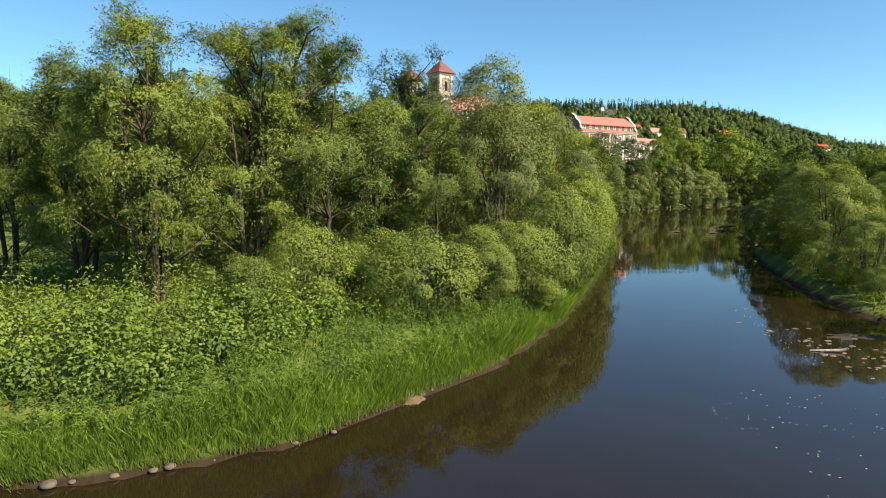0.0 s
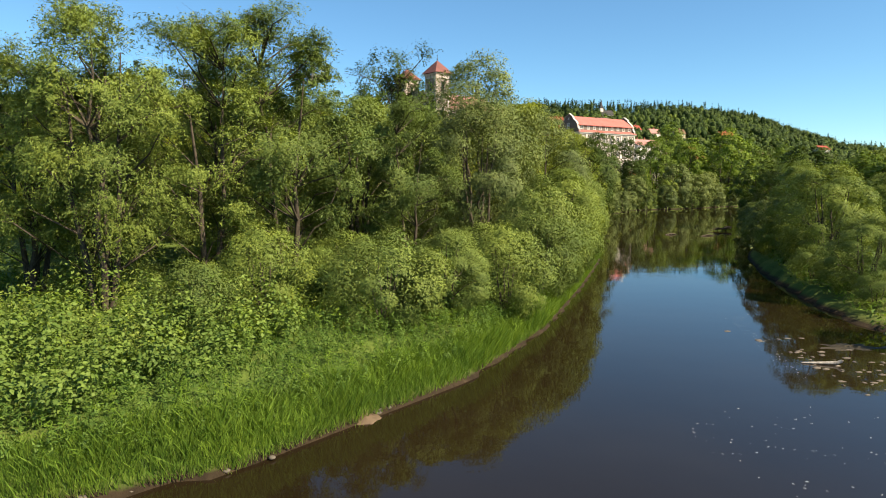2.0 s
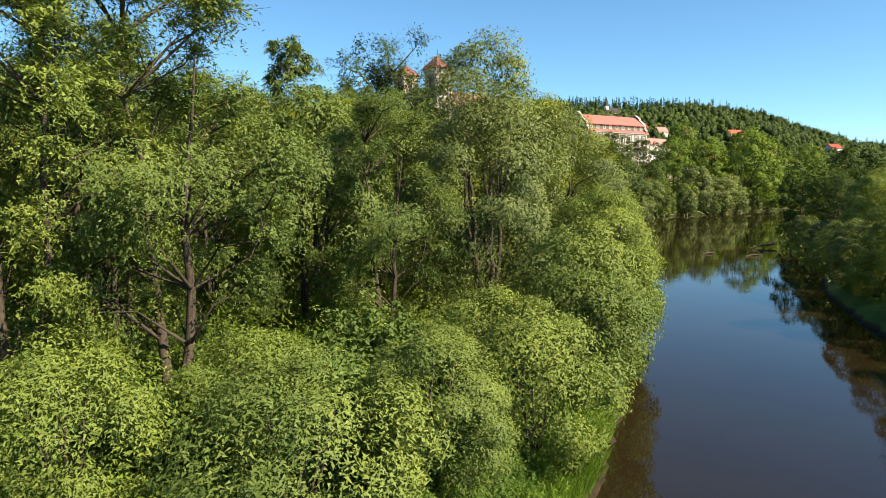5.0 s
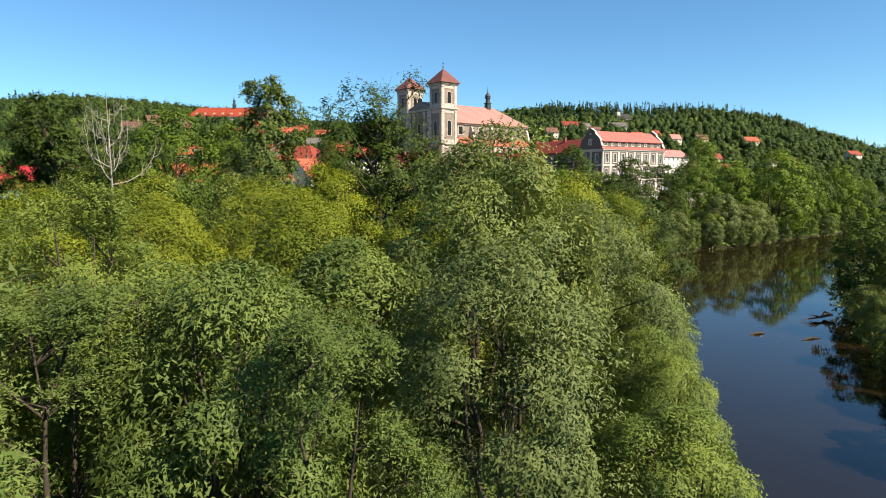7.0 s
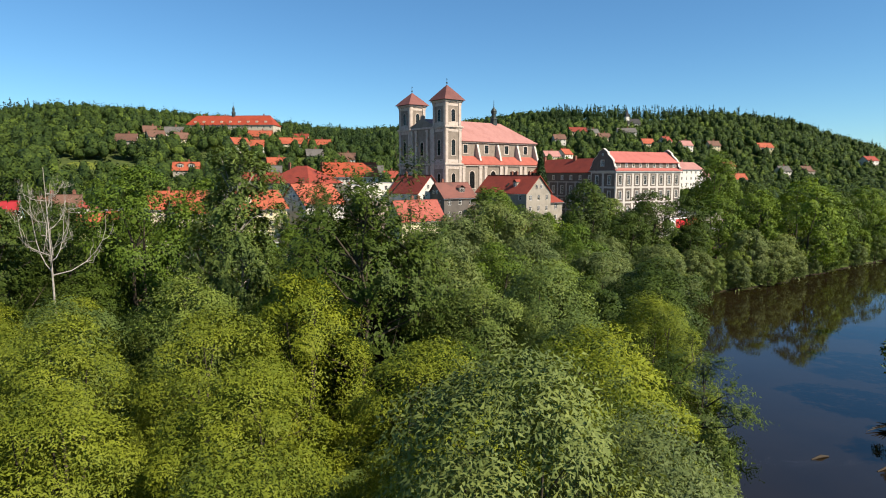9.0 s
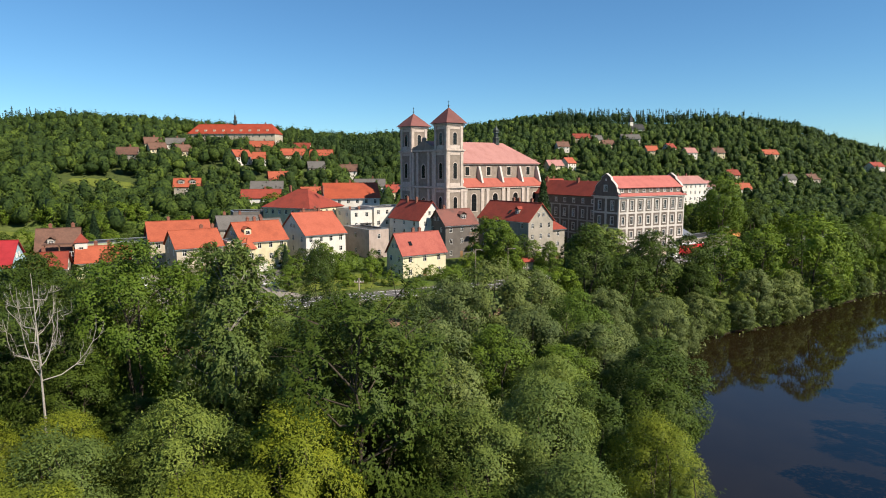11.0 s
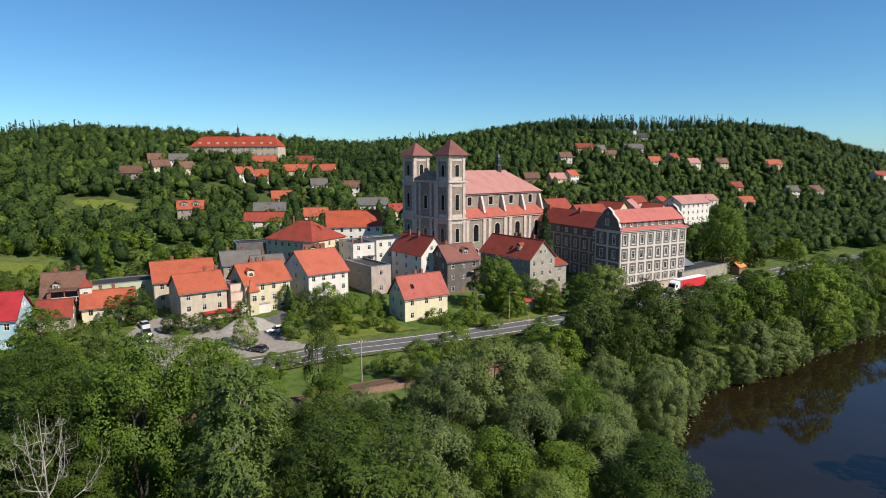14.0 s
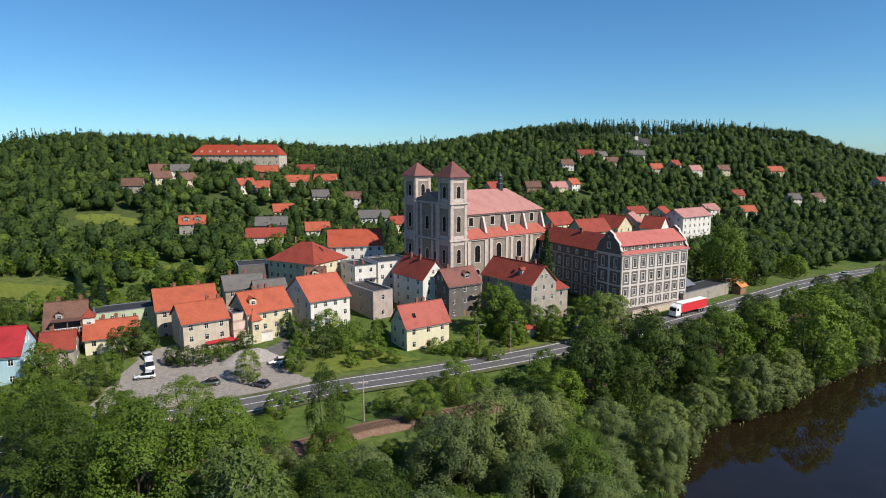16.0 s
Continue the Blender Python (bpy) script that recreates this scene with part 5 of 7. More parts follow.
    return WINDOW_MESH[key]


def add_window(parent, origin, u, o, arch=False, trim=None, proud=0.0):
    """Sets a window into the opening o of a wall."""
    f, p, s = window_meshes(o[2], o[3], arch, trim)
    ang = math.degrees(math.atan2(u[1], u[0]))
    n = (u[1], -u[0])
    win = part("window", f, None, parent)
    win.matrix_basis = pose(origin[0] + u[0] * o[0] + n[0] * proud, origin[1] + u[1] * o[0] + n[1] * proud, o[1], 0, 0, ang)
    part("pane", p, None, win)
    if s:
        part("surround", s, None, win)
    return win


def cols(width, n, w, h, z, margin=None):
    """n openings in a row along a wall."""
    m = margin if margin is not None else width / n / 2
    step = (width - 2 * m) / max(1, n - 1)
    return [(m + k * step if n > 1 else width / 2, z, w, h) for k in range(n)]


def block(name, material, parent, *dims, label=""):
    """One box as a part of its own."""
    bm = bmesh.new()
    box(bm, *dims)
    return part(name, bm, material, parent, label)


def chimney(parent, x, y, z0, z1, w=0.7):
    bm = bmesh.new()
    box(bm, x - w / 2, x + w / 2, y - w / 2 * 0.8, y + w / 2 * 0.8, z0, z1)
    box(bm, x - w / 2 - 0.08, x + w / 2 + 0.08, y - w * 0.4 - 0.08, y + w * 0.4 + 0.08, z1, z1 + 0.15)
    box(bm, x - w * 0.25, x + w * 0.25, y - w * 0.2, y + w * 0.2, z1 + 0.15, z1 + 0.4)
    return part("chimney", bm, M_BRICK, parent)


def house(label, a, b, ridge, eave, half, wall, roof, base=None, front=((3, 2),), gables=(2, 2), chim=(0.3, 0.7), name="house", hip=0.0, far=False, dormers=(), skylights=(), back_half=None):
    """A pitched-roof house with its ridge from a to b (plan), heights above sea of ridge and eave."""
    (ax, ay), (bx, by) = a, b
    length = math.hypot(bx - ax, by - ay)
    cx, cy = (ax + bx) / 2, (ay + by) / 2
    low = min(ground_z(cx, cy), ground_z(ax, ay), ground_z(bx, by)) - 0.4
    base = low if base is None else min(base, low)
    top = tagged(empty(name, (cx, cy, base), math.degrees(math.atan2(by - ay, bx - ax))), label, "house")
    L, e, r = length / 2, eave - base, ridge - base
    bk = back_half or half
    rows = max(1, int(round(e / 2.9)))
    storey = e / rows
    ww, wh = (1.0, 1.4)
    sides = [((-L, -half), (1, 0), length, front[0][0]), ((L, bk), (-1, 0), length, front[0][0]), ((-L, bk), (0, -1), half + bk, gables[0]), ((L, -half), (0, 1), half + bk, gables[1])]
    bm = bmesh.new()
    todo = []
    for k, (o, u, w, n) in enumerate(sides):
        ops = []
        if n and not (far and k == 1):
            for q in range(rows):
                ops += cols(w, n, ww, wh if storey > 2.4 else 1.1, storey * (q + 0.52))
        if k == 0 and ops and not far:
            d = min(ops[: n], key=lambda t: abs(t[0] - w * 0.45))
            ops[ops.index(d)] = (d[0], 1.05, 1.0, 2.1)
        wall_panel(bm, o, u, w, 0, e, ops)
        todo += [(o, u, p) for p in ops]
    mid = (bk - half) / 2
    if not hip:
        for x, flip in ((-L, True), (L, False)):
            tri = [(x, -half, e), (x, bk, e), (x, 0, r)]
            f = [bm.verts.new(p) for p in (tri[::-1] if flip else tri)]
            bm.faces.new(f)
    bmesh.ops.remove_doubles(bm, verts=bm.verts, dist=0.001)
    part("wall", bm, wall, top)
    for o, u, p in todo:
        if p[3] == 2.1:
            dm = bmesh.new()
            box(dm, -0.48, 0.48, 0.08, 0.14, -1.04, 1.04)
            box(dm, -0.34, -0.05, 0.05, 0.08, -0.8, 0.8)
            box(dm, 0.05, 0.34, 0.05, 0.08, -0.8, 0.8)
            door = part("door", dm, M_WOOD, top)
            door.matrix_basis = pose(o[0] + u[0] * p[0], o[1] + u[1] * p[0], p[1], 0, 0, math.degrees(math.atan2(u[1], u[0])))
        else:
            add_window(top, o, u, p)
    if not hip and not far and r - e > 2.6:
        for k in (2, 3):
            o, u, w, n = sides[k]
            if n:
                for off in ((-0.9, 0.9) if r - e > 3.6 and half > 3.6 else (0,)):
                    add_window(top, o, u, (half * (1 if k == 3 else 0) + bk * (1 if k == 2 else 0) + off, e + (r - e) * 0.36, 0.8, 1.1), proud=0.17)
    over, th = 0.45, 0.18
    ov = over * (r - e) / half
    ovb = over * (r - e) / bk
    bm = bmesh.new()
    if hip:
        q = L - hip
        slab(bm, [(-L - over, -half - over, e - ov + 0.1), (L + over, -half - over, e - ov + 0.1), (q, 0, r + 0.1), (-q, 0, r + 0.1)], th)
        slab(bm, [(L + over, half + over, e - ov + 0.1), (-L - over, half + over, e - ov + 0.1), (-q, 0, r + 0.1), (q, 0, r + 0.1)], th)
        slab(bm, [(L + over, -half - over, e - ov + 0.1), (L + over, half + over, e - ov + 0.1), (q, 0, r + 0.1)], th)
        slab(bm, [(-L - over, half + over, e - ov + 0.1), (-L - over, -half - over, e - ov + 0.1), (-q, 0, r + 0.1)], th)
    else:
        slab(bm, [(-L - over, -half - over, e - ov + 0.1), (L + over, -half - over, e - ov + 0.1), (L + over, 0, r + 0.1), (-L - over, 0, r + 0.1)], th)
        slab(bm, [(L + over, bk + over, e - ovb + 0.1), (-L - over, bk + over, e - ovb + 0.1), (-L - over, 0, r + 0.1), (L + over, 0, r + 0.1)], th)
    roof_ob = part("roof", bm, roof, top)
    q = L - hip if hip else L + over
    bm = bmesh.new()
    box(bm, -q, q, -0.14, 0.14, r + 0.05, r + 0.19)
    part("ridge_cap", bm, roof, roof_ob)
    if not far:
        bm = bmesh.new()
        box(bm, -L - over, L + over, -half - over - 0.1, -half - over + 0.02, e - ov - 0.12, e - ov + 0.0)
        part("gutter", bm, M_ZINC, roof_ob)
    for f in chim:
        x = -L + 2 * L * f
        chimney(top, x, 0.5, r - 0.9, r + 0.9)
    for f, wd in dormers:
        x, y = -L + 2 * L * f, -half * 0.62
        zz = e + (r - e) * 0.38
        bm = bmesh.new()
        box(bm, x - wd / 2, x + wd / 2, y - 0.2, y + half * 0.5, zz - 0.6, zz + 1.2)
        dorm = part("dormer", bm, wall, top)
        bm = bmesh.new()
        slab(bm, [(x - wd / 2 - 0.2, y - 0.45, zz + 1.15), (x, y - 0.45, zz + 1.9), (x, y + half * 0.6, zz + 1.9), (x - wd / 2 - 0.2, y + half * 0.6, zz + 1.15)], 0.1)
        slab(bm, [(x, y - 0.45, zz + 1.9), (x + wd / 2 + 0.2, y - 0.45, zz + 1.15), (x + wd / 2 + 0.2, y + half * 0.6, zz + 1.15), (x, y + half * 0.6, zz + 1.9)], 0.1)
        part("dormer_roof", bm, roof, dorm)
        add_window(top, (x, y - 0.2), (1, 0), (0, zz + 0.35, wd * 0.6, 1.0), proud=0.17)
    for f, g in skylights:
        x, y = -L + 2 * L * f, -half * (1 - g)
        zz = e + (r - e) * g
        s = math.degrees(math.atan2(r - e, half))
        bm = bmesh.new()
        box(bm, -0.4, 0.4, -0.6, 0.6, 0.06, 0.16)
        sk = part("skylight", bm, M_GLASS, top)
        sk.matrix_basis = pose(x, y, zz + 0.1, s, 0, 0)
    return top


# the town houses, from the river side back
house("pale yellow two-storey house with a red tiled roof and skylight", (-3.4, 176.5), (7.0, 183.2), 17.2, 12.6, 4.0, M_YELLOW, tiles("rose_red_tiles", (0.319, 0.089, 0.064), (0.230, 0.051, 0.039)), 6.5, ((3, 2),), (2, 2), (0.45, 0.6), skylights=((0.25, 0.45),))
house("beige gabled house with an orange tiled roof", (-57.0, 174.6), (-48.3, 180.8), 18.3, 14.7, 5.7, M_BEIGE, M_TILE_OR, 6.6, ((3, 2),), (2, 2), (0.7, 0.95))
house("long beige house with a bright orange tiled roof", (-67.8, 186.6), (-54.8, 193.6), 19.4, 15.2, 6.8, M_BEIGE, M_TILE_OR, 7.0, ((4, 2),), (2, 2), (0.35, 0.75))
house("cream house with an orange roof, dormer and three chimneys", (-44.2, 181.4), (-35.0, 189.0), 19.6, 15.3, 5.5, M_CREAM, M_TILE_OR, 7.0, ((4, 2),), (2, 2), (0.35, 0.5, 0.65), dormers=((0.2, 1.8),))
house("white gabled house with a pale orange tiled roof", (-31.9, 193.2), (-22.6, 200.2), 21.1, 15.9, 8.0, M_WHITE, tiles("pale_orange_tiles", (0.37, 0.098, 0.058), (0.27, 0.066, 0.036)), 7.2, ((4, 2),), (3, 3), (0.7, 0.3))
house("white house with steep orange-red roof and balconies", (5.8, 205.6), (-3.5, 218.0), 23.4, 18.4, 4.6, M_WHITE, M_TILE_RED, 8.0, ((3, 2),), (2, 2), (0.45, 0.75), dormers=((0.5, 1.6),))
house("dark weathered house with a patched brown-red roof", (7.2, 203.0), (16.6, 208.8), 21.2, 17.2, 4.6, M_DARKW, tiles("patched_red_tiles", (0.217, 0.083, 0.064), (0.108, 0.057, 0.048)), 8.0, ((3, 2),), (2, 2), (0.25,), dormers=((0.65, 2.2),))
house("grey gabled house with a deep red tiled roof", (23.8, 213.5), (36.2, 197.2), 23.3, 18.6, 5.0, M_GREYW, M_TILE_RED, 8.0, ((4, 2),), (2, 3), (0.45, 0.55, 0.8), dormers=((0.7, 1.3),), skylights=((0.55, 0.4),), back_half=5.0)
house("small grey outbuilding with a red hipped roof", (38.6, 203.5), (43.0, 206.2), 17.6, 15.8, 2.6, M_GREYW, M_TILE_RED, 7.5, ((1, 1),), (1, 1), (), hip=1.6)
house("large hall with a red hipped roof and many windows", (-43.5, 229.0), (-27.0, 219.5), 26.4, 21.2, 8.0, M_CREAM, M_TILE_RED, 8.5, ((7, 2),), (5, 5), (0.2, 0.9), hip=7.5)
house("tall white house with a broad orange-red roof", (-31.9, 243), (-14.0, 247.5), 27.8, 23.0, 7.0, M_WHITE, tiles("bright_red_tiles", (0.351, 0.073, 0.032), (0.230, 0.045, 0.023)), 9.5, ((6, 2),), (3, 3), (0.25, 0.5))
house("brown-roofed old house with a timber balcony", (-87.8, 174.2), (-80.0, 177.6), 18.9, 13.4, 5.6, M_GREYW, M_TILE_BROWN, 7.0, ((3, 2),), (2, 2), (0.3, 0.85), dormers=((0.35, 1.6),))
house("pale blue house with a crimson metal roof", (-94.0, 153.2), (-81.6, 157.2), 18.2, 13.6, 5.6, M_CYAN, M_TILE_CRIM, 6.6, ((4, 2),), (2, 2), (0.5,))
house("low house with faded red tiles beside the blue house", (-82.5, 163.5), (-76.5, 166.0), 14.6, 11.6, 4.2, M_GREYW, M_TILE_RED, 6.8, ((2, 1),), (1, 1), (0.3,))
house("yellow house with an orange-red roof by the car park", (-77.5, 171.8), (-67.6, 176.4), 14.9, 11.8, 4.8, M_YELLOW, M_TILE_OR, 6.8, ((3, 2),), (1, 2), (0.35, 0.6))
house("grey-roofed house tucked behind the orange roofs", (-55.5, 203), (-46.0, 208), 19.6, 16.4, 4.4, M_GREYW, M_GREYROOF, 7.6, ((3, 2),), (1, 1), (0.2, 0.6))
house("grey-roofed cottage row behind the square", (-45.5, 199.0), (-38.0, 203.0), 19.0, 16.0, 4.0, M_GREYW, M_GREYROOF, 7.6, ((3, 2),), (1, 1), (0.4,))
house("low red-roofed house with white dormers", (-33.0, 210.5), (-27.5, 211.5), 20.6, 17.4, 4.2, M_CREAM, M_TILE_BROWN, 8.0, ((2, 2),), (1, 1), (0.7,), dormers=((0.5, 2.0),))


def flat_block(label, corner, u, wide, deep, base, top_z, wall, front_cols, side_cols, rows, rim=0.35, name="house", roof=None):
    """A flat-roofed building: corner is the left end of its front; u its front's way."""
    base = min(base, ground_z(*corner) - 0.4)
    up = tagged(empty(name, (*corner, base), math.degrees(math.atan2(u[1], u[0]))), label, "house")
    h = top_z - base
    bm = bmesh.new()
    todo = []
    for o, uu, w, n in (((0, 0), (1, 0), wide, front_cols), ((wide, 0), (0, 1), deep, side_cols), ((wide, deep), (-1, 0), wide, 0), ((0, deep), (0, -1), deep, side_cols)):
        ops = []
        for q in range(rows if n else 0):
            ops += cols(w, n, 1.0, 1.35, h / rows * (q + 0.55))
        wall_panel(bm, o, uu, w, 0, h, ops)
        todo += [(o, uu, p) for p in ops]
    part("wall", bm, wall, up)
    for o, uu, p in todo:
        add_window(up, o, uu, p)
    bm = bmesh.new()
    box(bm, 0.25, wide - 0.25, 0.25, deep - 0.25, h - rim - 0.2, h - rim)
    part("roof", bm, roof or M_SLATE, up)
    bm = bmesh.new()
    for x0, x1, y0, y1 in ((-0.08, wide + 0.08, -0.08, 0.3), (-0.08, wide + 0.08, deep - 0.3, deep + 0.08), (-0.08, 0.3, 0.3, deep - 0.3), (wide - 0.3, wide + 0.08, 0.3, deep - 0.3)):
        box(bm, x0, x1, y0, y1, h, h + 0.12)
    part("parapet", bm, M_ZINC, up)
    return up


flat_block("bare concrete block with a flat roof and few windows", (-11.7, 197.0), (0.8, 0.6), 6.5, 15.0, 7.2, 16.1, M_CONC, 1, 1, 2)
flat_block("white flat-roofed house with a terrace", (-18.6, 212.0), (0.87, 0.5), 7.0, 12.0, 8.0, 20.5, M_WHITE, 2, 2, 4)
flat_block("cream flat-roofed house joined to the white one", (-12.0, 216.2), (0.87, 0.5), 12.0, 11.0, 8.0, 21.0, M_WHITE, 4, 2, 4)
flat_block("pale green long house with a dark flat roof", (-79.8, 180.0), (0.85, 0.52), 15.4, 8.0, 7.2, 14.6, M_GREEN, 6, 2, 2, 0.05)
flat_block("dark slate-clad wall of a long flat shed", (-56.0, 219.0), (0.92, 0.39), 19.0, 9.0, 8.5, 19.6, M_DARKW, 0, 0, 1)
annex = flat_block("narrow pinkish rendered annex with darker bands and a flat roof", (-43.9, 175.9), (0.8, 0.6), 4.2, 5.0, 7.0, 15.6, plaster("pinkish_render", (0.54, 0.42, 0.33), 0.86), 0, 1, 2)
for z in (3.9, 6.3):
    block("band", M_DARKBAND, annex, 0.0, 4.2, -0.05, -0.003, z, z + 0.55, label="darker reddish render band")
house("white flats with a low pink-red roof", (114.5, 306), (132.5, 318), 29.0, 25.8, 5.0, M_WHITE, M_TILE_PINK, None, ((6, 3),), (2, 2), (0.3, 0.6))


def balcony(top, x0, x1, y, deep, z, rail=M_FRAME):
    """A slab with posts and a rail, in the house's own frame, in front of y."""
    bal = block("balcony", M_CONC, top, x0, x1, y - deep, y - 0.01, z - 0.16, z)
    block("handrail", rail, bal, x0, x1, y - deep, y - deep + 0.07, z + 0.92, z + 1.0)
    n = max(2, int((x1 - x0) / 0.45))
    for k in range(n + 1):
        x = x0 + 0.03 + (x1 - x0 - 0.06) * k / n
        block("baluster", rail, bal, x - 0.035, x + 0.035, y - deep + 0.01, y - deep + 0.06, z, z + 0.92)
    return bal


HOUSES = {ob["label"]: ob for ob in bpy.data.objects if "label" in ob.keys() and ob.parent is None}
old = HOUSES["brown-roofed old house with a timber balcony"]
balcony(old, -2.2, 3.6, -5.6, 1.5, 6.0)
block("loggia_roof", M_TILE_BROWN, old, -2.6, 4.0, -7.5, -5.2, 8.7, 8.9)
for x in (-2.1, 0.7, 3.5):
    block("loggia_post", M_WOOD, old, x - 0.09, x + 0.09, -7.05, -6.87, 6.0, 8.7)
bm = bmesh.new()
slab(bm, [(3.6, -7.4, 9.0), (6.6, -7.4, 9.0), (5.1, -5.9, 11.0)], 0.12)
slab(bm, [(6.6, -7.4, 9.0), (6.6, -4.4, 9.0), (5.1, -5.9, 11.0)], 0.12)
slab(bm, [(3.6, -4.4, 9.0), (3.6, -7.4, 9.0), (5.1, -5.9, 11.0)], 0.12)
slab(bm, [(6.6, -4.4, 9.0), (3.6, -4.4, 9.0), (5.1, -5.9, 11.0)], 0.12)
part("bay_roof", bm, M_TILE_RED, old)
block("bay", M_WHITE, old, 3.85, 6.35, -7.1, -4.6, 0.0, 8.98)
add_window(old, (3.85, -7.1), (1, 0), (1.25, 7.2, 0.9, 1.5), proud=0.17)
add_window(old, (3.85, -7.1), (1, 0), (1.25, 3.8, 0.9, 1.5), proud=0.17)
grim = HOUSES["dark weathered house with a patched brown-red roof"]
for z in (3.4, 6.4):
    balcony(grim, 1.6, 4.6, -4.9, 1.4, z, M_WOOD)
steep = HOUSES["white house with steep orange-red roof and balconies"]
for z in (3.6, 6.8):
    balcony(steep, -6.6, -1.4, -4.6, 1.5, z)
block("terrace", M_WHITE, steep, -7.6, -1.0, -9.6, -6.6, 0.0, 6.3)
block("terrace_coping", M_ZINC, steep, -7.7, -0.9, -9.7, -6.5, 6.3, 6.42)
cream = HOUSES["cream house with an orange roof, dormer and three chimneys"]
block("bay", M_CREAM, cream, -5.4, -3.2, -6.9, -5.4, 0.0, 6.6)
bm = bmesh.new()
slab(bm, [(-5.8, -7.3, 6.5), (-2.8, -7.3, 6.5), (-4.3, -5.0, 9.4)], 0.12)
slab(bm, [(-2.8, -7.3, 6.5), (-2.8, -4.9, 6.9), (-4.3, -5.0, 9.4)], 0.12)
slab(bm, [(-5.8, -4.9, 6.9), (-5.8, -7.3, 6.5), (-4.3, -5.0, 9.4)], 0.12)
part("bay_roof", bm, M_TILE_OR, cream)
add_window(cream, (-5.4, -6.9), (1, 0), (1.1, 4.8, 1.1, 1.5), proud=0.17)
flats = HOUSES["white flat-roofed house with a terrace"]
balcony(flats, 3.2, 6.8, 0.0, 1.6, 6.0, M_ZINC)
block("awning", M_SLATE, flats, 3.0, 7.0, -1.8, -0.02, 8.4, 8.5)
for x in (1.5, 4.5):
    block("vent", M_BRICK, flats, x - 0.3, x + 0.3, 4.0, 4.6, 12.0, 13.4)
low_wall = tagged(empty("annex", (-41.5, 175.6, 6.6), 36), "low white annex wall between two houses", "annex")
block("wall", M_WHITE, low_wall, 0, 7.5, 0, 3.0, -0.4, 3.4)
block("roof", M_CONC, low_wall, -0.15, 7.65, -0.15, 3.15, 3.4, 3.6)
# the church with two towers
M_CORAL = tiles("coral_sheet_roof", (0.38, 0.118, 0.098), (0.28, 0.08, 0.065), 0.6, 0.3)
M_TOWER = tiles("tower_brown_red_tiles", (0.185, 0.072, 0.062), (0.122, 0.048, 0.042), 0.4, 0.3)


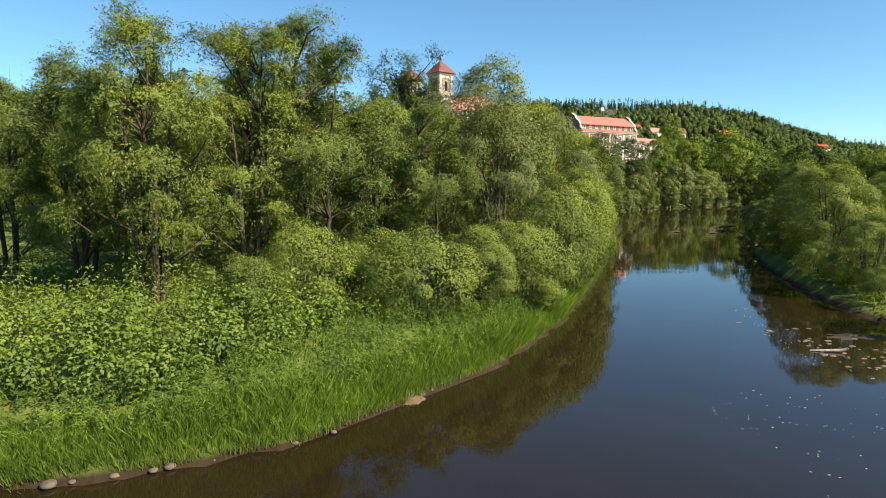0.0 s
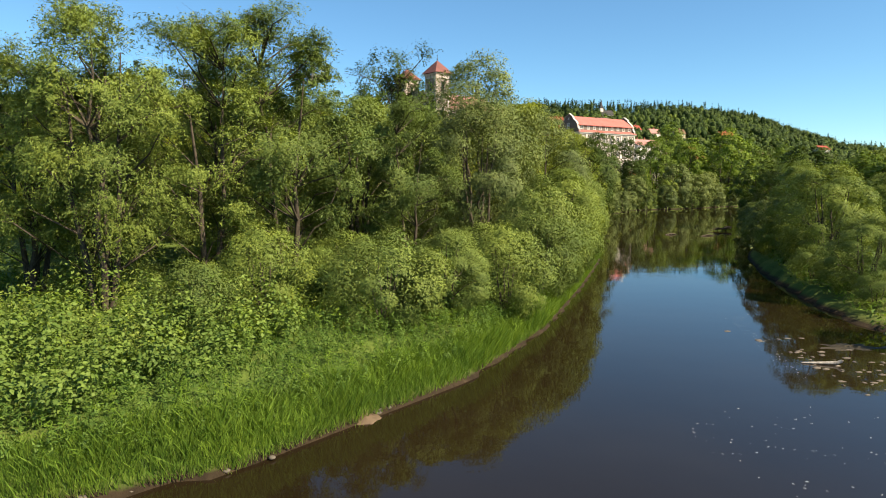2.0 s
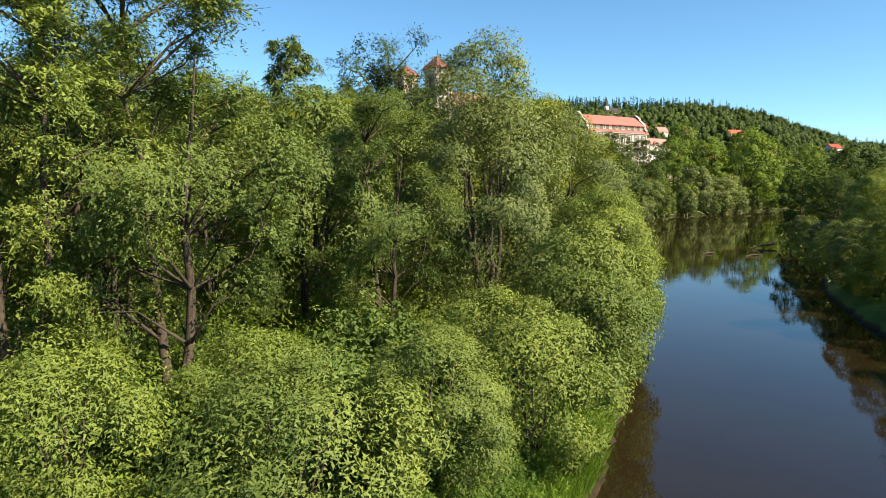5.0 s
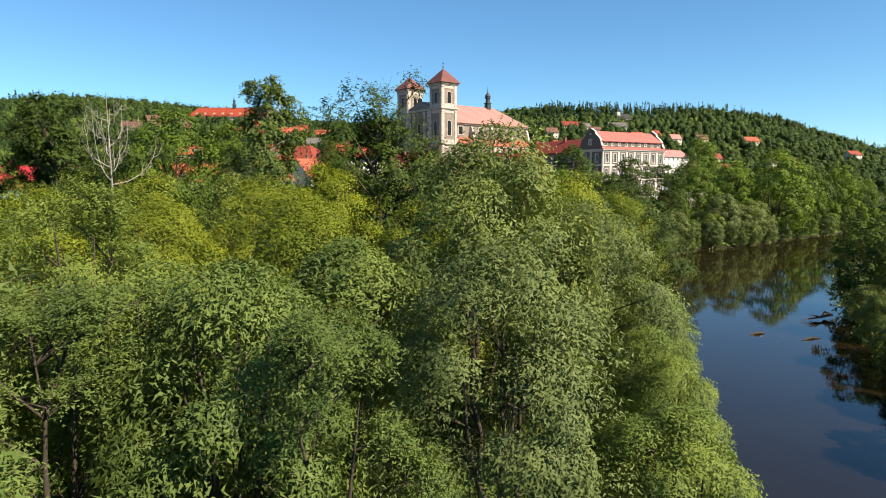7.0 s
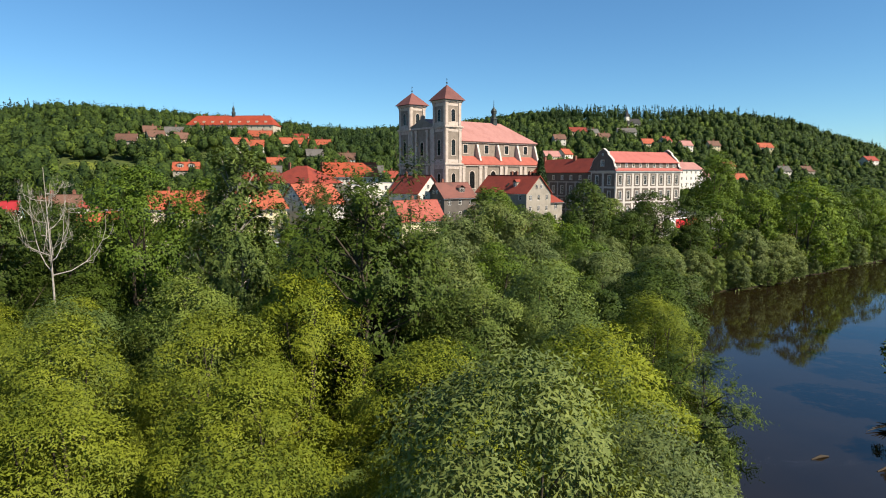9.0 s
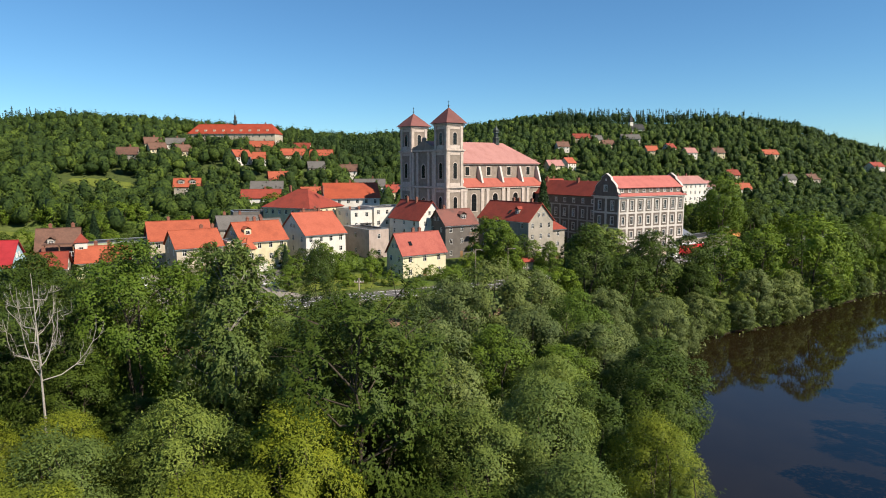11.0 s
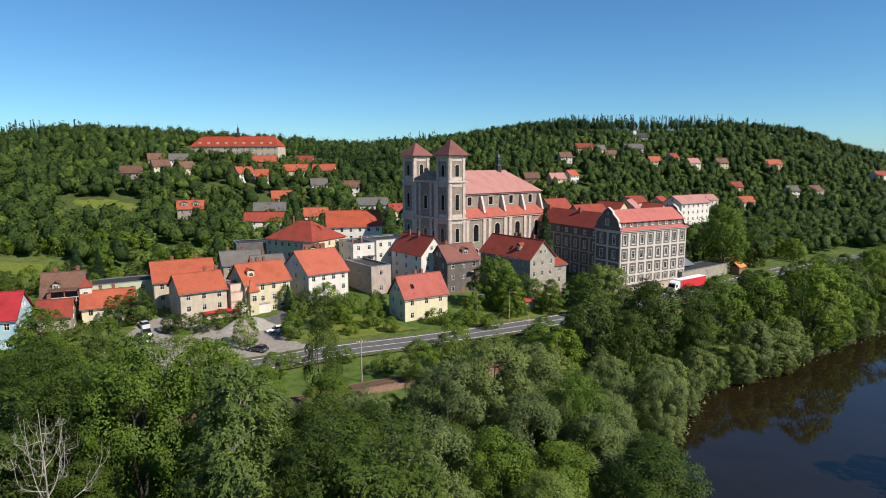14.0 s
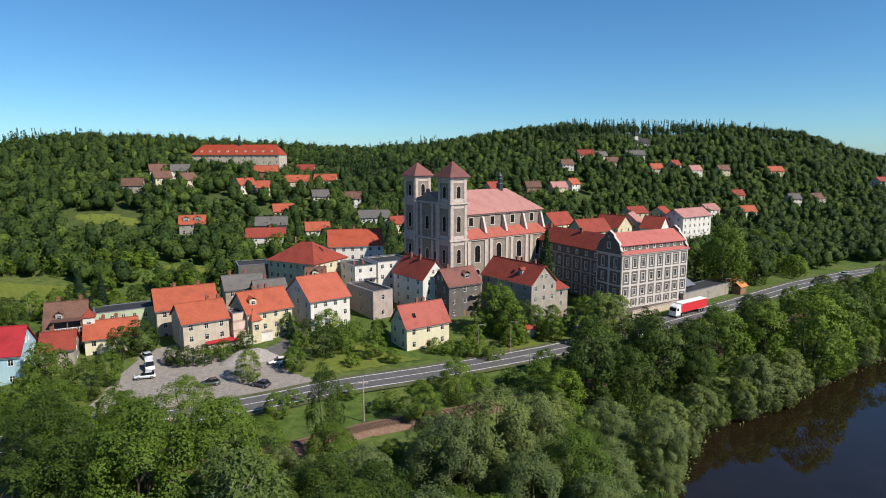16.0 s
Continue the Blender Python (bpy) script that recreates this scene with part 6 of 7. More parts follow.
def church():
    base = 10.0
    top = tagged(empty("church", (2.85, 230.0, base), math.degrees(math.atan2(0.6, 0.8))), "baroque sandstone church with two square towers and a red roof", "church")
    hf, off = 3.3, 9.55
    c1, c2, c3 = 16.9, 28.6, 36.6

    def cornice(bm, x0, x1, y0, y1, z, big=0.35):
        box(bm, x0 - big * 0.5, x1 + big * 0.5, y0 - big * 0.5, y1 + big * 0.5, z - 0.5, z - 0.15)
        box(bm, x0 - big, x1 + big, y0 - big, y1 + big, z - 0.15, z + 0.2)
        box(bm, x0 - big * 0.4, x1 + big * 0.4, y0 - big * 0.4, y1 + big * 0.4, z + 0.2, z + 0.4)

    for sgn, apex in ((-1, 42.0), (1, 41.4)):
        cy = sgn * off
        tower = tagged(empty("tower"), "square bell tower with pilasters and a pyramid roof")
        tower.parent = top
        for z0, z1, k in ((0, c1, 0.0), (c1, c2, 0.08), (c2, c3, 0.16)):
            bm = bmesh.new()
            h = hf - k
            x0, x1, y0, y1 = hf - h, hf + h, cy - h, cy + h
            for o, u in (((x0, y0), (1, 0)), ((x1, y0), (0, 1)), ((x1, y1), (-1, 0)), ((x0, y1), (0, -1))):
                w = 2 * h
                if z1 == c1:
                    ops = [(w / 2, 4.2, 1.5, 2.4), (w / 2, 11.8, 1.5, 4.4)]
                elif z1 == c2:
                    ops = [(w / 2, 22.2, 1.5, 5.0)]
                else:
                    ops = [(w / 2, 32.2, 1.5, 3.8)]
                wall_panel(bm, o, u, w, z0, z1, ops)
                for p in ops:
                    add_window(top, o, u, p, True, M_STONE)
                n = (u[1], -u[0])
                for a, b in ((0.0, 1.0), (w - 1.0, w)):
                    q = [(o[0] + u[0] * s + n[0] * t, o[1] + u[1] * s + n[1] * t) for s in (a, b) for t in (-0.05, 0.2)]
                    trim = bmesh.new()
                    box(trim, min(p[0] for p in q), max(p[0] for p in q), min(p[1] for p in q), max(p[1] for p in q), z0 + 0.3, z1 - 1.1)
                    box(trim, min(p[0] for p in q) - 0.08, max(p[0] for p in q) + 0.08, min(p[1] for p in q) - 0.08, max(p[1] for p in q) + 0.08, z1 - 1.1, z1 - 0.5)
                    part("pilaster", trim, M_STONE, tower)
            for o, u in (((x0, y0), (1, 0)), ((x1, y0), (0, 1)), ((x1, y1), (-1, 0)), ((x0, y1), (0, -1))):
                n, w = (u[1], -u[0]), 2 * h
                q = [(o[0] + u[0] * a + n[0] * t, o[1] + u[1] * a + n[1] * t) for a in (1.15, w - 1.15) for t in (-0.05, 0.1)]
                lo, hi = [min(p[k] for p in q) for k in (0, 1)], [max(p[k] for p in q) for k in (0, 1)]
                block("apron", M_STONE, tower, lo[0], hi[0], lo[1], hi[1], z0 + 0.45, z0 + 1.5)
                block("frieze", M_STONE, tower, lo[0], hi[0], lo[1], hi[1], z1 - 1.5, z1 - 0.6)
            bands = bmesh.new()
            cornice(bands, x0, x1, y0, y1, z1, 0.62)
            part("cornice", bands, M_STONE, tower)
            bmesh.ops.remove_doubles(bm, verts=bm.verts, dist=0.001)
            part("wall", bm, M_PANEL, tower)
        bm = bmesh.new()
        e = hf + 0.95
        ring = [(hf - e, cy - e), (hf + e, cy - e), (hf + e, cy + e), (hf - e, cy + e)]
        m = e * 0.655
        ring2 = [(hf - m, cy - m), (hf + m, cy - m), (hf + m, cy + m), (hf - m, cy + m)]
        lo = [bm.verts.new((*p, c3 + 0.35)) for p in ring]
        mid = [bm.verts.new((*p, c3 + 0.35 + (apex - c3) * 0.34)) for p in ring2]
        tip = bm.verts.new((hf, cy, apex))
        bm.faces.new(lo[::-1])
        for k in range(4):
            bm.faces.new((lo[k], lo[(k + 1) % 4], mid[(k + 1) % 4], mid[k]))
            bm.faces.new((mid[k], mid[(k + 1) % 4], tip))
        part("roof", bm, M_TOWER, tower)
        bm = bmesh.new()
        bmesh.ops.create_cone(bm, segments=8, radius1=0.09, radius2=0.04, depth=2.2, cap_ends=True, matrix=Matrix.Translation((hf, cy, apex + 1.0)))
        bmesh.ops.create_uvsphere(bm, u_segments=10, v_segments=6, radius=0.28, matrix=Matrix.Translation((hf, cy, apex + 0.5)))
        box(bm, hf - 0.05, hf + 0.05, cy - 0.4, cy + 0.4, apex + 1.6, apex + 1.72)
        part("finial", bm, M_COPPER, tower)
    # west front between the towers
    y0, y1 = -off + hf, off - hf
    w = y1 - y0
    bm = bmesh.new()
    ops = [(w / 2, 11.6, 1.9, 3.6), (w / 2, 22.0, 1.7, 4.4), (w / 2, 2.2, 2.6, 4.2), (1.9, 11.4, 1.2, 3.0), (w - 1.9, 11.4, 1.2, 3.0)]
    wall_panel(bm, (0.35, y1), (0, -1), w, 0, c2, ops)
    for p in ops:
        add_window(top, (0.35, y1), (0, -1), p, True, M_STONE)
    # curved gable
    prof = [(-w / 2, c2), (-w / 2 + 0.4, c2 + 1.3)] + [(-w / 2 * (1 - k / 8) * 0.92, c2 + 1.3 + 2.4 * (k / 8) ** 1.7) for k in range(1, 8)] + [(-0.8, c2 + 3.9), (0, c2 + 4.4)]
    prof += [(-x, z) for x, z in prof[-2::-1]]
    fr = [bm.verts.new((0.35, y, z)) for y, z in prof]
    bk = [bm.verts.new((1.1, y, z)) for y, z in prof]
    bm.faces.new(fr[::-1])
    bm.faces.new(bk)
    for k in range(len(prof)):
        j = (k + 1) % len(prof)
        bm.faces.new((fr[k], fr[j], bk[j], bk[k]))
    part("west_front", bm, M_PANEL, top, "weathered grey west front with a curved gable")
    for y in (y0 + 0.7, y0 + 3.2, y1 - 3.2, y1 - 0.7):
        for z0, z1 in ((0.3, c1 - 0.5), (c1 + 0.4, c2 - 0.5)):
            trim = bmesh.new()
            box(trim, 0.05, 0.35, y - 0.55, y + 0.55, z0, z1 - 0.7)
            box(trim, -0.02, 0.36, y - 0.65, y + 0.65, z1 - 0.7, z1)
            part("pilaster", trim, M_STONE, top)
    for z in (c1, c2):
        block("cornice", M_STONE, top, -0.15, 0.35, y0, y1, z - 0.3, z + 0.3)
    # nave with lower side aisles
    xn, xe = 2 * hf, 44.2
    hn, ha, ze, zr = 9.3, 12.7, 24.5, 31.9
    bays = [xn + (xe - xn) * (k + 0.5) / 4 for k in range(4)]
    bm, low = bmesh.new(), bmesh.new()
    for sgn in (-1, 1):
        o, u = ((xn, -hn), (1, 0)) if sgn < 0 else ((xe, hn), (-1, 0))
        loc = [x - xn for x in bays]
        ops = [(a, 22.0, 1.7, 2.7) for a in loc]
        wall_panel(bm, o, u, xe - xn, 16.0, ze, ops)
        for p in ops:
            add_window(top, o, u, p, False, M_STONE)
        o = (xn, -ha) if sgn < 0 else (xe, ha)
        ops = [(a, 11.9, 2.2, 5.6) for a in loc] + [(a, 5.8, 2.0, 1.9) for a in loc]
        wall_panel(low, o, u, xe - xn, 0, c1, ops)
        for p in ops:
            add_window(top, o, u, p, True, M_STONE)
        for k in range(5):
            x = xn + (xe - xn) * k / 4
            for dx in ((-1.15, 1.15) if 0 < k < 4 else ((1.0,) if k == 0 else (-1.0,))):
                ya, yb = (-ha - 0.28, -ha + 0.05) if sgn < 0 else (ha - 0.05, ha + 0.28)
                trim = bmesh.new()
                box(trim, x + dx - 0.6, x + dx + 0.6, ya, yb, 0.0, c1 - 1.3)
                box(trim, x + dx - 0.72, x + dx + 0.72, ya - 0.06, yb + 0.06, c1 - 1.3, c1 - 0.6)
                part("pilaster", trim, M_STONE, top)
            # sloping buttress above the aisle roof
            bu = bmesh.new()
            s = sgn
            xb = min(max(x, xn + 0.9), xe - 0.6)
            pr = [(s * hn, 23.6), (s * (hn + 0.7), 23.6), (s * (hn + 1.0), 22.9), (s * (hn + 2.5), 18.2), (s * hn, 18.8)]
            f = [bu.verts.new((xb - 0.4, y, z)) for y, z in pr]
            g = [bu.verts.new((xb + 0.4, y, z)) for y, z in pr]
            bu.faces.new(f)
            bu.faces.new(g[::-1])
            for i in range(5):
                bu.faces.new((f[i], g[i], g[(i + 1) % 5], f[(i + 1) % 5]))
            bmesh.ops.recalc_face_normals(bu, faces=bu.faces)
            part("buttress", bu, M_TRIM, top, "white sloping buttress")
    for zz, hh in ((0.0, ha), (16.0, hn)):
        wall_panel(low if hh == ha else bm, (xe, -hh), (0, 1), 2 * hh, zz, c1 if hh == ha else ze, [])
    part("nave_wall", bm, M_PANEL, top)
    part("aisle_wall", low, M_PANEL, top)
    for s in (-1, 1):
        block("eaves_cornice", M_STONE, top, xn, xe + 0.4, min(s * hn, s * (hn + 0.5)), max(s * hn, s * (hn + 0.5)), ze - 0.45, ze)
        block("eaves_cornice", M_STONE, top, xn, xe + 0.4, min(s * ha, s * (ha + 0.45)), max(s * ha, s * (ha + 0.45)), c1 - 0.55, c1 - 0.1)
    block("plinth", M_PANEL, top, -0.3, xe + 0.3, -ha - 0.35, ha + 0.35, -4.0, 0.4)
    bm = bmesh.new()
    q = xe - 8.5
    ez = ze + 0.05
    slab(bm, [(1.0, -hn - 0.9, ez), (xe + 0.9, -hn - 0.9, ez), (q, 0, zr), (1.0, 0, zr)], 0.25)
    slab(bm, [(xe + 0.9, hn + 0.9, ez), (1.0, hn + 0.9, ez), (1.0, 0, zr), (q, 0, zr)], 0.25)
    slab(bm, [(xe + 0.9, -hn - 0.9, ez), (xe + 0.9, hn + 0.9, ez), (q, 0, zr)], 0.25)
    part("nave_roof", bm, M_TILE_PINK, top, "faded pink-red hipped roof")
    bm = bmesh.new()
    for s in (-1, 1):
        slab(bm, [(xn, s * (ha + 0.7), c1 - 0.05), (xe + 0.5, s * (ha + 0.7), c1 - 0.05), (xe + 0.5, s * hn, 19.7), (xn, s * hn, 19.7)], 0.2)
    part("aisle_roof", bm, tiles("aisle_red_roof", (0.395, 0.113, 0.080), (0.277, 0.071, 0.050), 0.6, 0.3), top)
    # ridge turret
    bm = bmesh.new()
    for r0, r1, z0, z1 in ((1.25, 1.15, zr - 0.9, zr + 1.6), (1.5, 1.3, zr + 1.6, zr + 1.9), (0.8, 0.75, zr + 1.9, zr + 3.5), (1.15, 0.95, zr + 3.5, zr + 3.8), (1.0, 1.1, zr + 3.8, zr + 4.4), (1.1, 0.15, zr + 4.4, zr + 5.8), (0.15, 0.04, zr + 5.8, zr + 8.2)):
        bmesh.ops.create_cone(bm, segments=8, radius1=r0, radius2=r1, depth=z1 - z0, cap_ends=True, matrix=Matrix.Translation((32.6, 0, (z0 + z1) / 2)))
    part("ridge_turret", bm, M_COPPER, top, "dark copper ridge turret")
    return top


church()


# the monastery beside it
def monastery():
    base = 8.2
    length, deep, e = 28.0, 10.6, 16.2
    top = tagged(empty("monastery", (60.7, 206.3, base), math.degrees(math.atan2(0.469, 0.883))), "four-storey grey and white baroque monastery with a red mansard roof", "building")
    n = 8
    step = length / n
    bm = bmesh.new()
    rows = [(13.7, 1.15, 2.7), (9.2, 1.1, 2.3), (4.9, 1.1, 1.9), (1.5, 1.0, 1.5)]
    bands = [e - 0.25, 11.5, 7.0, 3.1, 0.35]
    for o, u, w, k in (((0, 0), (1, 0), length, n), ((length, 0), (0, 1), deep, 2), ((length, deep), (-1, 0), length, n), ((0, deep), (0, -1), deep, 2)):
        ops = []
        for z, ww, hh in rows:
            ops += cols(w, k, ww, hh, z, w / k / 2)
        wall_panel(bm, o, u, w, 0, e, ops)
        for p in ops:
            add_window(top, o, u, p, False, M_TRIM)
        nn = (u[1], -u[0])

        def strip(kind, a, b, z0, z1, out=0.07):
            q = [(o[0] + u[0] * s + nn[0] * t, o[1] + u[1] * s + nn[1] * t) for s in (a, b) for t in (-0.05, out)]
            block(kind, M_TRIM, top, min(p[0] for p in q), max(p[0] for p in q), min(p[1] for p in q), max(p[1] for p in q), z0, z1)
        for z in bands:
            strip("painted_band", 0, w, z - 0.28, z + 0.28, 0.10)
        for j in range(k + 1):
            a = j * w / k
            strip("lesene", max(0, a - 0.42), min(w, a + 0.42), 0.63, e - 0.53)
    part("wall", bm, M_MONGREY, top)
    block("plinth", M_MONGREY, top, -0.15, length + 0.15, -0.15, deep + 0.15, -3.0, 0.1)
    bm = bmesh.new()
    box(bm, -0.5, length + 0.5, -0.5, deep + 0.5, e, e + 0.3)
    part("cornice", bm, M_TRIM, top)
    bm = bmesh.new()
    for s in (0, 1):
        y = -0.6 if s == 0 else deep + 0.6
        yi = 0.9 if s == 0 else deep - 0.9
        slab(bm, [(-0.5, y, e + 0.3), (length + 0.5, y, e + 0.3), (length + 0.5, yi, e + 1.1), (-0.5, yi, e + 1.1)], 0.12)
    part("skirt_roof", bm, M_CORAL, top)
    bm = bmesh.new()
    ops = cols(length - 1.0, 9, 0.8, 1.0, e + 1.95, 1.6)
    wall_panel(bm, (0.5, 0.95), (1, 0), length - 1.0, e + 0.3, e + 2.9, ops)
    wall_panel(bm, (length - 0.5, deep - 0.95), (-1, 0), length - 1.0, e + 0.3, e + 2.9, [])
    part("attic_wall", bm, M_MONGREY, top)
    for p in ops:
        add_window(top, (0.5, 0.95), (1, 0), p, False, M_TRIM)
    bm = bmesh.new()
    zr = e + 6.2
    slab(bm, [(0.2, 0.4, e + 2.75), (length - 0.2, 0.4, e + 2.75), (length - 0.2, deep / 2, zr), (0.2, deep / 2, zr)], 0.2)
    slab(bm, [(length - 0.2, deep - 0.4, e + 2.75), (0.2, deep - 0.4, e + 2.75), (0.2, deep / 2, zr), (length - 0.2, deep / 2, zr)], 0.2)
    part("roof", bm, M_CORAL, top, "faded red pitched roof")
    # stepped and curved end gables
    for x0, x1 in ((-0.25, 0.5), (length - 0.5, length + 0.25)):
        bm = bmesh.new()
        half = [(0.0, e + 0.3), (0.0, e + 1.2), (0.5, e + 1.5), (0.9, e + 2.9), (1.5, e + 3.7), (2.5, e + 4.5), (3.2, e + 5.0), (3.5, e + 5.8), (deep / 2, e + 6.9)]
        prof = half + [(deep - y, z) for y, z in half[-2::-1]]
        f = [bm.verts.new((x0, y, z)) for y, z in prof]
        g = [bm.verts.new((x1, y, z)) for y, z in prof]
        bm.faces.new(f[::-1])
        bm.faces.new(g)
        for i in range(len(prof)):
            j = (i + 1) % len(prof)
            bm.faces.new((f[i], f[j], g[j], g[i]))
        bmesh.ops.recalc_face_normals(bm, faces=bm.faces)
        gab = part("gable", bm, M_MONGREY, top)
        bm = bmesh.new()
        rings = [[bm.verts.new(p) for p in ((x0 - 0.06, y, z), (x1 + 0.06, y, z), (x1 + 0.06, y, z + 0.16), (x0 - 0.06, y, z + 0.16))] for y, z in prof]
        for r0, r1 in zip(rings[:-1], rings[1:]):
            for i in range(4):
                bm.faces.new((r0[i], r1[i], r1[(i + 1) % 4], r0[(i + 1) % 4]))
        bm.faces.new(rings[0])
        bm.faces.new(rings[-1])
        bmesh.ops.recalc_face_normals(bm, faces=bm.faces)
        part("coping", bm, M_TRIM, gab)
    for y in (deep / 2,):
        add_window(top, (-0.25, deep), (0, -1), (deep / 2, e + 2.6, 1.1, 1.7), False, M_TRIM, 0.17)
        add_window(top, (-0.25, deep), (0, -1), (deep / 2, e + 5.2, 0.6, 0.7), False, None, 0.17)
    # dark wing running back towards the church
    wing = tagged(empty("wing"), "shaded grey wing with rows of white-framed windows")
    wing.parent = top
    bm = bmesh.new()
    wl, e2 = 44.0, 16.0
    rows = [(14.4, 0.9, 1.2), (10.4, 1.1, 2.4), (6.0, 1.1, 2.3), (2.0, 1.0, 1.7)]
    ops = []
    for z, ww, hh in rows:
        ops += cols(wl, 10, ww, hh, z, wl / 20)
    o, u = (1.6, deep + wl), (0, -1)
    wall_panel(bm, o, u, wl, 0, e2, ops)
    wall_panel(bm, (1.6, deep + wl), (1, 0), 0.01, 0, e2, [])
    wall_panel(bm, (12.4, deep), (0, 1), wl, 0, e2, [])
    wall_panel(bm, (12.4, deep + wl), (-1, 0), 10.8, 0, e2, [])
    part("wall", bm, M_MONGREY, wing)
    for p in ops:
        add_window(top, o, u, p, False, M_TRIM)
    trim2 = plaster("grey_painted_trim", (0.361, 0.335, 0.301))
    for z in (12.9, 8.2, 3.9):
        block("painted_band", trim2, wing, 1.5, 1.62, deep, deep + wl, z - 0.2, z + 0.2)
    for j in range(11):
        y = deep + wl * j / 10
        block("lesene", trim2, wing, 1.5, 1.6, max(deep, y - 0.3), min(deep + wl, y + 0.3), 0.3, 12.7)
    bm = bmesh.new()
    slab(bm, [(1.0, deep, e2), (1.0, deep + wl, e2), (7.0, deep + wl, e2 + 4.6), (7.0, deep, e2 + 4.6)], 0.2)
    slab(bm, [(13.0, deep + wl, e2), (13.0, deep, e2), (7.0, deep, e2 + 4.6), (7.0, deep + wl, e2 + 4.6)], 0.2)
    part("roof", bm, M_TILE_RED, wing, "red tiled roof of the wing")
    for y in (14.0, 30.0):
        bm = bmesh.new()
        box(bm, 6.0, 6.7, deep + y, deep + y + 1.0, e2 + 3.4, e2 + 5.6)
        part("chimney", bm, M_BRICK, wing)
    return top


monastery()

# road, railway, yard
M_ASPH = plain("worn_asphalt", (0.105, 0.10, 0.096), 0.85, 0.3, 0, 0.3, 0.8)
M_LINE = plain("road_paint", (0.72, 0.72, 0.70), 0.7, 0.3, 0, 0.15, 3.0)
M_GRAVEL = plain("pale_gravel", (0.25, 0.225, 0.195), 0.95, 0.2, 0, 0.35, 1.2)
M_BALLAST = plain("rusty_ballast", (0.20, 0.125, 0.085), 0.95, 0.2, 0, 0.4, 2.0)
M_RAIL = plain("rusty_rail", (0.22, 0.12, 0.075), 0.5, 0.4, 0.6)
M_SLEEPER = plain("timber_sleeper", (0.14, 0.095, 0.07), 0.9, 0.2)
M_LAWN, _nt, _b = shader("mown_lawn", 0.95, 0.15)
_c = ramp(_nt, noisy(_nt, coords(_nt), 0.8, 6.0, 0.7), [(0.3, (0.075, 0.10, 0.014)), (0.7, (0.15, 0.172, 0.032))])
_nt.links.new(_c, _b.inputs["Base Color"])


def smooth_line(line, step):
    pts = [Vector((*p, 0)) for p in line]
    out = []
    for i in range(1, len(pts) - 2):
        p0, p1, p2, p3 = pts[i - 1], pts[i], pts[i + 1], pts[i + 2]
        n = max(1, int((p2 - p1).length / step))
        for k in range(n):
            t = k / n
            out.append(0.5 * ((2 * p1) + (p2 - p0) * t + (2 * p0 - 5 * p1 + 4 * p2 - p3) * t * t + (3 * p1 - p0 - 3 * p2 + p3) * t ** 3))
    return out


def offset_line(line, d):
    out = []
    for i, p in enumerate(line):
        t = (line[min(i + 1, len(line) - 1)] - line[max(i - 1, 0)]).normalized()
        out.append(p + Vector((-t.y, t.x, 0)) * d)
    return out


def ribbon(bm, line, d0, d1, z, thick=0.0):
    a, b = offset_line(line, d0), offset_line(line, d1)
    prev = None
    for p, q in zip(a, b):
        pair = (bm.verts.new((p.x, p.y, z)), bm.verts.new((q.x, q.y, z)))
        if prev:
            bm.faces.new((prev[0], pair[0], pair[1], prev[1]))
        prev = pair


WAY = smooth_line(ROAD, 3.0)
ROAD_Z = 6.46
bm = bmesh.new()
ribbon(bm, WAY, -3.7, 3.7, ROAD_Z)
road = tagged(part("road", bm, M_ASPH), "two-lane asphalt road along the valley", "road", kind="structure")
bm = bmesh.new()
for d0, d1 in ((-5.4, -3.7), (3.7, 5.2)):
    ribbon(bm, WAY, d0, d1, ROAD_Z - 0.03)
tagged(part("pavement", bm, plain("grassy_gravel_verge", (0.10, 0.105, 0.05), 0.95, 0.2, 0, 0.5, 1.0)), "gravel verge beside the road", "verge", kind="structure")
for d in (-3.35, 3.35):
    bm = bmesh.new()
    ribbon(bm, WAY, d - 0.11, d + 0.11, ROAD_Z + 0.006)
    part("edge_line", bm, M_LINE, road, "white painted edge line")
bm = bmesh.new()
ribbon(bm, WAY, -0.09, 0.09, ROAD_Z + 0.006)
part("centre_line", bm, M_LINE, road, "white painted centre line")

TRACK = offset_line(WAY, -20.0)
bm = bmesh.new()
a = [offset_line(TRACK, d) for d in (-3.2, -1.7, 1.7, 3.2)]
prev = None
for p in zip(*a):
    quad = [bm.verts.new((q.x, q.y, z)) for q, z in zip(p, (5.35, 5.95, 5.95, 5.35))]
    if prev:
        for i in range(3):
            bm.faces.new((prev[i], quad[i], quad[i + 1], prev[i + 1]))
    prev = quad
track = tagged(part("railway_track", bm, M_BALLAST), "single railway track on rusty ballast", "railway", kind="structure")
for d in (-0.75, 0.75):
    bm = bmesh.new()
    for zz0, zz1, hw in ((6.07, 6.2, 0.05),):
        lo = [offset_line(TRACK, d - hw), offset_line(TRACK, d + hw)]
        prev = None
        for p, q in zip(*lo):
            ring = [bm.verts.new(t) for t in ((p.x, p.y, zz0), (q.x, q.y, zz0), (q.x, q.y, zz1), (p.x, p.y, zz1))]
            if prev:
                for i in range(4):
                    bm.faces.new((prev[i], ring[i], ring[(i + 1) % 4], prev[(i + 1) % 4]))
            prev = ring
    part("rail", bm, M_RAIL, track)
bm = bmesh.new()
box(bm, -0.13, 0.13, -1.25, 1.25, -0.1, 0.1)
sleeper_me = bpy.data.meshes.new("sleeper")
bm.to_mesh(sleeper_me)
bm.free()
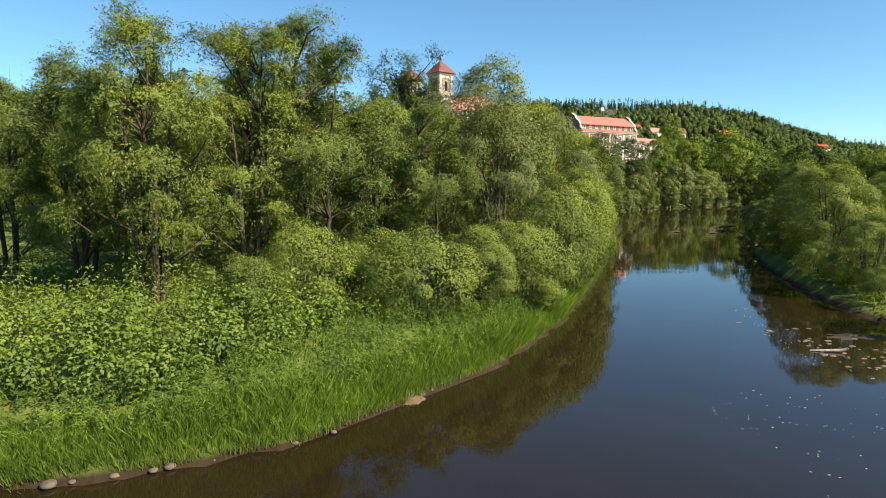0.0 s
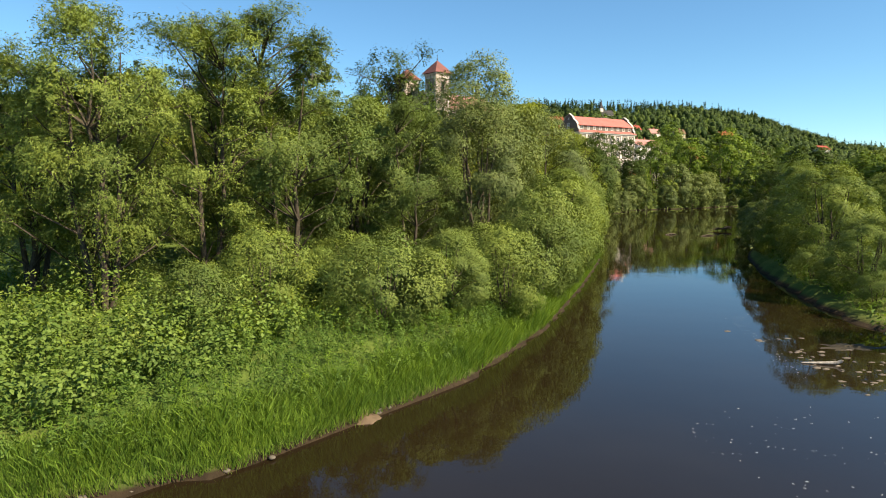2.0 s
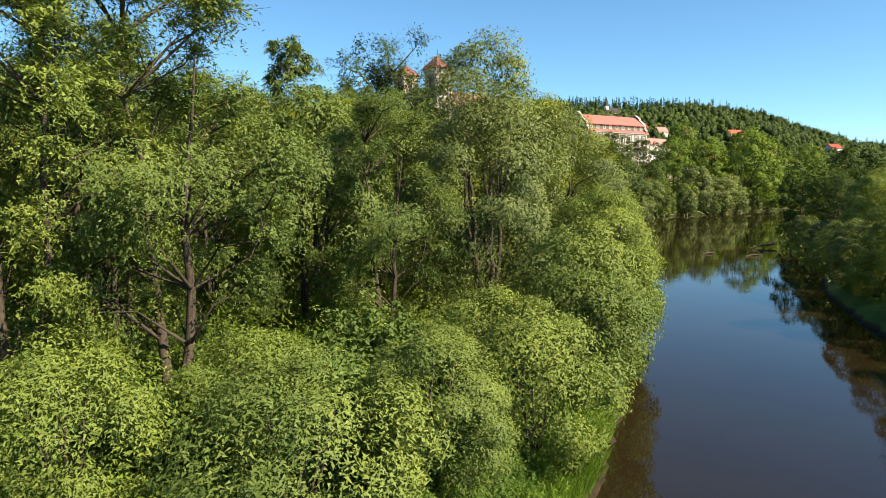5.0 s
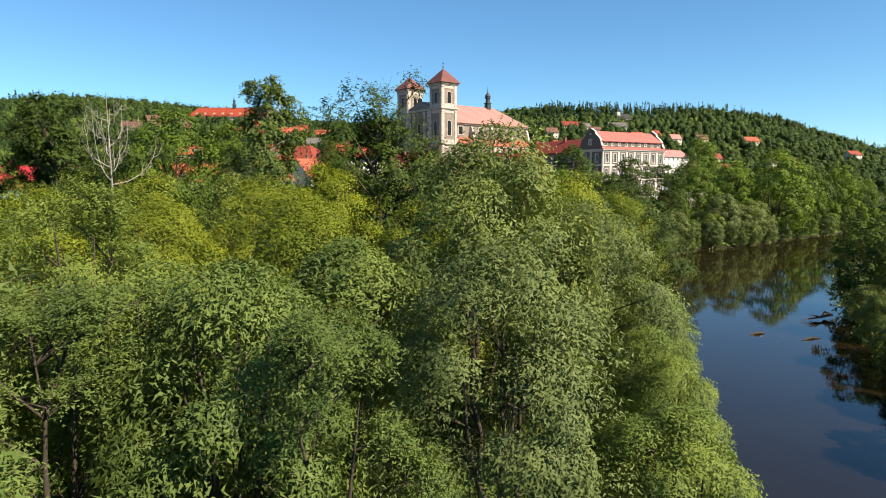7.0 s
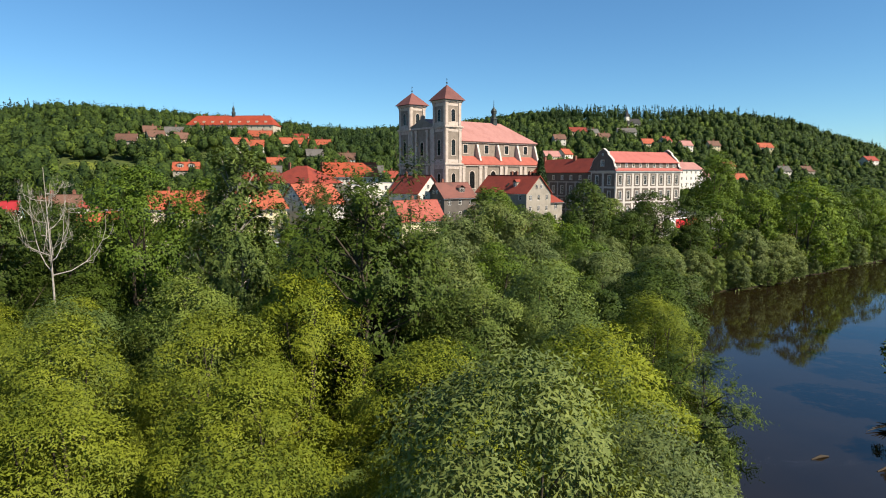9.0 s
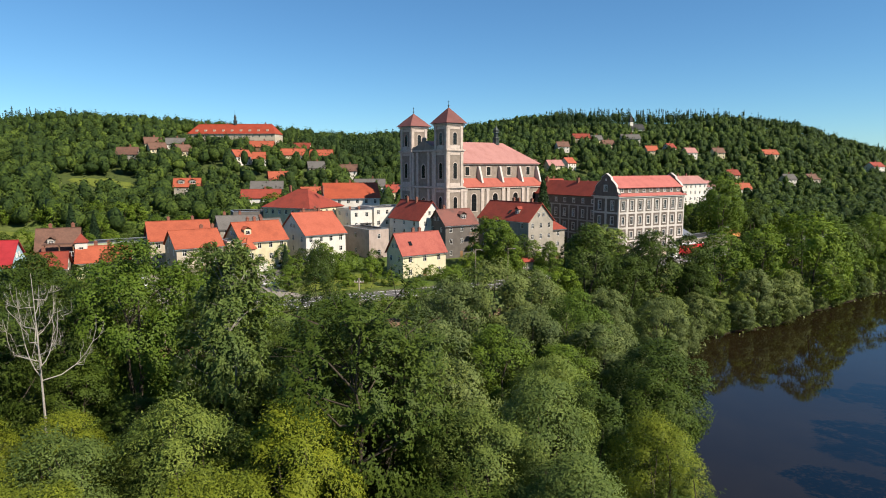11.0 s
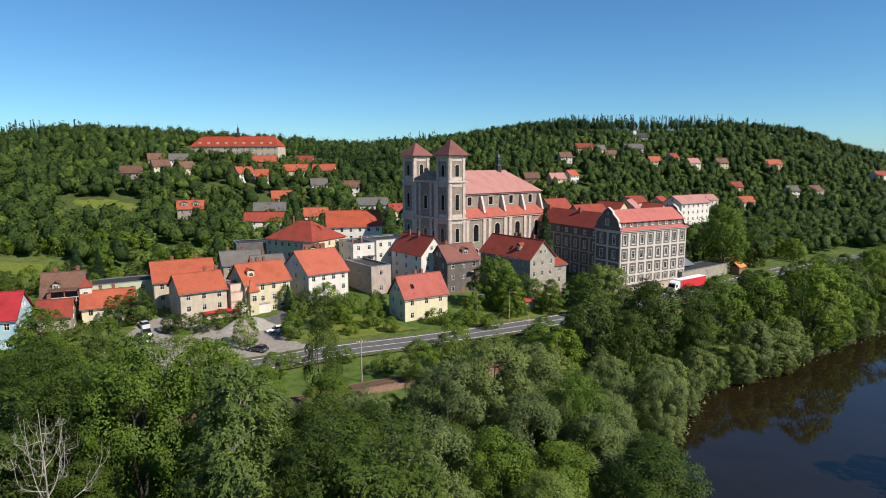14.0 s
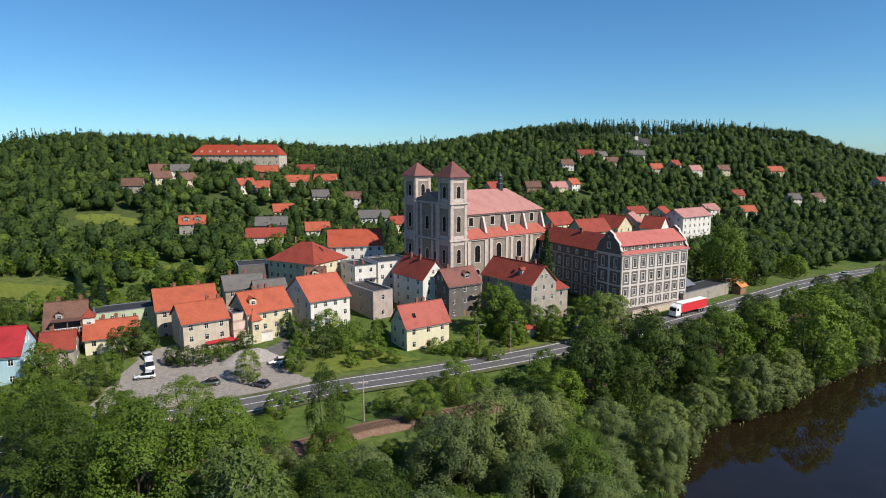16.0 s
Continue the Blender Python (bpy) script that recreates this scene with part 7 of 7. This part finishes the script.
for p, q in zip(TRACK[:-1], TRACK[1:]):
    if -58 < p.x < 60:
        for f in (0.0, 0.25, 0.5, 0.75):
            s = p.lerp(q, f)
            ob = part("sleeper", sleeper_me, M_SLEEPER, track)
            ob.matrix_basis = pose(s.x, s.y, 5.98, 0, 0, math.degrees(math.atan2(q.y - p.y, q.x - p.x)))


def inside(x, y, poly):
    hit = False
    for (ax, ay), (bx, by) in zip(poly, poly[1:] + poly[:1]):
        if (ay > y) != (by > y) and x < (bx - ax) * (y - ay) / (by - ay) + ax:
            hit = not hit
    return hit


def sheet(name, poly, mat, lift, label, category, step=1.2):
    """A thin layer lying on the ground within an outline."""
    xs, ys = [p[0] for p in poly], [p[1] for p in poly]
    nx, ny = int((max(xs) - min(xs)) / step) + 2, int((max(ys) - min(ys)) / step) + 2
    gx, gy = np.meshgrid(min(xs) + step * np.arange(nx), min(ys) + step * np.arange(ny))
    gz = ground_z(gx.ravel(), gy.ravel()) + lift
    verts = np.stack([gx.ravel(), gy.ravel(), gz], 1)
    faces = []
    for j in range(ny - 1):
        for i in range(nx - 1):
            if inside(gx[j, i] + step / 2, gy[j, i] + step / 2, poly):
                k = j * nx + i
                faces.append((k, k + 1, k + 1 + nx, k + nx))
    return tagged(part(name, raw_mesh(name, verts, faces, 4), mat, smooth=True), label, category, kind="structure")


YARD = [(-60, 139), (-55, 135), (-40, 142.5), (-22, 151.5), (-20, 155), (-27, 160), (-31, 166), (-38, 170), (-46, 168.5), (-53, 170), (-58, 176), (-63, 170), (-62, 158)]
sheet("pavement_yard", YARD, M_GRAVEL, 0.10, "pale gravel car park", "car park", 0.8)
sheet("pavement_lane", [(-38, 170), (-31, 166), (-30, 174), (-27, 186), (-31, 192), (-34, 188), (-33, 178)], M_ASPH, 0.13, "narrow asphalt lane up to the houses", "lane", 0.8)
sheet("ground_lawn", [(-23, 160), (-18, 158.5), (-8, 162.5), (2, 168), (-2, 170), (-8, 173), (-12, 178), (-22, 172)], M_LAWN, 0.10, "bright mown lawn below the yellow house", "lawn", 0.8)
sheet("ground_verge_lawn", [(22, 172.5), (40, 181), (44, 187), (36, 187), (24, 181)], M_LAWN, 0.08, "grass plot beside the road", "lawn", 0.8)
sheet("pavement_square", [(46, 186.5), (54, 191), (64, 201), (60, 205), (50, 199), (42, 192)], M_GRAVEL, 0.12, "paved forecourt of the monastery", "forecourt", 0.8)
for k, (mx, my, ma, mb) in enumerate(MEADOWS):
    sheet("ground_meadow", [(mx + ma * math.cos(t) * 0.95, my + mb * math.sin(t) * 0.95) for t in [2 * math.pi * i / 14 for i in range(14)]], M_LAWN, 0.15, "open sunlit meadow on the slope", "meadow", 2.0)

# gravel heap
bm = bmesh.new()
bmesh.ops.create_cone(bm, segments=28, radius1=4.6, radius2=1.2, depth=2.6, cap_ends=True)
bmesh.ops.subdivide_edges(bm, edges=bm.edges, cuts=2, use_grid_fill=True)
for v in bm.verts:
    v.co += Vector((0.5, 0.5, 0.35)) * noise.noise(v.co * 0.9)
heap = tagged(part("gravel_mound", bm, plain("heaped_grey_gravel", (0.27, 0.25, 0.225), 0.95, 0.2, 0, 0.4, 2.5), smooth=True), "heap of pale grey gravel in the car park", "gravel heap")
heap.matrix_basis = pose(-37.5, 166.0, ground_z(-37.5, 166.0) + 0.9, 0, 0, 28) @ Matrix.Diagonal((1.75, 0.8, 1.3, 1))


# vehicles
M_TYRE = plain("tyre_rubber", (0.02, 0.02, 0.02), 0.9, 0.2)
M_RIM = plain("wheel_rim", (0.45, 0.45, 0.46), 0.35, 0.5, 0.9)
M_LAMP = plain("lamp_glass", (0.7, 0.7, 0.68), 0.2, 0.6)


def wheel(parent, x, y, r=0.33, w=0.22):
    bm = bmesh.new()
    bmesh.ops.create_cone(bm, segments=18, radius1=r, radius2=r, depth=w, cap_ends=True, matrix=Matrix.Translation((x, y, r)) @ Matrix.Rotation(math.pi / 2, 4, "X"))
    wh = part("wheel", bm, M_TYRE, parent)
    bm = bmesh.new()
    bmesh.ops.create_cone(bm, segments=14, radius1=r * 0.62, radius2=r * 0.62, depth=w + 0.03, cap_ends=True, matrix=Matrix.Translation((x, y, r)) @ Matrix.Rotation(math.pi / 2, 4, "X"))
    part("rim", bm, M_RIM, wh)


def car(label, x, y, turn, col, van=False):
    L, W, H = (4.9, 1.9, 2.1) if van else (4.2, 1.74, 1.46)
    m, nt, b = shader("car_paint", 0.25, 0.6)
    b.inputs["Base Color"].default_value = (*col, 1)
    b.inputs["Coat Weight"].default_value = 0.6
    top = tagged(empty("van" if van else "car", (x, y, ground_z(x, y) + 0.12), turn), label, "van" if van else "car", "parked cars")
    low, belt = 0.28, 0.88 if not van else 1.1
    side = [(-L / 2, 0.45), (-L / 2 + 0.1, belt - 0.05), (-L / 2 + 0.45, belt), (L / 2 - 1.25, belt), (L / 2 - 0.2, belt - 0.2), (L / 2, 0.55), (L / 2 - 0.08, low), (-L / 2 + 0.08, low)]
    bm = bmesh.new()
    a = [bm.verts.new((px, -W / 2, pz)) for px, pz in side]
    c = [bm.verts.new((px, W / 2, pz)) for px, pz in side]
    bm.faces.new(a)
    bm.faces.new(c[::-1])
    for i in range(len(side)):
        bm.faces.new((a[i], c[i], c[(i + 1) % len(side)], a[(i + 1) % len(side)]))
    bmesh.ops.recalc_face_normals(bm, faces=bm.faces)
    bmesh.ops.bevel(bm, geom=bm.edges[:], offset=0.06, segments=2, affect="EDGES")
    part("body", bm, m, top, smooth=True)
    cab = [(-L / 2 + 0.35, belt - 0.02), (-L / 2 + 0.75, H - 0.06), (L / 2 - 2.2 if not van else L / 2 - 1.5, H - 0.06), (L / 2 - 1.2 if not van else L / 2 - 0.8, belt - 0.02)]
    bm = bmesh.new()
    a = [bm.verts.new((px, -W / 2 + (0.08 if i in (0, 3) else 0.2), pz)) for i, (px, pz) in enumerate(cab)]
    c = [bm.verts.new((px, W / 2 - (0.08 if i in (0, 3) else 0.2), pz)) for i, (px, pz) in enumerate(cab)]
    bm.faces.new(a)
    bm.faces.new(c[::-1])
    for i in range(4):
        bm.faces.new((a[i], c[i], c[(i + 1) % 4], a[(i + 1) % 4]))
    bmesh.ops.recalc_face_normals(bm, faces=bm.faces)
    part("glasshouse", bm, M_GLASS, top, "dark tinted windows")
    bm = bmesh.new()
    box(bm, cab[1][0] - 0.02, cab[2][0] + 0.02, -W / 2 + 0.18, W / 2 - 0.18, H - 0.07, H)
    part("roof", bm, m, top)
    for px in (-L / 2 + 0.8, L / 2 - 0.85):
        for py in (-W / 2 + 0.1, W / 2 - 0.1):
            wheel(top, px, py)
    for py in (-W / 2 + 0.3, W / 2 - 0.3):
        block("headlight", M_LAMP, top, L / 2 - 0.12, L / 2 + 0.01, py - 0.17, py + 0.17, 0.58, 0.72)
    return top


car("white hatchback parked on the gravel", -30.2, 164.2, 200, (0.75, 0.75, 0.73))
car("dark blue car parked beside a white one", -27.4, 162.6, 195, (0.03, 0.04, 0.06))
car("dark grey car parked alone near the road", -30.6, 151.6, 160, (0.04, 0.04, 0.045))
car("white delivery van in the car park", -57.6, 160.4, 120, (0.78, 0.78, 0.76), True)
car("silver car parked behind the van", -56.0, 155.0, 200, (0.5, 0.52, 0.52))
car("silver car parked by the wall", -61.0, 166.5, 130, (0.45, 0.47, 0.48))
car("dark car parked under the trees", -53.4, 163.6, 60, (0.04, 0.045, 0.06))
car("dark green car at the edge of the car park", -41.2, 151.8, 205, (0.05, 0.06, 0.05))
car("silver car parked by the cream house", -33.0, 184.5, 60, (0.5, 0.5, 0.5))
car("white car parked before the white house", -26.5, 191.0, 25, (0.75, 0.75, 0.74))
car("silver car on the road to the town", 168.5, 266.0, 29, (0.5, 0.5, 0.5))


def lorry(x, y, turn):
    top = tagged(empty("lorry", (x, y, ROAD_Z + 0.006), turn), "articulated lorry with a white cab and red curtain trailer", "lorry")
    red = plain("red_curtain", (0.52, 0.025, 0.035), 0.5, 0.4, 0, 0.15)
    white = plain("white_lorry_paint", (0.78, 0.78, 0.76), 0.4, 0.5, 0, 0.1)
    tr = part("trailer", None or bpy.data.meshes.new("trailer"), red, top)
    bm = bmesh.new()
    box(bm, -7.0, 6.0, -1.25, 1.25, 1.25, 3.9)
    bmesh.ops.bevel(bm, geom=bm.edges[:], offset=0.05, segments=2, affect="EDGES")
    bm.to_mesh(tr.data)
    bm.free()
    block("trailer_roof", white, tr, -7.02, 6.02, -1.27, 1.27, 3.905, 4.0)
    block("front_panel", white, tr, 6.0, 6.06, -1.25, 1.25, 1.25, 3.9)
    block("chassis", M_TYRE, tr, -6.8, 5.8, -0.5, 0.5, 0.9, 1.245)
    bm = bmesh.new()
    pr = [(6.5, 0.55), (6.5, 3.75), (7.2, 3.85), (8.4, 3.2), (8.75, 1.9), (8.8, 0.55)]
    a = [bm.verts.new((px, -1.22, pz)) for px, pz in pr]
    c = [bm.verts.new((px, 1.22, pz)) for px, pz in pr]
    bm.faces.new(a)
    bm.faces.new(c[::-1])
    for i in range(len(pr)):
        bm.faces.new((a[i], c[i], c[(i + 1) % len(pr)], a[(i + 1) % len(pr)]))
    bmesh.ops.recalc_face_normals(bm, faces=bm.faces)
    bmesh.ops.bevel(bm, geom=bm.edges[:], offset=0.07, segments=2, affect="EDGES")
    cab = part("cab", bm, white, top)
    ws = block("windscreen", M_GLASS, cab, -0.02, 0.02, -1.05, 1.05, -0.5, 0.5)
    ws.matrix_basis = pose(8.62, 0, 2.45, 0, -15, 0)
    for s in (-1, 1):
        block("side_window", M_GLASS, cab, 7.4, 8.3, min(s * 1.2, s * 1.24), max(s * 1.2, s * 1.24), 2.0, 2.8)
    for px in (-5.6, -4.3, -3.0, 5.3, 8.0):
        for s in (-1.05, 1.05):
            wheel(top, px, s, 0.5, 0.32)
    return top


lorry(82.6, 208.6, 180 + 34.5)

# wall and sheds beside the road
def run_wall(label, a, b, base, z1, thick, mat, cap):
    (ax, ay), (bx, by) = a, b
    L = math.hypot(bx - ax, by - ay)
    w = tagged(empty("garden_wall", (ax, ay, base), math.degrees(math.atan2(by - ay, bx - ax))), label, "wall")
    block("wall", mat, w, 0, L, 0, thick, -0.5, z1 - base)
    block("coping", cap, w, -0.05, L + 0.05, -0.08, thick + 0.08, z1 - base, z1 - base + 0.15)
    return w


run_wall("pale rendered wall along the road below the monastery", (63.5, 203.3), (84.0, 217.2), 6.3, 8.3, 0.5, M_BEIGE, M_CONC)
run_wall("grey garden wall beside the forecourt", (56.0, 203.5), (62.5, 205.0), 6.6, 8.6, 0.45, M_GREYW, M_CONC)
flat_block("long low grey garage with a flat roof", (84.0, 217.2), (0.80, 0.60), 29.0, 7.0, 6.0, 10.4, M_GREYW, 0, 0, 1, 0.1)
shed = tagged(empty("greenhouse", (83.0, 221.0, 7.0), 36), "low dark shed with a pale sloping glazed roof", "shed")
block("wall", M_DARKW, shed, 0, 13.0, 0, 6.0, -0.8, 3.0)
bm = bmesh.new()
slab(bm, [(1.0, 0.2, 4.0), (12.0, 0.2, 4.0), (12.0, 4.8, 6.2), (1.0, 4.8, 6.2)], 0.12)
part("glazed_roof", bm, M_ZINC, shed, "pale grey glazed roof")
kiosk = tagged(empty("timber_kiosk", (110.5, 235.0, 6.3), 40), "small brown timber kiosk with an orange pitched roof", "kiosk")
block("wall", M_WOOD, kiosk, -2.2, 2.2, -1.6, 1.6, -0.3, 2.9)
bm = bmesh.new()
slab(bm, [(-2.7, -2.1, 2.7), (2.7, -2.1, 2.7), (2.7, 0, 4.3), (-2.7, 0, 4.3)], 0.12)
slab(bm, [(2.7, 2.1, 2.7), (-2.7, 2.1, 2.7), (-2.7, 0, 4.3), (2.7, 0, 4.3)], 0.12)
part("roof", bm, M_ORWOOD, kiosk)
house("low red-roofed shed beside the road", (106, 243), (117, 250), 10.8, 9.4, 3.2, M_BEIGE, M_TILE_RED, None, ((0, 1),), (0, 0), ())
lean = tagged(empty("carport", (-49.0, 172.5, 6.8), 30), "lean-to shed with a bright red metal roof", "shed")
block("wall", M_BEIGE, lean, 0, 8.0, 0, 3.6, -0.6, 2.4)
bm = bmesh.new()
slab(bm, [(-0.4, -0.6, 2.4), (8.4, -0.6, 2.4), (8.4, 3.8, 3.5), (-0.4, 3.8, 3.5)], 0.14)
part("roof", bm, M_TILE_CRIM, lean)
hut = tagged(empty("garden_hut", (30.5, 185.5, 7.0), 25), "tiny timber garden hut with a red roof", "hut")
block("wall", M_BEIGE, hut, -1.3, 1.3, -1.0, 1.0, -0.4, 2.0)
bm = bmesh.new()
slab(bm, [(-1.7, -1.4, 1.9), (1.7, -1.4, 1.9), (1.7, 0, 2.9), (-1.7, 0, 2.9)], 0.1)
slab(bm, [(1.7, 1.4, 1.9), (-1.7, 1.4, 1.9), (-1.7, 0, 2.9), (1.7, 0, 2.9)], 0.1)
part("roof", bm, M_TILE_RED, hut)


def pole(x, y, h, label):
    p = tagged(empty("street_lamp", (x, y, ground_z(x, y))), label, "lamp post")
    bm = bmesh.new()
    bmesh.ops.create_cone(bm, segments=8, radius1=0.08, radius2=0.045, depth=h, cap_ends=True, matrix=Matrix.Translation((0, 0, h / 2 - 0.2)))
    part("pole", bm, M_CONC, p)
    block("arm", M_CONC, p, -0.05, 1.5, -0.04, 0.04, h - 0.3, h - 0.2)
    block("lantern", M_ZINC, p, 1.2, 1.8, -0.14, 0.14, h - 0.42, h - 0.3)


for x, y in ((67.5, 196.5), (16, 170.5), (24, 173.0), (100, 223)):
    pole(x, y, 8.0, "slim concrete street lamp beside the road")

# school on the hill
sx, sy = SCHOOL
school = house("long school with a bright red roof and dormers", (sx - 27, sy + 3), (sx + 27, sy), 60.0, 54.0, 8.0, M_BEIGE, tiles("scarlet_tiles", (0.332, 0.055, 0.023), (0.230, 0.035, 0.019)), None, ((14, 3),), (4, 4), (0.15, 0.4, 0.85), "school", 4.0)
for k in range(9):
    x = -22 + 5.5 * k
    e = 54.0 - school.location.z
    block("dormer", M_BEIGE, school, x - 0.7, x + 0.7, -6.4, -3.5, e + 0.8, e + 2.4)
bm = bmesh.new()
r0 = 60.0 - school.location.z
for ra, rb, z0, z1 in ((1.2, 1.2, -0.6, 1.8), (1.5, 1.2, 1.8, 2.4), (0.8, 0.7, 2.4, 4.0), (1.0, 0.15, 4.0, 6.0), (0.1, 0.03, 6.0, 8.5)):
    bmesh.ops.create_cone(bm, segments=8, radius1=ra, radius2=rb, depth=z1 - z0, cap_ends=True, matrix=Matrix.Translation((0, 0, r0 + (z0 + z1) / 2)))
part("turret", bm, M_COPPER, school, "dark copper ridge turret")

# houses scattered up the slope
WALLS = {"grey": M_GREYW, "cream": M_CREAM, "white": M_WHITE, "dark": M_WOOD, "beige": M_BEIGE}
ROOFS = {"or": M_TILE_OR, "red": M_TILE_RED, "brown": M_TILE_BROWN, "grey": M_GREYROOF, "pink": M_TILE_PINK}
SAY = {"or": "an orange tiled", "red": "a red tiled", "brown": "a brown tiled", "grey": "a grey", "pink": "a faded red"}
for x, y, turn, L, w, r in HILL_HOUSES:
    t = radians(turn)
    dx, dy = math.cos(t) * L / 2, math.sin(t) * L / 2
    g = ground_z(x, y)
    near = x > 50 and y < 372
    L *= 1.3 if near else 0.9
    tall = x > 50 and y < 320
    rows = 12.0 if tall else 7.0 if near else 5.0 if L > 9.5 else 4.0
    house(f"{w} hillside house with {SAY[r]} roof" if not tall else f"tall {w} town house with {SAY[r]} roof", (x - dx, y - dy), (x + dx, y + dy), g + rows + (4.8 if tall else 3.2), g + rows, 5.6 if tall else 4.6 if near else 3.9 if L > 9.5 else 3.3, WALLS[w], ROOFS[r], None, ((4, 3),) if tall else ((3, 2),), (2, 2), (0.3, 0.6) if tall else (0.6,), far=True, dormers=((0.28, 2.6), (0.72, 2.6)) if (x, y) == (-96.2, 286.8) else ())

# chapel on the far hillside
g = ground_z(163.6, 501.8)
chapel = house("small white chapel with a dark roof and spire", (158.5, 501), (168.5, 503), g + 9.5, g + 6.0, 3.2, M_WHITE, M_SLATE, None, ((3, 1),), (1, 1), (), "chapel", far=True)
block("spire_base", M_WHITE, chapel, -6.2, -3.4, -1.4, 1.4, 0, g + 11.0 - chapel.location.z)
bm = bmesh.new()
bmesh.ops.create_cone(bm, segments=4, radius1=2.1, radius2=0.05, depth=6.5, cap_ends=True, matrix=Matrix.Translation((-4.8, 0, g + 14.25 - chapel.location.z)) @ Matrix.Rotation(math.pi / 4, 4, "Z"))
part("spire", bm, M_SLATE, chapel)


def line_pole(x, y):
    p = tagged(empty("line_pole", (x, y, ground_z(x, y))), "slim grey pole beside the railway", "pole", "railway poles")
    bm = bmesh.new()
    bmesh.ops.create_cone(bm, segments=8, radius1=0.14, radius2=0.09, depth=8.4, cap_ends=True, matrix=Matrix.Translation((0, 0, 4.0)))
    part("pole", bm, M_CONC, p)
    block("crossarm", M_CONC, p, -0.9, 0.9, -0.06, 0.06, 7.4, 7.55)
    for k in (-0.75, -0.3, 0.3, 0.75):
        block("insulator", M_FRAME, p, k - 0.05, k + 0.05, -0.05, 0.05, 7.55, 7.75)


for i in range(0, len(TRACK), 11):
    p = offset_line(TRACK, 3.6)[i]
    if -70 < p.x < 130:
        line_pole(p.x, p.y)

# garden trees and bushes among the houses
rng = np.random.default_rng(91)
BUILT = [(-3.7, 173.5), (6.7, 183), (-58, 176), (-47, 182), (-68, 188), (-55, 196), (-44, 184), (-35, 192), (-32, 196), (-22, 201), (6, 206), (-3, 218), (8, 203), (18, 207), (24, 212), (36, 196), (30, 204), (41, 205), (-43, 229), (-27, 220), (-32, 243), (-14, 247),
         (-88, 174), (-80, 178), (-94, 153), (-82, 157), (-79, 165), (-77, 172), (-68, 176), (-9, 203), (-12, 197), (-15, 214), (-6, 220), (-75, 182), (-66, 188), (-48, 222), (-38, 226), (5, 231), (15, 238), (25, 248), (35, 252), (40, 262), (65, 213), (75, 217), (85, 222), (55, 225), (48, 240), (40, 255), (90, 225), (100, 232),
         (-5, 232), (10, 222), (20, 230), (28, 236), (36, 244), (-37, 168), (130, 306), (112, 246), (-46, 176)]


def garden(x, y):
    d, w, wet = side_of(x, y)
    if not 9 < d < 125 or inside(x, y, YARD) or any((x - a) ** 2 + (y - b) ** 2 < 64 for a, b in BUILT):
        return False
    if any(((x - mx) / (ma + 3)) ** 2 + ((y - my + 8) / (mb + 11)) ** 2 < 1 for mx, my, ma, mb in MEADOWS):
        return False
    return -150 < x < 170 and not (-24 < x < 6 and 156 < y < 174)


scatter(800, (-150, 170, 95, 330), garden, lambda x, y: str(rng.choice(["bush", "bush", "broad", "dark"])) if x > -60 and y < 235 else str(rng.choice(["broad", "dark", "broad", "bush"])), 3.3,
        lambda x, y: 5.5 if x > -60 and y < 235 else 8.5)
for kind, x, y, h in (("dark", -67.8, 141.8, 11), ("broad", -61.9, 152.0, 7), ("willowf", -33.8, 154.2, 7), ("broad", -8.7, 169, 6), ("dark", -20.3, 168.3, 7.5), ("bush", 5.6, 172.6, 3.5), ("bush", 9, 171.8, 3.3),
                      ("bush", 12.4, 170.8, 3.5), ("bush", 15.8, 169.8, 3.3), ("bush", 18.9, 168.2, 3.4), ("dark", -50.5, 162.1, 4.6), ("dark", -46.5, 163.2, 4.6), ("dark", -43.1, 166.2, 4.6), ("dark", -53.5, 163.0, 4.2), ("dark", -39.9, 171.7, 5),
                      ("broad", -66, 133, 9.5), ("ash", -57, 127, 11), ("ash", -72, 128, 12), ("ash", -58.1, 120.5, 11), ("broad", -49.9, 131.2, 8), ("ash", -44, 124, 11), ("ash", -28, 124, 10), ("broad", -23.8, 137, 5), ("bush", -16, 172, 4), ("bush", -13, 164, 3), ("broad", -4, 165.5, 3.6),
                      ("broad", 33, 190.5, 7), ("broad", 38, 192.5, 6.5), ("willowf", 50.0, 187.0, 11), ("dark", 43, 189, 7), ("bush", 28, 180, 3.2), ("bush", 34, 184, 3.5), ("broad", 24, 177.5, 4.5), ("dark", -26, 178.5, 6),
                      ("bush", -12, 146, 3), ("bush", 15, 152, 3.5), ("bush", 22, 155, 3.5), ("broad", 30, 160, 6), ("broad", 46, 169, 8), ("alder", 52, 173, 9), ("bush", 5, 150.5, 3.0), ("broad", 38, 164, 7), ("bush", -22, 143, 3.0), ("broad", 20.5, 187, 13.0), ("broad", 24.8, 184, 11.0)):
    plant(kind, x, y, h)
spruce = conifer("spruce_tree", "dark conical spruce beside the church wing", 61, 23.0, 6.0)
spruce.matrix_basis = pose(40.3, 217.0, ground_z(40.3, 217.0), 0, 0, 0)
for x, y, s in ((-31.2, 181.1, 0.3), (-91, 193.4, 0.62), (-87, 197, 0.52), (52, 230, 0.5)):
    copy_thing(spruce, pose(x, y, ground_z(x, y), 0, 0, 77) @ Matrix.Diagonal((s, s, s, 1)))
for src in BOOK.values():
    if src.name not in USED:
        for ob in (*src.children_recursive, src):
            bpy.data.objects.remove(ob)
